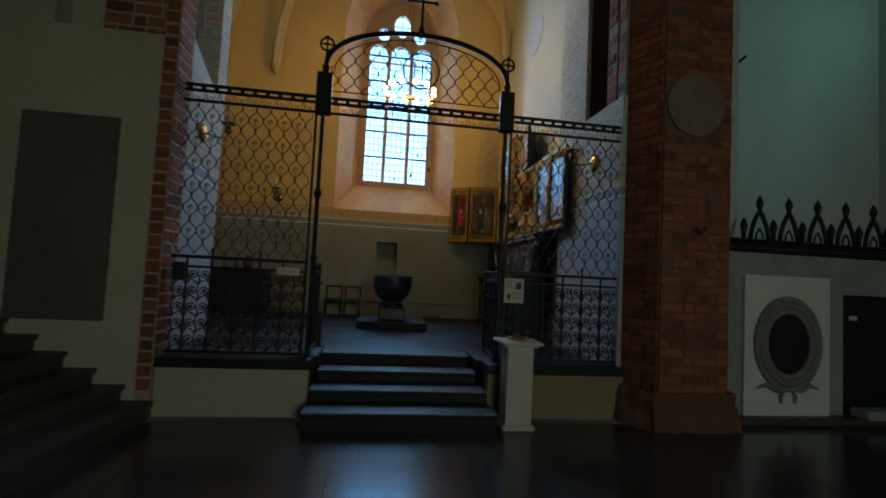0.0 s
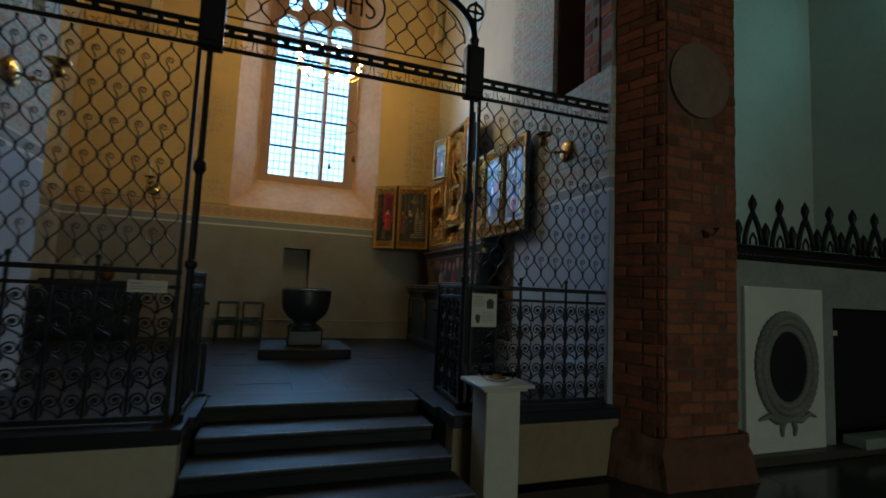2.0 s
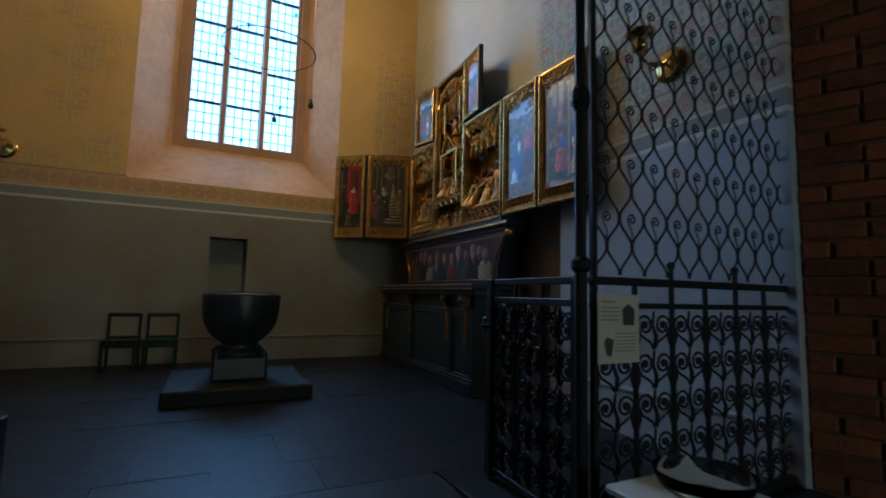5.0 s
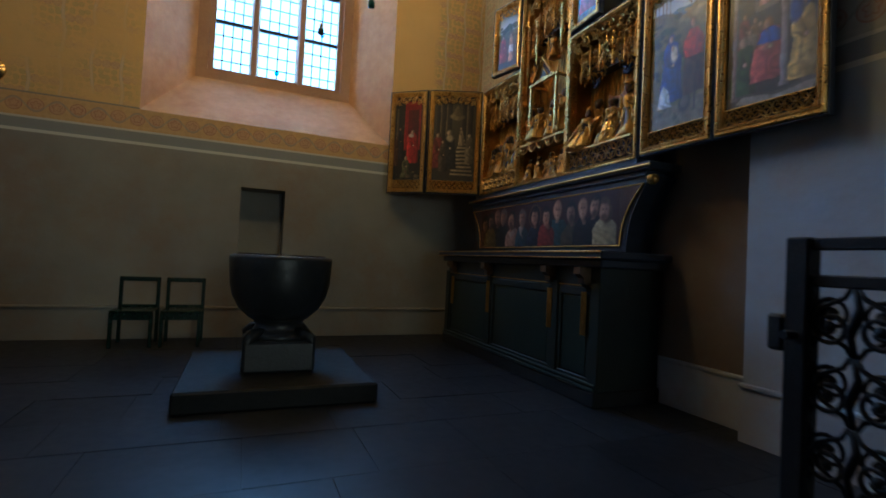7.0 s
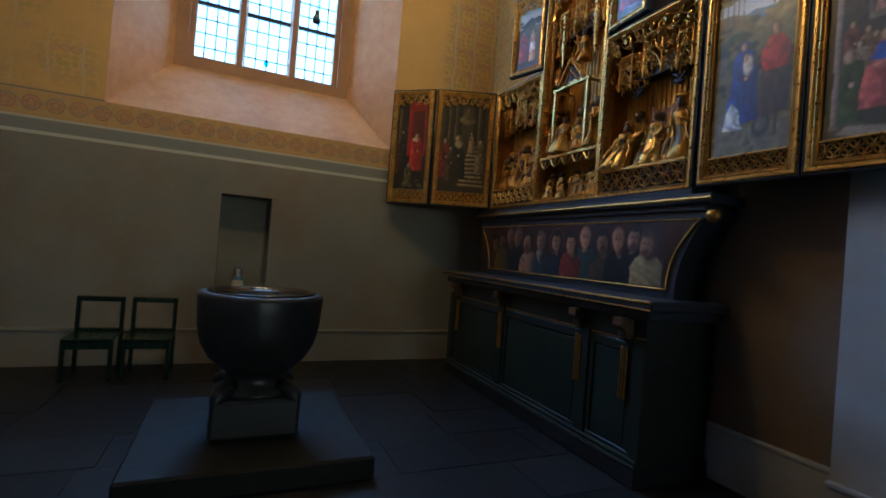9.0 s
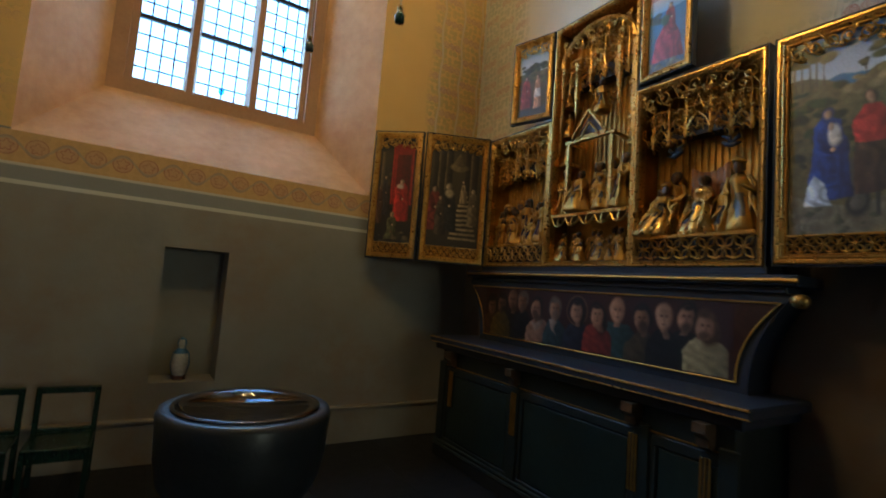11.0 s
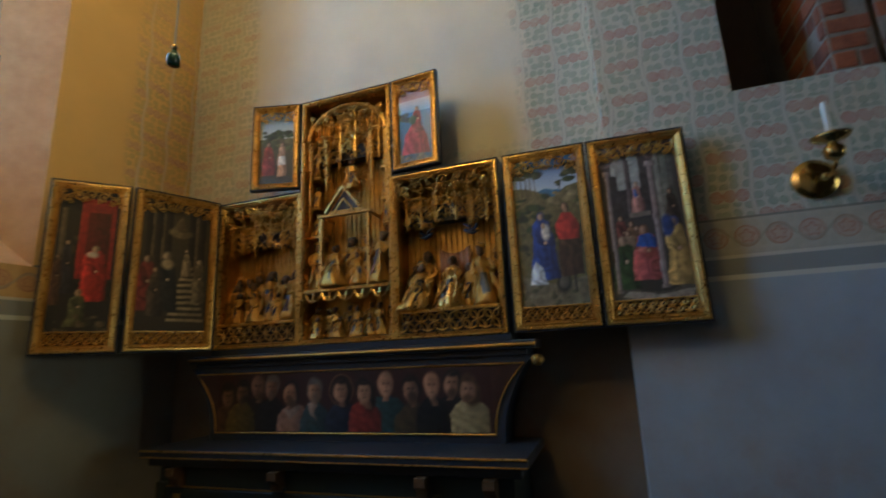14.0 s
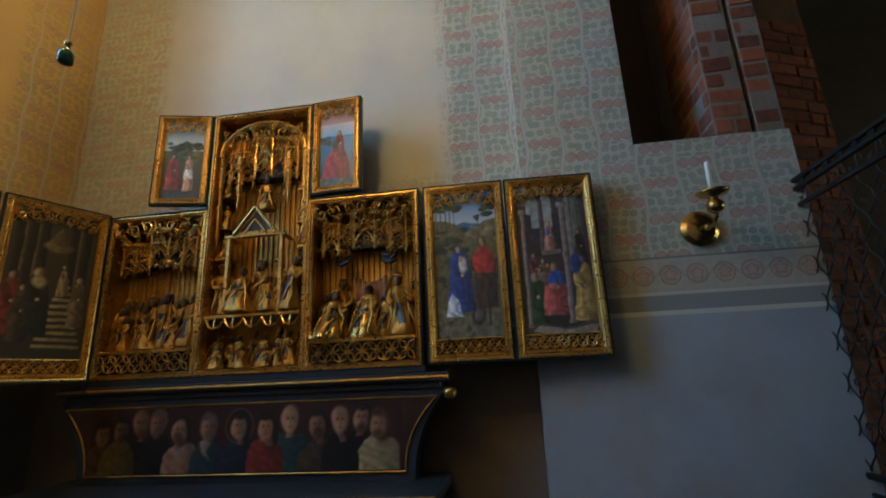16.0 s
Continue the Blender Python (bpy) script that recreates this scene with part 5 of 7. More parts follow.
def predella_shape(inset, zb, zt):
    right = side_curve(2.40 - inset, 2.62 - inset, zb, zt)
    left = side_curve(0.06 + inset, -0.16 + inset, zb, zt)
    return right + left[::-1]


part("case", plate(bmesh.new(), predella_shape(-0.05, 0.0, 0.565), [], 0.0, 0.26), BLUEWOOD, pred, local=True)
part("picture", plate(bmesh.new(), predella_shape(0.02, 0.065, 0.505), [], -0.006, 0.0), paint((0.055, 0.018, 0.013), 0.35), pred, "dark red painted ground", local=True)
bm = bmesh.new()
loop = predella_shape(0.012, 0.058, 0.512)
tube(bm, [(x, -0.008, z) for x, z in loop + loop[:1]], 0.006, 5)
part("gilt_moulding", bm, GILT_DARK, pred, local=True)
bm = lathe(bmesh.new(), [(0.02, -0.03), (0.042, -0.01), (0.045, 0.02), (0.03, 0.04), (0.01, 0.045)], 2.70, -0.02, 12)
bmesh.ops.translate(bm, vec=(0, 0, 0.52), verts=bm.verts)
part("scroll_knob", bm, GILT, pred, "gilt carved knob", local=True, smooth=True)
SKIN, DARK_HAIR, GREY_HAIR, BROWN_HAIR = (0.36, 0.20, 0.125), (0.016, 0.010, 0.008), (0.15, 0.12, 0.095), (0.075, 0.04, 0.02)
busts = Canvas(340, 72, 5.3, 7, (0.050, 0.015, 0.011))
# place across, height of the head, robe, hair, tone of the skin, beard; those behind first
for u, v, robe, hair, tone, beard in (
        (0.045, 0.60, (0.10, 0.045, 0.025), DARK_HAIR, 0.45, 0), (0.168, 0.76, (0.03, 0.02, 0.018), None, 0.62, 1), (0.227, 0.74, (0.022, 0.022, 0.028), GREY_HAIR, 0.6, 1),
        (0.105, 0.66, (0.15, 0.105, 0.03), DARK_HAIR, 0.38, 1), (0.307, 0.62, (0.34, 0.20, 0.15), DARK_HAIR, 0.85, 1), (0.878, 0.74, (0.016, 0.012, 0.014), DARK_HAIR, 0.85, 1),
        (0.400, 0.65, (0.04, 0.075, 0.09), GREY_HAIR, 0.85, 2), (0.66, 0.74, (0.035, 0.08, 0.085), None, 1.1, 0), (0.500, 0.67, (0.030, 0.036, 0.062), DARK_HAIR, 0.95, 0),
        (0.744, 0.64, (0.085, 0.06, 0.035), DARK_HAIR, 0.7, 1), (0.585, 0.63, (0.27, 0.045, 0.032), DARK_HAIR, 1.0, 0), (0.815, 0.70, (0.014, 0.012, 0.014), None, 1.0, 0), (0.932, 0.63, (0.40, 0.33, 0.19), BROWN_HAIR, 0.85, 1)):
    skin = tuple(q * tone * 0.95 for q in SKIN)
    busts.poly([(u - 0.058, -0.02), (u + 0.060, -0.02), (u + 0.057, v - 0.34), (u + 0.035, v - 0.22), (u + 0.012, v - 0.16), (u - 0.014, v - 0.16), (u - 0.036, v - 0.22), (u - 0.056, v - 0.36)], tuple(0.72 * q for q in robe), 0.22, 0.10, 0.005, 1, 120)
    if u == 0.5:
        busts.blob(u, v + 0.02, 0.045, 0.27, (0.16, 0.09, 0.04), 0.05, 0, 0.001)
        busts.blob(u, v + 0.02, 0.042, 0.25, (0.050, 0.017, 0.012), 0.05, 0, 0.001)
    if hair:
        busts.blob(u + 0.001, v + 0.04, 0.031, 0.22, hair, 0.15, 0.15, 0.003)
        if u in (0.5, 0.932, 0.585):
            busts.blob(u + 0.012, v - 0.06, 0.024, 0.22, hair, 0.2, 0.1, 0.003)
    busts.poly([(u - 0.011, v - 0.24), (u + 0.011, v - 0.24), (u + 0.010, v - 0.06), (u - 0.010, v - 0.06)], tuple(q * 0.6 for q in skin), 0.3)
    busts.blob(u - 0.001, v + (0.03 if not hair else 0.0), 0.0240 if hair else 0.0265, 0.180 if hair else 0.20, skin, 0.16, 0.30, 0.002)
    for du in (-0.008, 0.007):
        busts.blob(u + du, v + 0.035, 0.0048, 0.022, tuple(q * 0.42 for q in skin), 0.5, 0, 0.001)
    busts.blob(u + 0.001, v - 0.02, 0.003, 0.05, tuple(q * 0.65 for q in skin), 0.6, 0, 0.001)
    if hair and u not in (0.307,):
        busts.blob(u, v + 0.165, 0.018, 0.040, hair, 0.5, 0, 0.004)
    if beard:
        busts.blob(u, v - 0.12, 0.0155, 0.075 * beard ** 0.4, tuple(0.45 * a + 0.28 * b for a, b in zip(hair or BROWN_HAIR, skin)), 0.4, 0.2, 0.004)
    else:
        busts.blob(u, v - 0.085, 0.007, 0.013, tuple(q * 0.5 for q in skin), 0.5, 0, 0.001)
    if u in (0.307, 0.400):
        busts.poly([(u - 0.03, v - 0.20), (u - 0.005, v - 0.42), (u + 0.02, v - 0.22)], (0.24, 0.18, 0.15), 0.2)
part("painting", busts.panel(0.085, 2.375, 0.07, 0.50, -0.0075, PICTURE_DULL), None, pred, "row of thirteen plain painted busts", local=True)

# ---- carved altarpiece ----
ap = thing("altarpiece", pose(2.78, 10.5, 2.38, 0, 0, -90), "gilded carved winged altarpiece with painted open wings", "altarpiece")
bm = slab(-0.20, 2.70, -0.05, 0.27, -0.105, -0.045, 0.008)
part("cornice", box(bm, -0.16, 2.64, -0.02, 0.27, -0.145, -0.105, 0.006), BLUEWOOD, ap, "blue-black moulded cornice", local=True)
part("cornice_gilding", tube(bmesh.new(), [(-0.20, -0.054, -0.075), (2.70, -0.054, -0.075)], 0.012, 6), GILT_DARK, ap, local=True)
part("base_rail", slab(-0.02, 2.54, -0.012, 0.26, -0.045, 0.0, 0.006), BLUEWOOD, ap, local=True)


def quatre(bm, x0, x1, z0, z1, y, r=0.0065):
    """A strip of interlaced arcs."""
    h = z1 - z0
    n = max(2, round((x1 - x0) / (h * 0.8)))
    p = (x1 - x0) / n
    for k in range(n):
        cx, cz = x0 + p * (k + 0.5), (z0 + z1) / 2
        for q in range(4):
            a0 = q * math.pi / 2
            ex, ez = cx + p / 2 * (1 if q in (0, 3) else -1), cz + h / 2 * (1 if q in (0, 1) else -1)
            mx, mz = cx + (ex - cx) * 0.75, cz + (ez - cz) * 0.25
            tube(bm, [(cx, y, cz), (mx, y, mz), (ex, y, ez)], r, 4)
            mx, mz = cx + (ex - cx) * 0.25, cz + (ez - cz) * 0.75
            tube(bm, [(cx, y, cz), (mx, y, mz), (ex, y, ez)], r, 4)
    return bm


def filigree(bm, x0, x1, z0, z1, y, r=0.0055, n=None):
    """Leafy scrollwork that fills the corners under a top rail."""
    n = n or max(3, round((x1 - x0) / 0.11))
    p = (x1 - x0) / n
    for k in range(n):
        cx = x0 + p * (k + 0.5)
        s = 1 if cx < (x0 + x1) / 2 else -1
        drop = abs((cx - (x0 + x1) / 2) / ((x1 - x0) / 2)) ** 1.5
        cz = z1 - (z1 - z0) * (0.28 + 0.30 * drop)
        rr = min(p * 0.52, (z1 - z0) * 0.40)
        tube(bm, spiral(cx, cz, rr, rr * 0.18, math.pi * (0.5 + 0.4 * k), s * 1.3, 16, y), r, 4)
        tube(bm, [(cx - s * p * 0.5, y, z1), (cx - s * p * 0.3, y - 0.004, cz + rr * 0.3), (cx, y, cz - rr), (cx + s * p * 0.45, y, cz - rr * 0.6)], r * 0.9, 4)
        tube(bm, spiral(cx + s * p * 0.30, cz - rr * 0.9, rr * 0.55, rr * 0.12, math.pi * 0.4 * k, -s * 1.2, 12, y - 0.003), r * 0.75, 4)
        tube(bm, spiral(cx - s * p * 0.34, cz + rr * 0.9, rr * 0.45, rr * 0.12, math.pi * 0.7 * k, s * 1.2, 12, y - 0.003), r * 0.75, 4)
        ball(bm, cx, y - 0.004, cz, r * 2.0, u=6, v=4)
        ball(bm, cx + s * p * 0.35, y - 0.004, cz - rr * 0.7, r * 1.8, u=6, v=4)
    arc = [(x0 + (x1 - x0) * s, y, z1 - (z1 - z0) * (1 - math.sin(math.pi * s) ** 0.55)) for s in (i / 16 for i in range(17))]
    tube(bm, arc, r, 4)
    return bm


CARVED_SKIN = paint((0.17, 0.10, 0.065), 0.45)
LININGS = [paint(c, 0.45) for c in ((0.022, 0.032, 0.07), (0.06, 0.045, 0.035), (0.09, 0.03, 0.02), (0.10, 0.075, 0.05))]


def figure_mesh(seed, h, stance="stand"):
    """A small carved robed figure with deep folds, kept plain; stance: stand, kneel or sit."""
    r = random.Random(seed)
    k, ph, lean = r.choice((5, 6, 7)), r.uniform(0, 6), r.uniform(-0.06, 0.06)
    wide = {"stand": 1.0, "kneel": 1.45, "sit": 1.3}[stance]
    bm = bmesh.new()
    prof = [(0.215, 0.0), (0.225, 0.05), (0.19, 0.17), (0.155, 0.32), (0.125, 0.46), (0.118, 0.54), (0.122, 0.62), (0.135, 0.69), (0.115, 0.745), (0.06, 0.775), (0.042, 0.80)]
    lathe(bm, [(q * h * (wide if z < 0.5 else 1 + (wide - 1) * 0.35), z * h) for q, z in prof], 0, 0, 26, lambda a, z: 1 + (0.05 + 0.24 * (1 - z / h)) * (abs(math.sin(k * a / 2 + ph + 2.4 * z / h)) - 0.6))
    robe_faces = len(bm.faces)
    s = r.choice((-1, 1))
    # upper arms and forearms
    for q, reach, up in ((s, r.uniform(-0.05, 0.2), r.uniform(0.50, 0.70)), (-s, r.uniform(-0.1, 0.05), r.uniform(0.46, 0.56))):
        tube(bm, [(q * 0.12 * h, 0, 0.75 * h), (q * 0.185 * h, -0.03 * h, 0.62 * h), (q * 0.17 * h, -0.11 * h, 0.53 * h), (q * (0.08 + reach) * h, -0.20 * h, up * h)], [0.034 * h, 0.036 * h, 0.032 * h, 0.020 * h], 8)
    # mantle edges that fall from the shoulders
    for q in (-1, 1):
        n = 7
        tube(bm, [(q * (0.10 + 0.13 * t * wide + 0.02 * math.sin(7 * t + ph)) * h, -(0.10 + 0.10 * t * wide) * h, (0.74 - 0.70 * t) * h) for t in (i / n for i in range(n + 1))], [(0.008 + 0.012 * math.sin(math.pi * i / n)) * h for i in range(n + 1)], 6)
    for _ in range(6):
        a, z = r.uniform(-2.7, -0.4), r.uniform(0.03, 0.34)
        tube(bm, [(0.21 * wide * h * math.cos(a), 0.21 * wide * h * math.sin(a), z * h), (0.17 * wide * h * math.cos(a + 0.3), 0.18 * wide * h * math.sin(a + 0.3), (z + 0.13) * h), (0.12 * h * math.cos(a + 0.5), 0.14 * h * math.sin(a + 0.5), (z + 0.27) * h)], [0.006 * h, 0.017 * h, 0.006 * h], 6)
    robe_end = len(bm.faces)
    ball(bm, 0, -0.020 * h, 0.885 * h, 0.072 * h, 0.88, 1.0, 1.25, 12, 9)
    tube(bm, [(0, 0, 0.79 * h), (0, -0.006 * h, 0.86 * h)], 0.035 * h, 8)
    skin_end = len(bm.faces)
    hat = r.random()
    ball(bm, 0, 0.022 * h, 0.91 * h, 0.074 * h, 1, 1, 1.15, 10, 7)
    if hat < 0.3:
        lathe(bm, [(0.085 * h, 0.95 * h), (0.095 * h, 0.965 * h), (0.075 * h, 1.0 * h), (0.03 * h, 1.03 * h)], 0, 0, 12)
    elif hat < 0.65:
        for q in (-1, 1):
            tube(bm, [(q * 0.06 * h, 0, 0.95 * h), (q * 0.085 * h, 0.02 * h, 0.85 * h), (q * 0.095 * h, 0.03 * h, 0.74 * h)], [0.025 * h, 0.032 * h, 0.015 * h], 6)
    if r.random() < 0.4 and hat >= 0.3:
        tube(bm, [(0, -0.06 * h, 0.86 * h), (0, -0.085 * h, 0.80 * h), (0, -0.09 * h, 0.74 * h)], [0.035 * h, 0.034 * h, 0.008 * h], 7)
    for i, f in enumerate(bm.faces):
        c = f.calc_center_median()
        if i < robe_end:
            f.material_index = 2 if (i < robe_faces and c.y < 0 and abs(c.x) < 0.045 * h * (1 + c.z / h) and 0.12 < c.z / h < 0.58) else 0
        else:
            f.material_index = 1 if i < skin_end else (3 if hat > 0.3 else 0)
    for v in bm.verts:
        z = v.co.z / h
        v.co += 0.02 * h * noise.noise_vector(v.co * 26 / h) + 0.03 * h * noise.noise_vector(v.co * 9 / h + Vector((seed, 0, 0)))
        v.co.x += lean * v.co.z + 0.035 * h * math.sin(4 * z + ph)
        if stance != "stand":
            v.co.y -= 0.10 * h * max(0.0, 0.55 - z)
            v.co.x -= s * (0.30 if stance == "kneel" else 0.05) * h * max(0.0, 0.42 - z) ** 1.2
    return mesh_of("figure", bm, GILT if r.random() < 0.2 else GILT_DARK, CARVED_SKIN, r.choice(LININGS), LININGS[1], smooth=True)


def pinnacle(bm, x, y, z0, z1, r):
    n = 6
    lathe(bm, [(0.002, z0), (r * 0.7, z0 + (z1 - z0) * 0.15), (r * 0.5, z0 + (z1 - z0) * 0.2), (r, z0 + (z1 - z0) * 0.45), (r * 0.6, z0 + (z1 - z0) * 0.5), (r * 0.9, z0 + (z1 - z0) * 0.8), (r, z1)], x, y, n)


def compartment(name, x0, x1, z0, z1, label):
    c = part(name, frame_of(x0, x1, z0, z1, 0.042, -0.02, 0.06), GILT, ap, label, local=True)
    part("outer_edge", frame_of(x0 - 0.012, x1 + 0.012, z0 - 0.006, z1 + 0.014, 0.012, -0.012, 0.25), BLUEWOOD, c, local=True)
    part("back", slab(x0 + 0.002, x1 - 0.002, 0.225, 0.24, z0 + 0.002, z1 - 0.002), GILT_DARK, c, "dull gilt back panel", local=True)
    bm = slab(x0 + 0.006, x0 + 0.03, 0.06, 0.225, z0 + 0.03, z1 - 0.03)
    box(bm, x1 - 0.03, x1 - 0.006, 0.06, 0.225, z0 + 0.03, z1 - 0.03)
    box(bm, x0 + 0.006, x1 - 0.006, 0.06, 0.225, z1 - 0.03, z1 - 0.006)
    part("lining", bm, GILT_DARK, c, local=True)
    bm = bmesh.new()
    n = int((x1 - x0) / 0.045)
    for k in range(n):
        x = x0 + 0.045 + (x1 - x0 - 0.09) * k / (n - 1)
        lo = z0 + (z1 - z0) * 0.35
        tube(bm, [(x, 0.219, lo), (x, 0.219, z1 - 0.05)], 0.006, 4)
    tagged(part("ribbed_back", bm, GILT_DARK, c, local=True), kind="stuff")
    return c


def bay(bm, x, y, z0, z1, w):
    """One projecting three-sided bay of a canopy: traceried faces, gables, finials and a drop."""
    h = z1 - z0
    plan = [(x - w * 0.5, y + w * 0.32), (x - w * 0.26, y - w * 0.10), (x + w * 0.26, y - w * 0.10), (x + w * 0.5, y + w * 0.32)]
    for px, py in plan:
        tube(bm, [(px, py, z0 - 0.02), (px, py, z0 + 0.01), (px, py, z1), (px, py, z1 + h * 0.22)], [0.003, 0.0085, 0.006, 0.002], 6)
        ball(bm, px, py, z0 - 0.012, 0.012, 1, 1, 1.4, 6, 4)
    for (ax, ay), (bx, by) in zip(plan, plan[1:]):
        on = lambda s, z: (ax + (bx - ax) * s, ay + (by - ay) * s, z)
        tube(bm, [on(0, z0 + h * 0.05), on(0.18, z0 + h * 0.28), on(0.5, z0 + h * 0.46), on(0.82, z0 + h * 0.28), on(1, z0 + h * 0.05)], 0.0062, 5)
        tube(bm, [on(0.1, z0 + h * 0.10), on(0.3, z0 + h * 0.16), on(0.5, z0 + h * 0.04), on(0.7, z0 + h * 0.16), on(0.9, z0 + h * 0.10)], 0.0042, 4)
        tube(bm, [on(0, z0 + h * 0.42), on(0.3, z0 + h * 0.56), on(0.5, z0 + h * 0.86), on(0.7, z0 + h * 0.56), on(1, z0 + h * 0.42)], 0.005, 5)
        tube(bm, [on(0, z0 + h * 0.62), on(1, z0 + h * 0.62)], 0.005, 5)
        tube(bm, [on(0, z1), on(1, z1)], 0.0068, 5)
        for q in (0.3, 0.7):
            tube(bm, [on(q, z0 + h * 0.62), on(q, z1)], 0.0036, 4)
        ball(bm, *on(0.5, z0 + h * 0.90), 0.014, u=6, v=4)
        for q in (0.3, 0.4, 0.6, 0.7):
            ball(bm, *on(q, z0 + h * (0.56 + 0.30 * (1 - abs(q - 0.5) / 0.2) * 0.5)), 0.009, u=5, v=4)


def canopy(c, x0, x1, z0, z1, seed):
    """Hanging tracery canopy: leaf band, projecting bays and drop pinnacles over a soffit coloured dark for shade."""
    r = random.Random(seed)
    part("filigree", filigree(bmesh.new(), x0 + 0.04, x1 - 0.04, z1 - 0.20, z1 - 0.035, 0.0, 0.0046), GILT, c, "pierced gilt leaf scrollwork", local=True)
    mid, W = (x0 + x1) / 2, x1 - x0
    for x, w, lo, hi in ((mid - W * 0.31, W * 0.26, 0.02, 0.62), (mid, W * 0.36, 0.10, 0.86), (mid + W * 0.31, W * 0.26, 0.02, 0.62)):
        H = z1 - z0
        bm = bmesh.new()
        bay(bm, x, 0.07, z0 + H * lo, z0 + H * hi * 0.9, w)
        for q in range(46):
            px, py, pz = x + r.uniform(-0.55, 0.55) * w, r.uniform(0.02, 0.15), z0 + H * r.uniform(lo - 0.04, hi * 0.88)
            s = r.choice((-1, 1))
            tube(bm, [(px, py, pz), (px + s * 0.018, py - 0.012, pz + 0.022), (px + s * 0.04, py, pz + 0.018), (px + s * 0.036, py + 0.01, pz - 0.014)], [0.004, 0.009, 0.007, 0.002], 5)
        for q in range(2):
            px = x + (q - 0.5) * w * 0.56
            pinnacle(bm, px, 0.05, z0 + H * (lo - 0.06), z0 + H * (lo + 0.18), 0.013)
        part("canopy_bay", bm, GILT if x == mid else GILT_DARK, c, "carved gilt hanging canopy bay", local=True, smooth=False)
    # soffit and strip behind the bays, painted dark as the canopy's shadow
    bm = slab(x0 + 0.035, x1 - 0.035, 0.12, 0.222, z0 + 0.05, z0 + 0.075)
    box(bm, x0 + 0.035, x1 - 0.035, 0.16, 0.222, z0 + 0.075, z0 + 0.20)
    part("soffit", bm, paint((0.05, 0.032, 0.02)), c, "soffit of the canopy, coloured dark for the shade beneath it", local=True)


def crowd(c, specs, zb, seed):
    for i, (x, y, h, *stance) in enumerate(specs):
        ob = part("figure", figure_mesh(seed * 31 + i, h, stance[0] if stance else "stand"), GILT, c, local=True)
        ob.matrix_basis = pose(x, y, zb, 0, 0, random.Random(seed + i).uniform(-38, 38))
    bm = bmesh.new()
    xs = [q[0] for q in specs]
    bmesh.ops.create_grid(bm, x_segments=22, y_segments=7, size=0.5, matrix=Matrix.Translation(((min(xs) + max(xs)) / 2, 0.12, zb)) @ Matrix.Diagonal((max(xs) - min(xs) + 0.14, 0.2, 1, 1)))
    for v in bm.verts:
        v.co.z += 0.03 * noise.noise(v.co * 17) + 0.10 * (v.co.y - 0.10)
    part("carved_ground", bm, paint((0.20, 0.19, 0.20), 0.5), c, "rocky carved ground", local=True, smooth=True)


cl = compartment("left_compartment", 0.0, 0.84, 0.0, 1.27, "gilt compartment with a carved crowd under a canopy")
part("strip_rail", slab(0.042, 0.80, -0.015, 0.22, 0.185, 0.21, 0.005), GILT, cl, local=True)
tagged(part("tracery_strip", quatre(bmesh.new(), 0.05, 0.79, 0.05, 0.18, -0.008), GILT, cl, "interlaced gilt tracery", local=True), kind="stuff")
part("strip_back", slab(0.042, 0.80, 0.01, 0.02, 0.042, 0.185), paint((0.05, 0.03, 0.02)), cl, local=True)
canopy(cl, 0.0, 0.84, 0.82, 1.27, 3)
crowd(cl, [(0.13, 0.10, 0.36), (0.23, 0.15, 0.40), (0.33, 0.10, 0.36), (0.43, 0.16, 0.42), (0.53, 0.09, 0.44), (0.64, 0.14, 0.40), (0.72, 0.08, 0.43), (0.20, 0.05, 0.27), (0.38, 0.05, 0.26, "kneel"), (0.60, 0.04, 0.24), (0.09, 0.17, 0.42), (0.30, 0.18, 0.44)], 0.21, 1)
cr = compartment("right_compartment", 1.68, 2.52, 0.0, 1.27, "gilt compartment with carved kneeling figures under a canopy")
part("strip_rail", slab(1.72, 2.48, -0.015, 0.22, 0.185, 0.21, 0.005), GILT, cr, local=True)
tagged(part("tracery_strip", quatre(bmesh.new(), 1.73, 2.47, 0.05, 0.18, -0.008), GILT, cr, "interlaced gilt tracery", local=True), kind="stuff")
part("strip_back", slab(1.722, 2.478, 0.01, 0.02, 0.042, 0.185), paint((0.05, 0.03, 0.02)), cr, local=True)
canopy(cr, 1.68, 2.52, 0.84, 1.27, 8)
crowd(cr, [(1.85, 0.07, 0.36, "kneel"), (1.87, 0.17, 0.47), (2.10, 0.14, 0.41, "sit"), (2.23, 0.14, 0.34), (2.36, 0.09, 0.45), (2.42, 0.17, 0.42), (2.06, 0.05, 0.11, "kneel"), (1.78, 0.16, 0.36)], 0.21, 6)
bm = bmesh.new()
rows_of = []
for i in range(19):
    t = i / 18
    x = 1.985 + 0.25 * t
    drop = 0.05 * math.sin(math.pi * t)
    rows_of.append([bm.verts.new((x, 0.19 + 0.010 * math.cos(12 * math.pi * t) - dy, z)) for dy in (0.0, 0.008) for z in ((0.40, 0.55, 0.69 - drop) if dy == 0 else (0.69 - drop, 0.55, 0.40))])
for a, b in zip(rows_of, rows_of[1:]):
    for k in range(6):
        bm.faces.new((a[k], a[(k + 1) % 6], b[(k + 1) % 6], b[k]))
part("hanging_cloth", bm, paint((0.34, 0.13, 0.05), 0.5), cr, "carved hanging cloth", local=True, smooth=True)
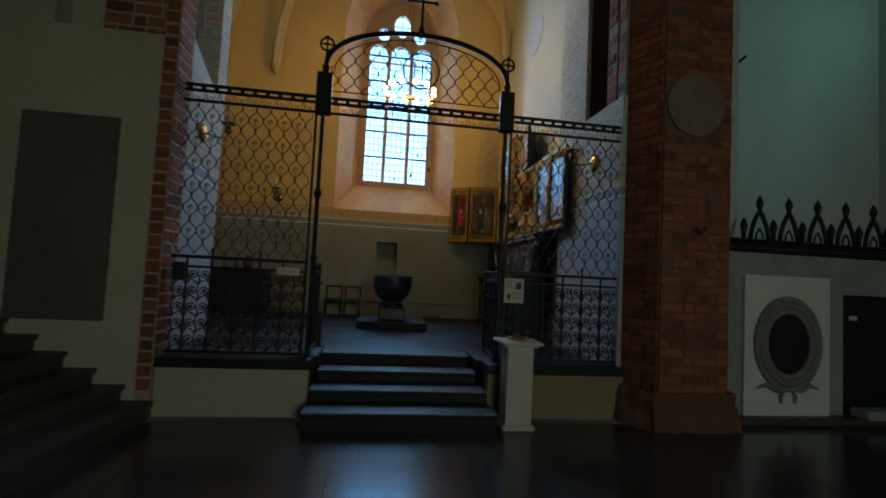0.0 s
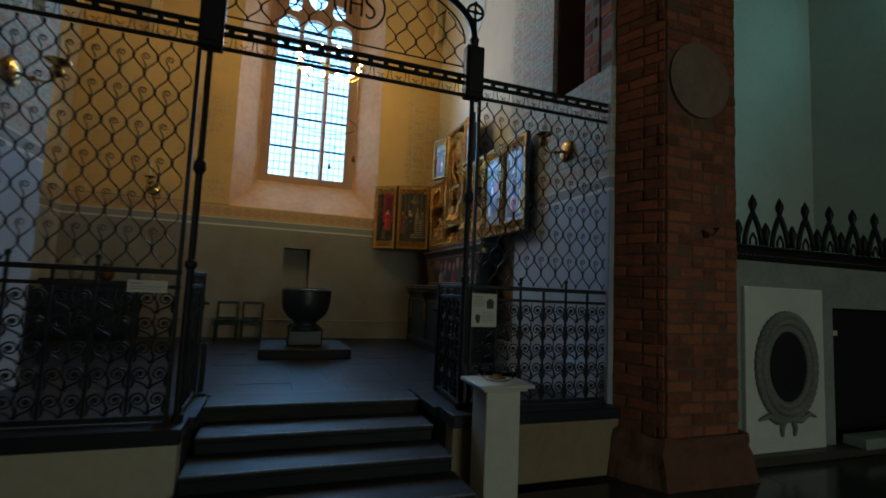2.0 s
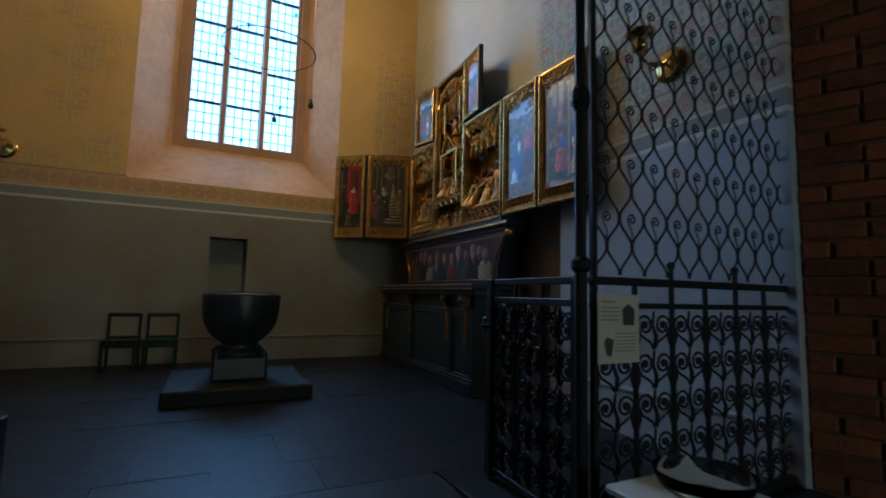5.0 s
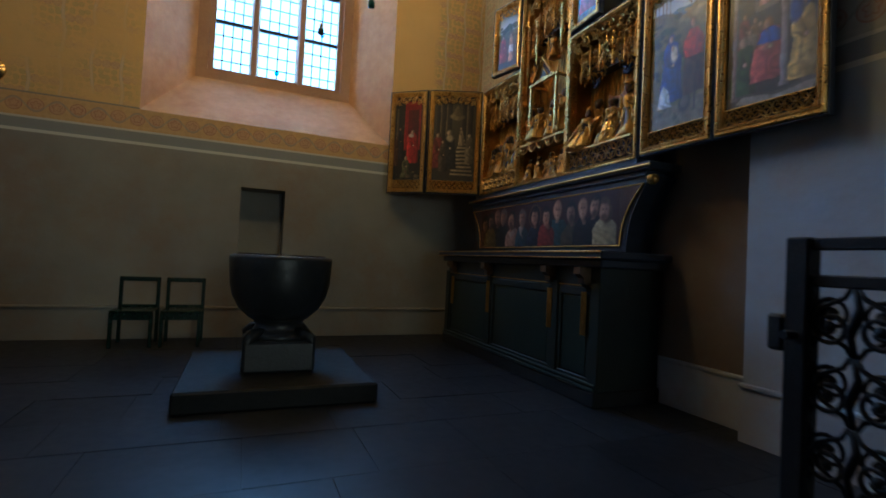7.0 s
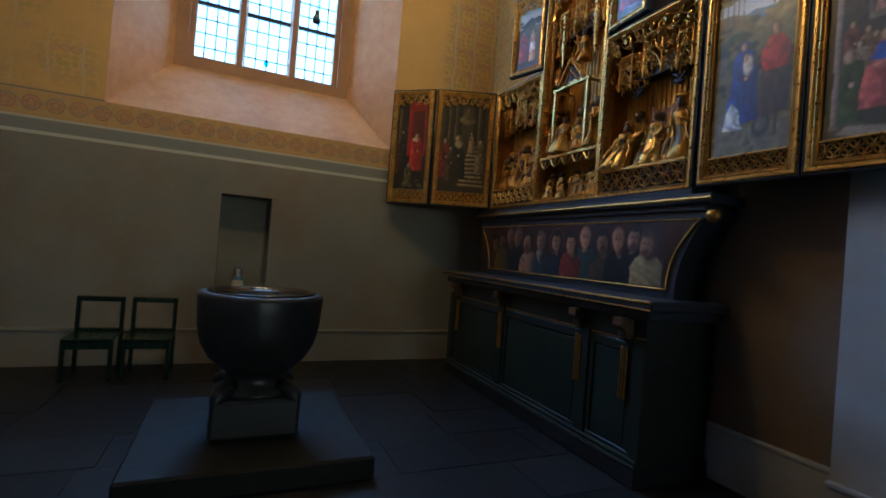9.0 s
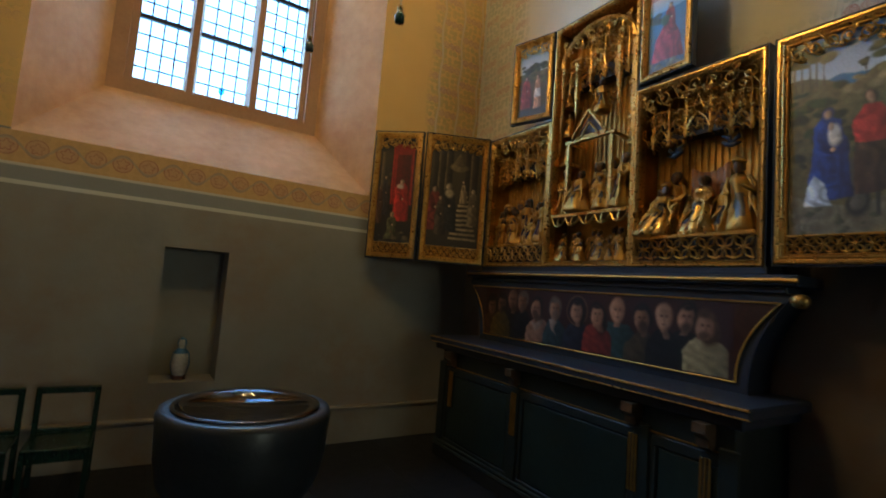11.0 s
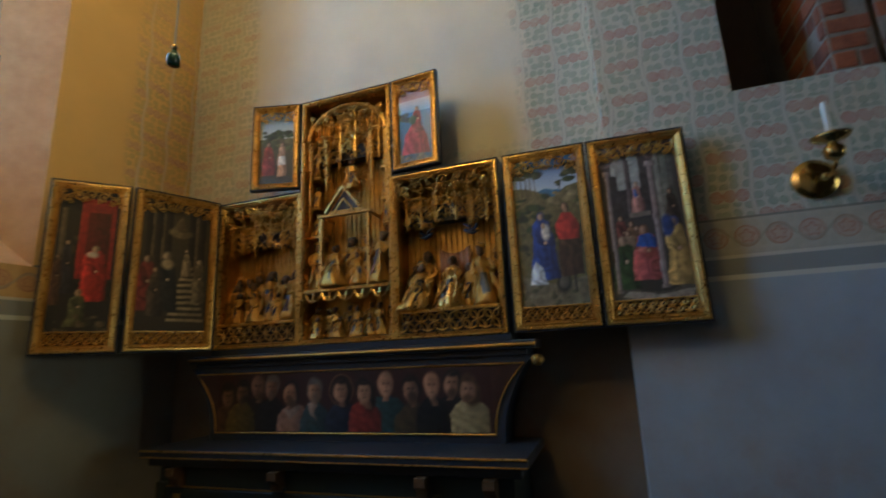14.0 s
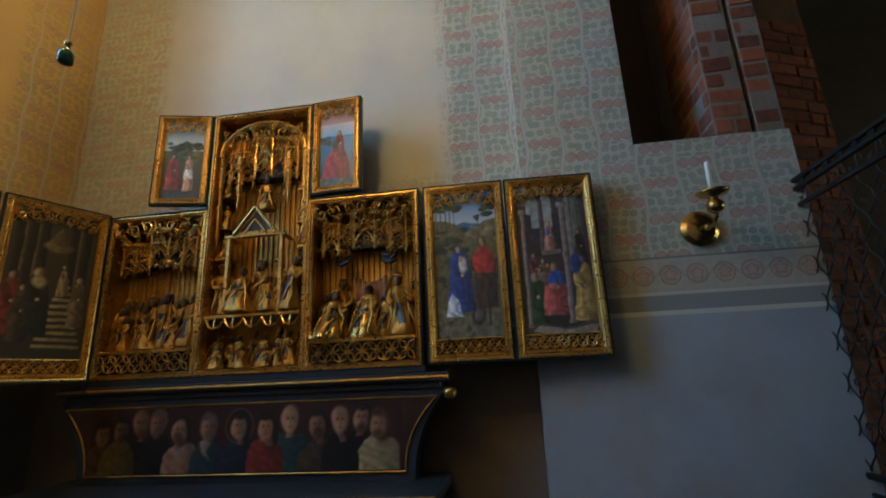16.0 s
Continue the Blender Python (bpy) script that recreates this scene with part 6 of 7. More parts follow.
for x, s in ((1.90, 1), (2.28, -1)):
    bm = tube(bmesh.new(), [(-0.05, 0, 0.01), (0, 0, 0), (0.05, -0.01, 0.02), (0.065, -0.012, 0.035)], [0.006, 0.018, 0.016, 0.010], 8)
    for q in (-1, 1):
        tube(bm, [(0.02, 0, 0.01), (-0.01 + 0.03 * q, 0.0, 0.05), (0.02 + 0.055 * q, 0.0, 0.075)], [0.010, 0.016, 0.003], 5)
    ob = part("angel", bm, LININGS[0], cr, "small dark blue carved angel", local=True, smooth=True)
    ob.matrix_basis = pose(x, 0.12, 0.77, 0, 0, 0 if s > 0 else 180)
cc = compartment("centre_compartment", 0.84, 1.68, 0.0, 2.09, "tall gilt centre compartment with stacked carved scenes")
part("shelf", slab(0.885, 1.635, -0.012, 0.22, 0.405, 0.435, 0.006), GILT, cc, local=True)
bm = bmesh.new()
for k in range(5):
    x = 0.90 + 0.147 * k
    tube(bm, [(x, 0.0, 0.40), (x + 0.035, -0.006, 0.345), (x + 0.073, -0.01, 0.33), (x + 0.11, -0.006, 0.345), (x + 0.147, 0.0, 0.40)], 0.009, 5)
    tube(bm, [(x + 0.073, -0.01, 0.33), (x + 0.073, -0.012, 0.36), (x + 0.073, 0, 0.40)], 0.008, 5)
part("arcade", bm, GILT, cc, local=True)
crowd(cc, [(0.93, 0.10, 0.26), (1.03, 0.15, 0.24), (1.13, 0.08, 0.25), (1.22, 0.15, 0.27), (1.31, 0.10, 0.25), (1.41, 0.15, 0.28), (1.52, 0.09, 0.26), (1.60, 0.14, 0.25), (0.98, 0.06, 0.17, "kneel"), (1.18, 0.05, 0.16, "kneel"), (1.46, 0.05, 0.17, "sit"), (1.36, 0.06, 0.15)], 0.045, 12)
crowd(cc, [(1.12, 0.06, 0.36, "kneel"), (1.22, 0.17, 0.44), (1.38, 0.13, 0.42), (1.33, 0.06, 0.28, "kneel"), (1.54, 0.06, 0.42), (1.58, 0.16, 0.50), (0.95, 0.12, 0.40)], 0.44, 17)
bm = bmesh.new()
for x in (1.03, 1.46):
    box(bm, x - 0.012, x + 0.012, 0.0, 0.03, 0.44, 1.02)
box(bm, 1.0, 1.49, -0.005, 0.03, 1.02, 1.045, 0.004)
for x in (1.03, 1.46):
    box(bm, x - 0.010, x + 0.010, 0.03, 0.2, 1.02, 1.04)
for s in (-1, 1):
    tube(bm, [(1.245 + s * 0.17, -0.002, 1.05), (1.245, -0.012, 1.26)], 0.015, 5)
    tube(bm, [(1.245 + s * 0.09, 0.0, 1.05), (1.245, -0.006, 1.16)], 0.008, 5)
box(bm, 1.09, 1.40, 0.01, 0.03, 1.05, 1.07)
part("stable_roof", bm, GILT, cc, "little gilt house front with a gable", local=True)
part("gable_back", plate(bmesh.new(), [(1.10, 1.06), (1.39, 1.06), (1.245, 1.24)], [], 0.02, 0.03), LININGS[1], cc, local=True)
arc = [(1.26 + 0.36 * math.cos(a), 0.02, 1.73 + 0.27 * math.sin(a)) for a in (math.pi * k / 16 for k in range(17))]
part("round_arch", tube(bmesh.new(), arc, 0.02, 6), GILT, cc, "round gilt arch", local=True)
canopy(cc, 0.88, 1.64, 1.50, 1.99, 21)
for q, (x, z) in enumerate(((0.93, 1.15), (0.93, 1.42), (1.59, 1.15), (1.59, 1.42), (0.93, 0.9), (1.6, 0.95))):
    ob = part("figure", figure_mesh(200 + q, 0.19), GILT, cc, local=True)
    ob.matrix_basis = pose(x, 0.10, z)
    part("console", slab(x - 0.045, x + 0.045, 0.06, 0.22, z - 0.03, z, 0.006), GILT, cc, local=True)
ob = part("figure", figure_mesh(303, 0.28), GILT, cc, local=True)
ob.matrix_basis = pose(1.27, 0.10, 1.26)
bm = bmesh.new()
for k in range(12):
    a = 2 * math.pi * k / 12
    tube(bm, [(1.27, 0.2, 1.42), (1.27 + 0.11 * math.cos(a), 0.2, 1.42 + 0.11 * math.sin(a))], [0.012, 0.003], 4)
part("rays", bm, GILT, cc, "gilt sunburst rays", local=True)
for x in (0.905, 1.06, 1.48, 1.615):
    bm = bmesh.new()
    pinnacle(bm, x, 0.04, 0.95 if x in (0.905, 1.615) else 1.25, 1.72, 0.024)
    part("pinnacle", bm, GILT, cc, local=True)

# painted wings
GREENS = ((0.035, 0.055, 0.02), (0.022, 0.036, 0.016), (0.07, 0.075, 0.03))


def painted_scene(kind, nu, nv, aspect):
    """The motif of one panel in plain brushed shapes."""
    c = Canvas(nu, nv, aspect, len(kind) * 7 + nv, (0.03, 0.026, 0.022))
    if kind == "journey":
        c.fade(0.70, 1.0, (0.52, 0.58, 0.60), (0.06, 0.17, 0.42))
        c.poly([(0.35, 0.70), (0.36, 0.76), (0.5, 0.785), (0.62, 0.77), (0.8, 0.765), (0.82, 0.70)], (0.05, 0.15, 0.27))
        c.poly([(0, 0), (0, 0.80), (0.2, 0.80), (0.36, 0.77), (0.5, 0.73), (0.62, 0.715), (0.8, 0.78), (1, 0.80), (1, 0)], (0.13, 0.115, 0.055), 0, 0.12)
        c.foliage(0.02, 0.5, 0.50, 0.76, 26, GREENS, 0.05)
        c.foliage(0.6, 1.0, 0.64, 0.78, 14, ((0.16, 0.14, 0.07), (0.09, 0.10, 0.04), (0.20, 0.165, 0.09)), 0.05)
        for u, top in ((0.06, 0.93), (0.13, 0.90), (0.2, 0.94), (0.27, 0.90), (0.34, 0.92)):
            c.bar(u - 0.009, u + 0.009, 0.74, top, (0.11, 0.085, 0.05), 0.3, 0.006)
        c.foliage(0.0, 0.42, 0.865, 0.99, 34, GREENS, 0.045)
        c.foliage(0.80, 1.0, 0.82, 0.95, 20, GREENS, 0.045)
        c.bar(0.715, 0.73, 0.74, 0.80, (0.07, 0.05, 0.03))
        c.foliage(0.66, 0.78, 0.80, 0.83, 6, GREENS, 0.03)
        c.foliage(0.05, 1.0, 0.34, 0.56, 30, ((0.05, 0.05, 0.028), (0.035, 0.04, 0.022), (0.09, 0.08, 0.045)), 0.06)
        c.poly([(0, 0), (1, 0), (1, 0.17), (0.6, 0.13), (0.3, 0.15), (0, 0.22)], (0.17, 0.15, 0.10), 0, 0.15)
        c.foliage(0, 1, 0.0, 0.13, 26, ((0.12, 0.115, 0.07), (0.20, 0.18, 0.13), (0.08, 0.085, 0.05)), 0.035)
        c.blob(0.63, 0.27, 0.26, 0.085, (0.085, 0.075, 0.066), 0.15, 0.25, 0.012)
        c.blob(0.66, 0.15, 0.10, 0.075, (0.03, 0.028, 0.026), 0.2, 0, 0.01)
        c.blob(0.66, 0.155, 0.065, 0.05, (0.12, 0.11, 0.09), 0.2, 0.2, 0.01)
        c.bar(0.80, 0.84, 0.08, 0.26, (0.05, 0.045, 0.04), 0.3)
        c.poly([(0.62, 0.18), (0.97, 0.18), (0.96, 0.50), (0.62, 0.50)], (0.065, 0.035, 0.025), 0.25, 0.25)
        c.poly([(0.62, 0.43), (0.94, 0.42), (0.93, 0.53), (0.84, 0.60), (0.70, 0.60), (0.62, 0.53)], (0.36, 0.035, 0.032), 0.25, 0.25)
        c.blob(0.77, 0.635, 0.05, 0.036, (0.07, 0.05, 0.035), 0.25, 0.2)
        c.blob(0.765, 0.63, 0.034, 0.030, (0.34, 0.20, 0.13), 0.3, 0.3)
        c.person(0.40, 0.17, 0.20, 0.50, (0.024, 0.060, 0.24), (0.46, 0.31, 0.22), (0.022, 0.05, 0.19))
        c.poly([(0.16, 0.145), (0.42, 0.13), (0.40, 0.22), (0.27, 0.30), (0.2, 0.24)], (0.50, 0.54, 0.60), 0.2, 0.3)
        c.blob(0.46, 0.485, 0.06, 0.05, (0.52, 0.47, 0.42), 0.25, 0.25)
        c.blob(0.43, 0.525, 0.028, 0.022, (0.46, 0.32, 0.23), 0.25, 0.25)
    elif kind == "temple":
        c.fade(0.0, 1.0, (0.05, 0.045, 0.04), (0.085, 0.075, 0.085))
        c.poly([(0, 0), (1, 0), (1, 0.10), (0.7, 0.045), (0.4, 0.04), (0, 0.12)], (0.10, 0.09, 0.075))
        c.arch(0.25, 0.085, 0.52, 0.93, (0.30, 0.32, 0.33), 0.2)
        c.arch(0.45, 0.075, 0.52, 0.93, (0.33, 0.35, 0.36), 0.2)
        c.arch(0.83, 0.12, 0.40, 0.945, (0.17, 0.18, 0.17), 0.3)
        for u in (0.25, 0.45):
            c.bar(u - 0.006, u + 0.006, 0.55, 0.92, (0.09, 0.08, 0.085))
        for u in (0.78, 0.88):
            c.bar(u - 0.006, u + 0.006, 0.45, 0.92, (0.07, 0.065, 0.06))
        c.bar(0.10, 0.62, 0.50, 0.80, (0.055, 0.05, 0.058))
        c.arch(0.28, 0.055, 0.7, 0.90, (0.30, 0.32, 0.33))
        c.arch(0.46, 0.06, 0.7, 0.92, (0.34, 0.36, 0.37))
        c.bar(0.33, 0.40, 0.52, 0.90, (0.11, 0.095, 0.10), 0.3)
        c.poly([(0, 0.86), (0, 1), (1, 1), (1, 0.9), (0.84, 0.965), (0.66, 0.88), (0.5, 0.955), (0.34, 0.965), (0.14, 0.86)], (0.17, 0.135, 0.14), 0, 0.2)
        c.person(0.46, 0.54, 0.075, 0.22, (0.36, 0.20, 0.18), (0.48, 0.36, 0.28), (0.30, 0.24, 0.19), 0, (0.06, 0.12, 0.33))
        c.bar(0.34, 0.60, 0.515, 0.545, (0.19, 0.165, 0.15))
        c.person(0.87, 0.42, 0.09, 0.28, (0.045, 0.035, 0.03), (0.28, 0.19, 0.14), (0.03, 0.02, 0.02))
        for u, v, col in ((0.22, 0.40, (0.14, 0.05, 0.05)), (0.34, 0.36, (0.20, 0.13, 0.08)), (0.28, 0.30, (0.30, 0.23, 0.18)), (0.40, 0.33, (0.16, 0.10, 0.07))):
            c.person(u, v - 0.10, 0.09, 0.25, col, (0.36, 0.25, 0.19))
        c.person(0.20, 0.06, 0.16, 0.36, (0.045, 0.085, 0.035), (0.40, 0.30, 0.24), (0.20, 0.16, 0.12))
        c.person(0.48, 0.12, 0.19, 0.36, (0.36, 0.10, 0.10), (0.34, 0.22, 0.16), (0.16, 0.09, 0.05), 0, (0.40, 0.16, 0.15))
        c.poly([(0.34, 0.33), (0.62, 0.31), (0.62, 0.37), (0.54, 0.41), (0.40, 0.40)], (0.035, 0.10, 0.36), 0.2, 0.2)
        c.person(0.86, 0.07, 0.16, 0.46, (0.40, 0.28, 0.11), (0.36, 0.24, 0.17), (0.04, 0.08, 0.26))
        c.blob(0.78, 0.44, 0.075, 0.07, (0.035, 0.07, 0.22), 0.2, 0.2)
        for u, w, lo, hi in ((0.10, 0.028, 0.06, 0.80), (0.665, 0.038, 0.08, 0.84)):
            c.bar(u - w, u + w, lo, hi, (0.25, 0.215, 0.225), 0.35)
            c.bar(u - w * 1.7, u + w * 1.7, hi, hi + 0.035, (0.28, 0.24, 0.245), 0.3)
            c.bar(u - w * 1.5, u + w * 1.5, lo - 0.02, lo, (0.22, 0.19, 0.19), 0.3)
        c.poly([(0.12, 0.015), (0.5, -0.02), (0.95, 0.0), (1, 0.05), (0.6, 0.025), (0.2, 0.05)], (0.30, 0.27, 0.24))
    elif kind == "chamber":
        c.foliage(0, 1, 0, 1, 26, ((0.05, 0.035, 0.025), (0.022, 0.018, 0.016), (0.07, 0.05, 0.03)), 0.10)
        c.bar(0.36, 0.95, 0.36, 0.93, (0.24, 0.018, 0.016), 0.15)
        c.bar(0.48, 0.86, 0.36, 0.84, (0.10, 0.010, 0.010), 0.2)
        c.bar(0.36, 0.95, 0.90, 0.94, (0.34, 0.05, 0.035))
        for u in (0.40, 0.92):
            c.bar(u - 0.02, u + 0.02, 0.36, 0.92, (0.30, 0.028, 0.022), 0.3)
        c.bar(0.06, 0.15, 0.45, 0.86, (0.13, 0.10, 0.065), 0.3)
        c.person(0.22, 0.26, 0.11, 0.42, (0.035, 0.033, 0.045), (0.36, 0.24, 0.17))
        c.person(0.08, 0.18, 0.10, 0.40, (0.10, 0.05, 0.03), (0.28, 0.19, 0.13))
        c.person(0.66, 0.20, 0.24, 0.44, (0.38, 0.035, 0.03), (0.42, 0.29, 0.21), (0.20, 0.16, 0.12))
        c.blob(0.63, 0.53, 0.09, 0.022, (0.46, 0.40, 0.34), 0.35, 0.2)
        c.person(0.46, 0.04, 0.15, 0.26, (0.10, 0.10, 0.05), (0.36, 0.25, 0.17), (0.30, 0.22, 0.14))
        c.foliage(0, 1, 0.0, 0.10, 14, ((0.12, 0.09, 0.055), (0.06, 0.05, 0.035)), 0.05)
    elif kind == "stairway":
        c.fade(0.0, 1.0, (0.05, 0.036, 0.022), (0.075, 0.055, 0.03))
        for u in (0.10, 0.24, 0.38, 0.72, 0.88):
            c.arch(u, 0.045, 0.40, 0.93, (0.028, 0.02, 0.014), 0.3)
        for u in (0.17, 0.31, 0.80):
            c.bar(u - 0.016, u + 0.016, 0.36, 0.92, (0.12, 0.085, 0.05), 0.3)
        c.blob(0.56, 0.76, 0.17, 0.035, (0.17, 0.13, 0.07), 0.2, 0.2)
        c.poly([(0.44, 0.78), (0.68, 0.78), (0.56, 0.90)], (0.12, 0.09, 0.05), 0.2)
        for k in range(11):
            z = 0.05 + 0.045 * k
            c.bar(0.42 + 0.022 * k, 0.97 - 0.024 * k, z, z + 0.045, (0.05, 0.037, 0.023))
            c.bar(0.42 + 0.022 * k, 0.97 - 0.024 * k, z + 0.020, z + 0.042, (0.27, 0.21, 0.13), 0.15)
        c.person(0.66, 0.42, 0.07, 0.24, (0.24, 0.18, 0.11), (0.40, 0.29, 0.2))
        c.person(0.86, 0.22, 0.10, 0.38, (0.15, 0.115, 0.07), (0.36, 0.26, 0.18), (0.28, 0.22, 0.14))
        c.person(0.12, 0.14, 0.14, 0.46, (0.17, 0.035, 0.028), (0.32, 0.22, 0.15))
        c.person(0.38, 0.14, 0.17, 0.50, (0.032, 0.028, 0.026), (0.42, 0.31, 0.22), (0.17, 0.14, 0.10))
        c.person(0.24, 0.10, 0.10, 0.42, (0.07, 0.05, 0.035), (0.32, 0.22, 0.15))
        c.blob(0.40, 0.50, 0.08, 0.035, (0.34, 0.27, 0.18), 0.35, 0.2)
    elif kind == "baptism":
        c.fade(0.0, 0.62, (0.055, 0.045, 0.03), (0.11, 0.095, 0.05))
        c.fade(0.62, 1.0, (0.46, 0.48, 0.44), (0.16, 0.26, 0.38))
        c.foliage(0, 1, 0.60, 0.74, 24, GREENS, 0.07)
        c.foliage(0, 1, 0.48, 0.62, 18, ((0.12, 0.11, 0.05), (0.08, 0.09, 0.04)), 0.08)
        c.person(0.28, 0.12, 0.19, 0.50, (0.26, 0.055, 0.04), (0.36, 0.23, 0.16))
        c.person(0.66, 0.10, 0.13, 0.52, (0.44, 0.27, 0.17), (0.42, 0.28, 0.19))
        c.poly([(0.55, 0.26), (0.78, 0.26), (0.76, 0.38), (0.58, 0.38)], (0.52, 0.50, 0.46), 0.2, 0.2)
        c.bar(0, 1, 0, 0.10, (0.065, 0.06, 0.055))
    else:
        c.fade(0.78, 1.0, (0.36, 0.24, 0.25), (0.24, 0.15, 0.16))
        c.fade(0.62, 0.78, (0.16, 0.34, 0.52), (0.46, 0.42, 0.44))
        c.fade(0.0, 0.62, (0.08, 0.10, 0.13), (0.04, 0.17, 0.33))
        c.foliage(0, 0.4, 0.52, 0.62, 10, ((0.035, 0.06, 0.06), (0.05, 0.09, 0.09)), 0.07)
        c.poly([(0.08, 0.10), (0.95, 0.08), (0.86, 0.28), (0.66, 0.50), (0.44, 0.52), (0.2, 0.34)], (0.25, 0.028, 0.042), 0.25, 0.25)
        c.person(0.58, 0.36, 0.16, 0.34, (0.19, 0.032, 0.04), (0.36, 0.24, 0.17), (0.07, 0.04, 0.025))
        c.blob(0.44, 0.52, 0.12, 0.06, (0.04, 0.085, 0.06), 0.2, 0.2)
        c.foliage(0, 1, 0.0, 0.09, 12, ((0.10, 0.12, 0.14), (0.16, 0.14, 0.10)), 0.06)
    return c


def wing(name, x0, y0, x1, y1, z0, z1, kind, label, varnish=0.34):
    """A painted panel between two plan points of the altarpiece, hinged upright."""
    w, ang = math.hypot(x1 - x0, y1 - y0), math.degrees(math.atan2(y1 - y0, x1 - x0))
    h = z1 - z0
    board = part(name, slab(0.006, w - 0.006, 0.008, 0.035, 0.0, h, 0.003), BLUEWOOD, ap, label, local=True)
    board.matrix_basis = pose(x0, y0, z0, 0, 0, ang)
    f = min(0.045, w * 0.09)
    part("edge", frame_of(0.002, w - 0.002, -0.004, h + 0.004, 0.012, -0.018, 0.03), BLUEWOOD, board, local=True)
    part("gilt_frame", frame_of(0.014, w - 0.014, 0.008, h - 0.008, f, -0.026, 0.008), GILT, board, "gilt moulded frame", local=True)
    part("gilt_frame", frame_of(0.014 + f, w - 0.014 - f, 0.008 + f, h - 0.008 - f, 0.010, -0.012, 0.008), GILT_DARK, board, local=True)
    a, b, c, d = 0.024 + f, w - 0.024 - f, 0.018 + f, h - 0.018 - f
    if h > 1:
        strip = c + 0.085
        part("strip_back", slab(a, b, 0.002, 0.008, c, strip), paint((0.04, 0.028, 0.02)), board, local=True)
        tagged(part("tracery_strip", quatre(bmesh.new(), a, b, c + 0.004, strip - 0.004, -0.006, 0.0055), GILT, board, "interlaced gilt tracery", local=True), kind="stuff")
        part("strip_rail", slab(a, b, -0.014, 0.008, strip, strip + 0.012, 0.003), GILT, board, local=True)
        c = strip + 0.012
    nu, nv = (110, 230) if h > 1 else (76, 140)
    part("painting", painted_scene(kind, nu, nv, (b - a) / (d - c)).panel(a, b, c, d, 0.004, PICTURE_GLOSSY if varnish < 0.4 else PICTURE_DULL), None, board, "varnished panel painting in plain shapes", local=True)
    part("filigree", filigree(bmesh.new(), a, b, d - min(0.12, h * 0.14), d, -0.010, 0.005, max(3, round((b - a) / 0.075))), GILT, board, "pierced gilt leaf scrollwork", local=True)
    return board


wing("left_wing_inner", -0.25, -0.64, 0.02, -0.04, 0.0, 1.28, "stairway", "painted wing panel with a stairway scene", 0.5)
wing("left_wing_outer", -0.60, -1.03, -0.26, -0.65, 0.0, 1.28, "chamber", "painted wing panel with a red chamber scene", 0.5)
wing("right_wing_inner", 2.56, -0.005, 3.145, 0.0, 0.005, 1.275, "journey", "painted wing panel with a landscape scene")
wing("right_wing_outer", 3.15, 0.0, 3.775, 0.03, 0.005, 1.275, "temple", "painted wing panel with a columned hall scene")
wing("upper_wing", 0.41, -0.12, 0.83, -0.01, 1.31, 2.09, "baptism", "small painted upper wing with two figures")
wing("upper_wing", 1.69, 0.0, 2.10, -0.03, 1.31, 2.10, "island", "small painted upper wing with a red figure by water")

# ---- tomb front ----
tomb = thing("memorial_panel", pose(5.04, 5.15, 0.07), "white marble memorial panel with a carved oval wreath", "memorial")
part("panel", slab(4.45, 5.63, 5.10, 5.15, 0.07, 1.77, 0.006), MARBLE, tomb)
wreath = part("wreath", tube(bmesh.new(), [(5.03 + 0.375 * math.cos(q), 5.095, 0.95 + 0.47 * math.sin(q)) for q in (2 * math.pi * k / 40 for k in range(41))], 0.05, 6), CARVED, tomb, "thick carved leaf wreath", smooth=True)
LEAF = mesh_of("leaf", ball(bmesh.new(), 0, 0, 0, 0.046, 0.8, 0.7, 1.35, 6, 4), CARVED, smooth=True)
for k in range(44):
    for j, rr in enumerate((0.33, 0.39, 0.45)):
        q = 2 * math.pi * k / 44 + 0.07 * j
        ob = part("leaf", LEAF, CARVED, wreath, local=True)
        ob.matrix_parent_inverse = tree(wreath).inverted()
        ob.matrix_basis = pose(5.03 + rr * 0.96 * math.cos(q), 5.082 - 0.014 * (j == 1), 0.95 + rr * 1.2 * math.sin(q), 0, -math.degrees(q) + 25 * (j - 1), 0)
part("oval_shadow_field", plate(bmesh.new(), oval(5.03, 0.95, 0.31, 0.385, 32), [], 5.085, 5.10), DARK, tomb, "black oval field")
bm = bmesh.new()
for s in (-1, 1):
    tube(bm, [(5.03, 5.08, 0.42), (5.03 + s * 0.16, 5.07, 0.40), (5.03 + s * 0.30, 5.075, 0.46), (5.03 + s * 0.42, 5.085, 0.42)], [0.03, 0.035, 0.028, 0.012], 6)
    tube(bm, [(5.03 + s * 0.06, 5.08, 0.42), (5.03 + s * 0.10, 5.08, 0.32), (5.03 + s * 0.09, 5.085, 0.24)], [0.025, 0.022, 0.014], 6)
part("ribbon", bm, CARVED, tomb, "carved ribbon bow")
for k in range(7):
    bm = slab(4.10, 4.27 + 0.10 * (k % 2), 5.128, 5.15, 0.10 + 0.275 * k, 0.10 + 0.275 * k + 0.262, 0.008)
    part("quoin", bm, TOMB_STONE, bpy.data.objects["tomb_wall"])
plate_sign = thing("door_label", pose(6.30, 5.40, 1.26), "small white label on the black door", "label")
part("card", slab(6.26, 6.38, 5.405, 5.42, 1.25, 1.31, 0.003), PAPER, plate_sign)
cresting = thing("iron_cresting", pose(6.5, 5.25, 2.04), "black iron cresting of pointed arches along the tomb wall", "railing")
bm = slab(4.03, 9.0, 5.16, 5.30, 2.04, 2.18, 0.01)
part("base_band", bm, IRON, cresting)
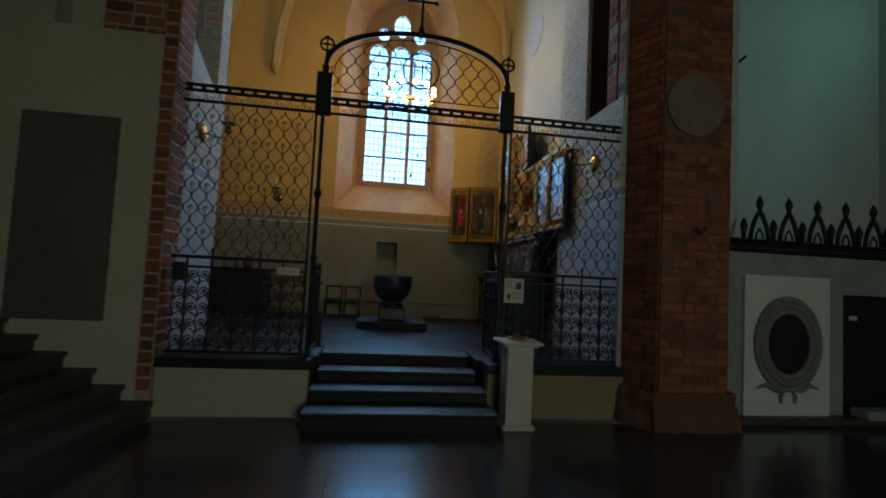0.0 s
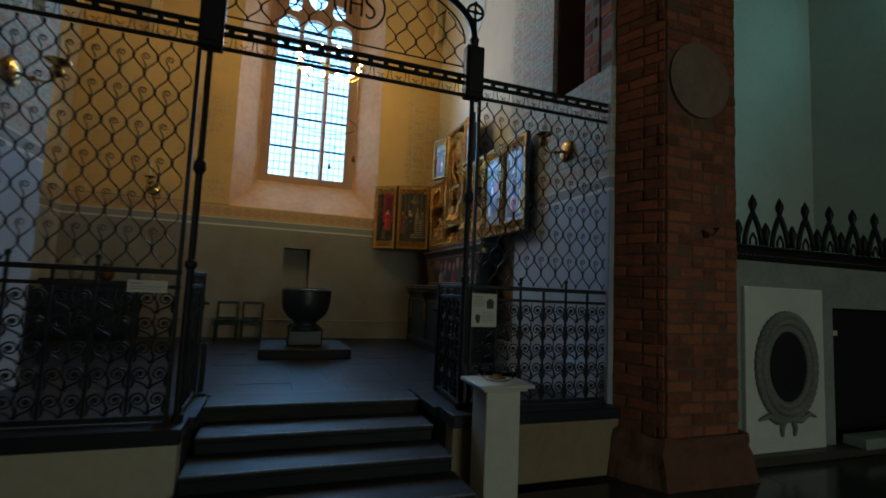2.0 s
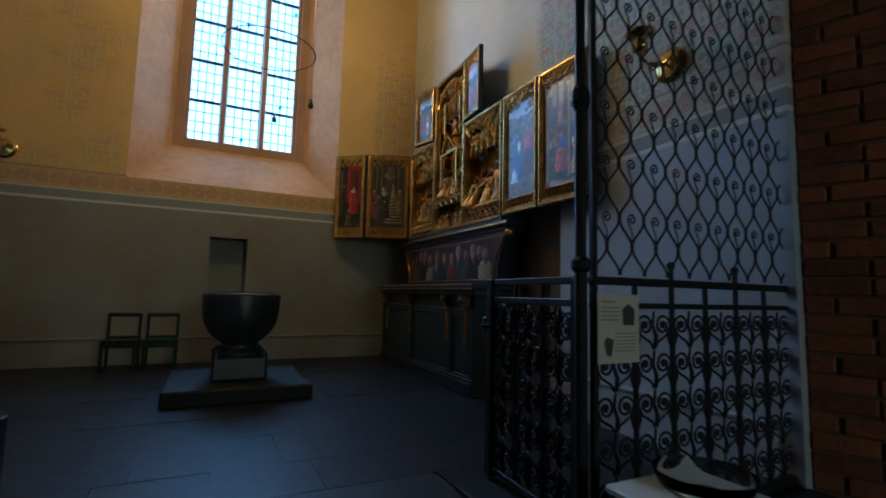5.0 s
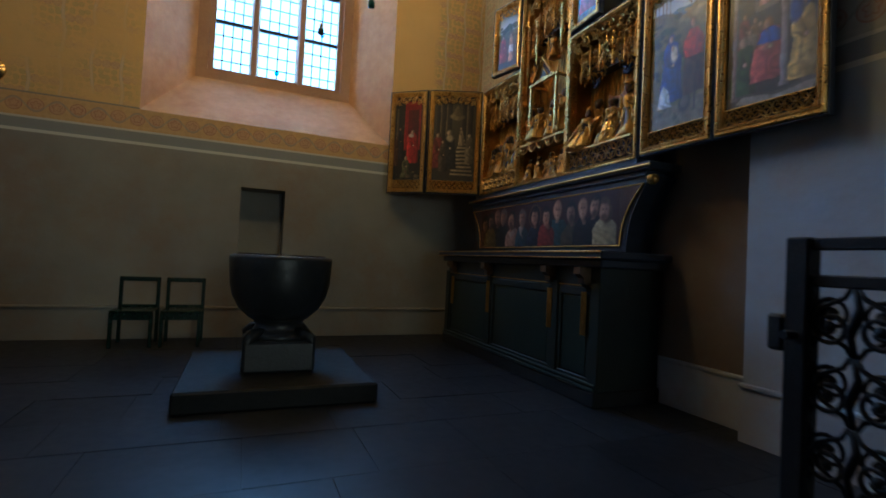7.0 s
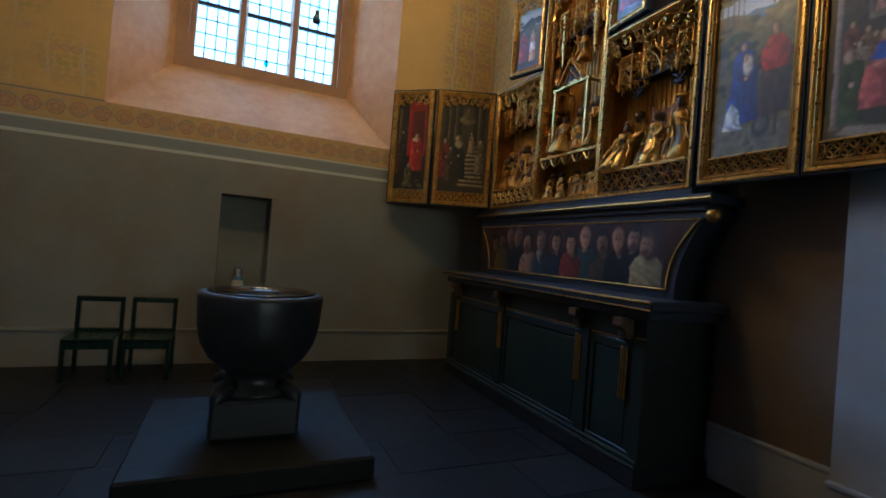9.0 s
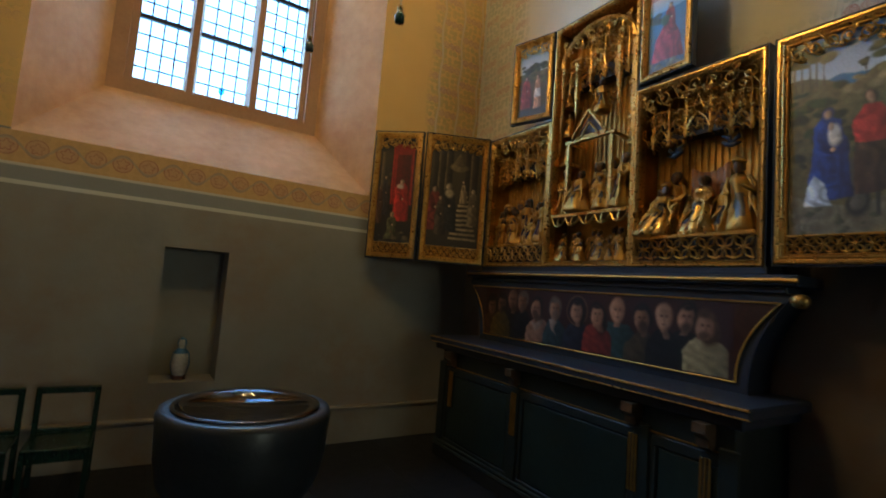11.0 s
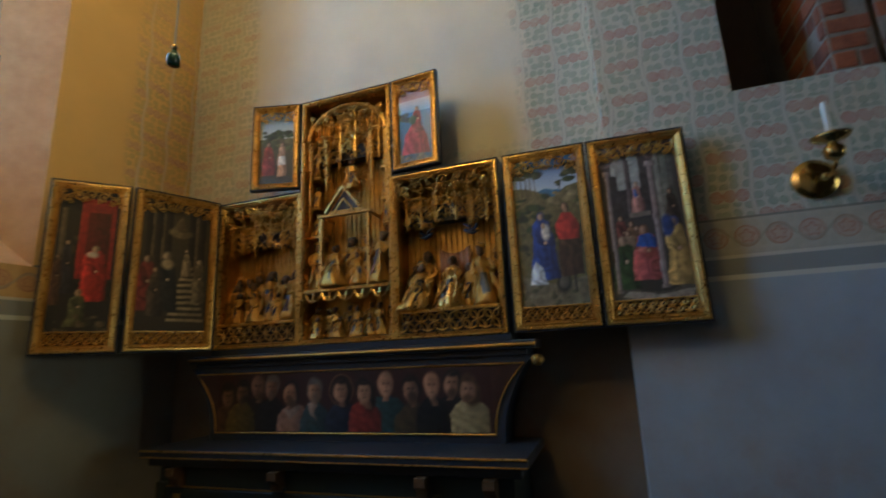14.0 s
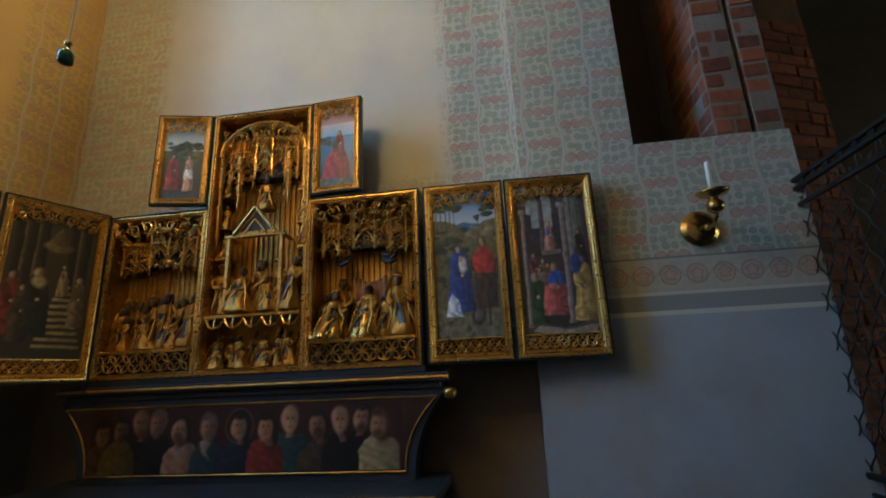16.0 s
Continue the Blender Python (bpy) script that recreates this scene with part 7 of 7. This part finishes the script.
part("top_band", slab(4.03, 9.0, 5.15, 5.31, 2.18, 2.215, 0.008), IRON, cresting)
bm = bmesh.new()
for k in range(60):
    x = 4.3 + 0.062 * k
    box(bm, x, x + 0.03, 5.157, 5.16, 2.10, 2.112)
lettering = part("band_lettering", bm, mat("worn_gilt_letters", (0.20, 0.18, 0.12), (0.1, 0.09, 0.06), 0.5), cresting, "worn illegible gilt lettering")
tagged(lettering, kind="stuff")
bm = bmesh.new()
for s in (-1, 1):
    tube(bm, [(s * 0.13, 0, 0), (s * 0.115, 0, 0.10), (s * 0.085, 0, 0.20), (s * 0.03, 0, 0.32), (0, 0, 0.36)], 0.026, 6)
    tube(bm, [(s * 0.05, 0, 0), (s * 0.045, 0, 0.07), (0, 0, 0.14)], 0.012, 5)
lathe(bm, [(0.02, 0.34), (0.028, 0.40), (0.045, 0.45), (0.035, 0.50), (0.012, 0.545), (0.002, 0.57)], 0, 0, 8)
SPIKE = mesh_of("pointed_arch", bm, IRON, smooth=True)
bm = lathe(bmesh.new(), [(0.022, 0.0), (0.028, 0.10), (0.045, 0.16), (0.03, 0.22), (0.005, 0.27)], 0, 0, 8)
BUD = mesh_of("bud", bm, IRON, smooth=True)
for k in range(10):
    at(part("pointed_arch", SPIKE, IRON, cresting, local=True), 4.75 - 6.5 + 0.417 * k, -0.02, 0.175)
    at(part("bud", BUD, IRON, cresting, local=True), 4.53 - 6.5 + 0.417 * k, -0.02, 0.175)
lamp = thing("wall_hook", pose(4.76, 5.7, 4.72), "small dark iron hook on the pale wall", "hook")
part("hook", ball(tube(bmesh.new(), [(4.755, 5.72, 4.70), (4.82, 5.66, 4.72), (4.88, 5.64, 4.78)], 0.02, 6), 4.80, 5.68, 4.71, 0.035, u=8, v=6), IRON, lamp)

# ---- bricks ----
STRETCH = mesh_of("brick", slab(0.0, 0.285, -0.016, 0.016, 0.0, 0.112, 0.008), BRICK)
HEADER = mesh_of("brick", slab(0.0, 0.136, -0.016, 0.016, 0.0, 0.112, 0.008), BRICK)
rng = random.Random(2)


def brick_face(owner, p, q, z0, z1, depth=0.010, skip=None, rough=1.0, ragged=0.0, course=0.130):
    """Courses of bricks on the upright face from plan point p to q, laid proud of the mortar; ragged shortens the last of each course."""
    L, ang = math.hypot(q[0] - p[0], q[1] - p[1]), math.degrees(math.atan2(q[1] - p[1], q[0] - p[0]))
    m = pose(p[0], p[1], 0, 0, 0, ang)
    k, z = 0, z0
    while z + 0.08 < z1:
        x, end = 0.0, L - ragged * rng.random()
        while x < end - 0.05:
            left = end - x
            full = 0.285 if (k + round(x / 0.15)) % 3 else 0.136
            w = min(full, left)
            if left - w < 0.06:
                w = left
            if not (skip and skip(x + w / 2, z)):
                me = STRETCH if w > 0.19 else HEADER
                ob = part("brick", me, BRICK, owner, local=True)
                ob.matrix_parent_inverse = tree(owner).inverted()
                ob.matrix_basis = m @ pose(x + 0.004 + rough * rng.uniform(0, 0.003), depth + rough * rng.uniform(-0.004, 0.004), z + rough * rng.uniform(-0.003, 0.003), 0, rough * rng.uniform(-0.9, 0.9), rough * rng.uniform(-0.8, 0.8)) @ Matrix.Diagonal(((w - rng.uniform(0.012, 0.020)) / (0.285 if w > 0.19 else 0.136), 1, rng.uniform(0.94, 1.02) * course / 0.130, 1))
            x += w
        z += course
        k += 1


brick_face(pier, (3.17, 4.845), (4.03, 4.845), 0.30, 5.7, 0.010, lambda x, z: math.hypot(x - 0.38, z + 0.04 - 3.66) < 0.34, 1.6, 0.0, 0.100)
brick_face(pier, (2.975, 5.30), (3.165, 4.855), 0.30, 4.9, 0.010, None, 1.6, 0.0, 0.100)
part("plaster_roundel", plate(bmesh.new(), oval(3.55, 3.66, 0.36, 0.36, 36), [], 4.815, 4.85), mat("faded_roundel", (0.27, 0.185, 0.14), (0.18, 0.11, 0.08), 0.9, scale=3, fine=20, bump=0.3), pier, "faded round painted plaster medallion")
brick_face(west_edge, (-2.27, 5.13), (-2.12, 5.13), 0.28, 5.2)
brick_face(west_edge, (-2.12, 5.13), (-2.12, 5.5), 0.60, 4.6)
brick_face(recess_edge, (-2.95, 5.30), (-2.27, 5.30), 3.92, 5.3)
bm = slab(2.945, 3.96, 5.53, 5.775, 3.905, 9.0)
box(bm, 2.945, 3.62, 5.31, 5.49, 3.905, 9.0)
box(bm, 3.12, 3.62, 5.49, 5.53, 3.905, 9.0)
jamb = structure("brick_jamb_east", bm, mat("grey_mortar", (0.30, 0.26, 0.22), (0.17, 0.13, 0.11), 0.95, fine=60, bump=0.5), "broken red brick jamb of the passage opening with a deep crack")
# passage walls take the dark colour too, for the shade inside
structure("passage_back", slab(3.93, 3.968, 5.775, 6.37, 3.905, 9.0), SHADE_BRICK, "back of the deep passage, its shade put into the colour")
structure("passage_side", slab(2.99, 3.93, 6.34, 6.368, 3.93, 9.0), SHADE_BRICK, "side of the deep passage, its shade put into the colour")
brick_face(jamb, (2.945, 5.775), (2.945, 5.515), 3.92, 5.9, 0.010, None, 2.0, 0.05)
brick_face(jamb, (2.945, 5.495), (2.945, 5.31), 3.97, 5.9, 0.010, None, 2.4)
brick_face(jamb, (3.60, 5.775), (2.945, 5.775), 3.92, 5.9, 0.010, None, 1.6)

# ---- flagstones ----
FLAG_MESH = mesh_of("flagstone", slab(0, 1, 0, 1, -0.011, 0.0), FLAG)
NAVE_MESH = mesh_of("flagstone", slab(0, 1, 0, 1, -0.011, 0.0), NAVE_FLAG)


def lay(owner, me, x0, x1, y0, y1, z, w, d, seed, gap=0.0035):
    r = random.Random(seed)
    y = y0
    while y < y1 - 0.05:
        h = min(d * r.uniform(0.8, 1.2), y1 - y)
        if y1 - y - h < d * 0.4:
            h = y1 - y
        x = x0 - w * r.random() * 0.6
        while x < x1:
            ww = w * r.uniform(0.75, 1.3)
            a, b = max(x, x0), min(x + ww, x1)
            if b - a > 0.06:
                ob = part("flagstone", me, FLAG, owner, local=True)
                ob.matrix_basis = pose(a + gap / 2, y + gap / 2, z + r.uniform(-0.0015, 0.0015)) @ Matrix.Diagonal((b - a - gap, h - gap, 1, 1))
            x += ww
        y += h


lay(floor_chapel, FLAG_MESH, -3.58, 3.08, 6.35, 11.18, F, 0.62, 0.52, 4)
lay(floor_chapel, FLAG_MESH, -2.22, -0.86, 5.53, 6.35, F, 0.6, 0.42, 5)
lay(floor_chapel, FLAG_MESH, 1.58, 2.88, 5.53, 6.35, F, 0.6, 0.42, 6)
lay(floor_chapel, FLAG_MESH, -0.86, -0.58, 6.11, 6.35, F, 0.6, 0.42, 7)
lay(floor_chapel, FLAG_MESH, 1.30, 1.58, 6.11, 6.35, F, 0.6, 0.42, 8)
lay(nave_floor, NAVE_MESH, -2.6, 7.2, 0.6, 5.04, 0.0, 0.55, 0.9, 9)
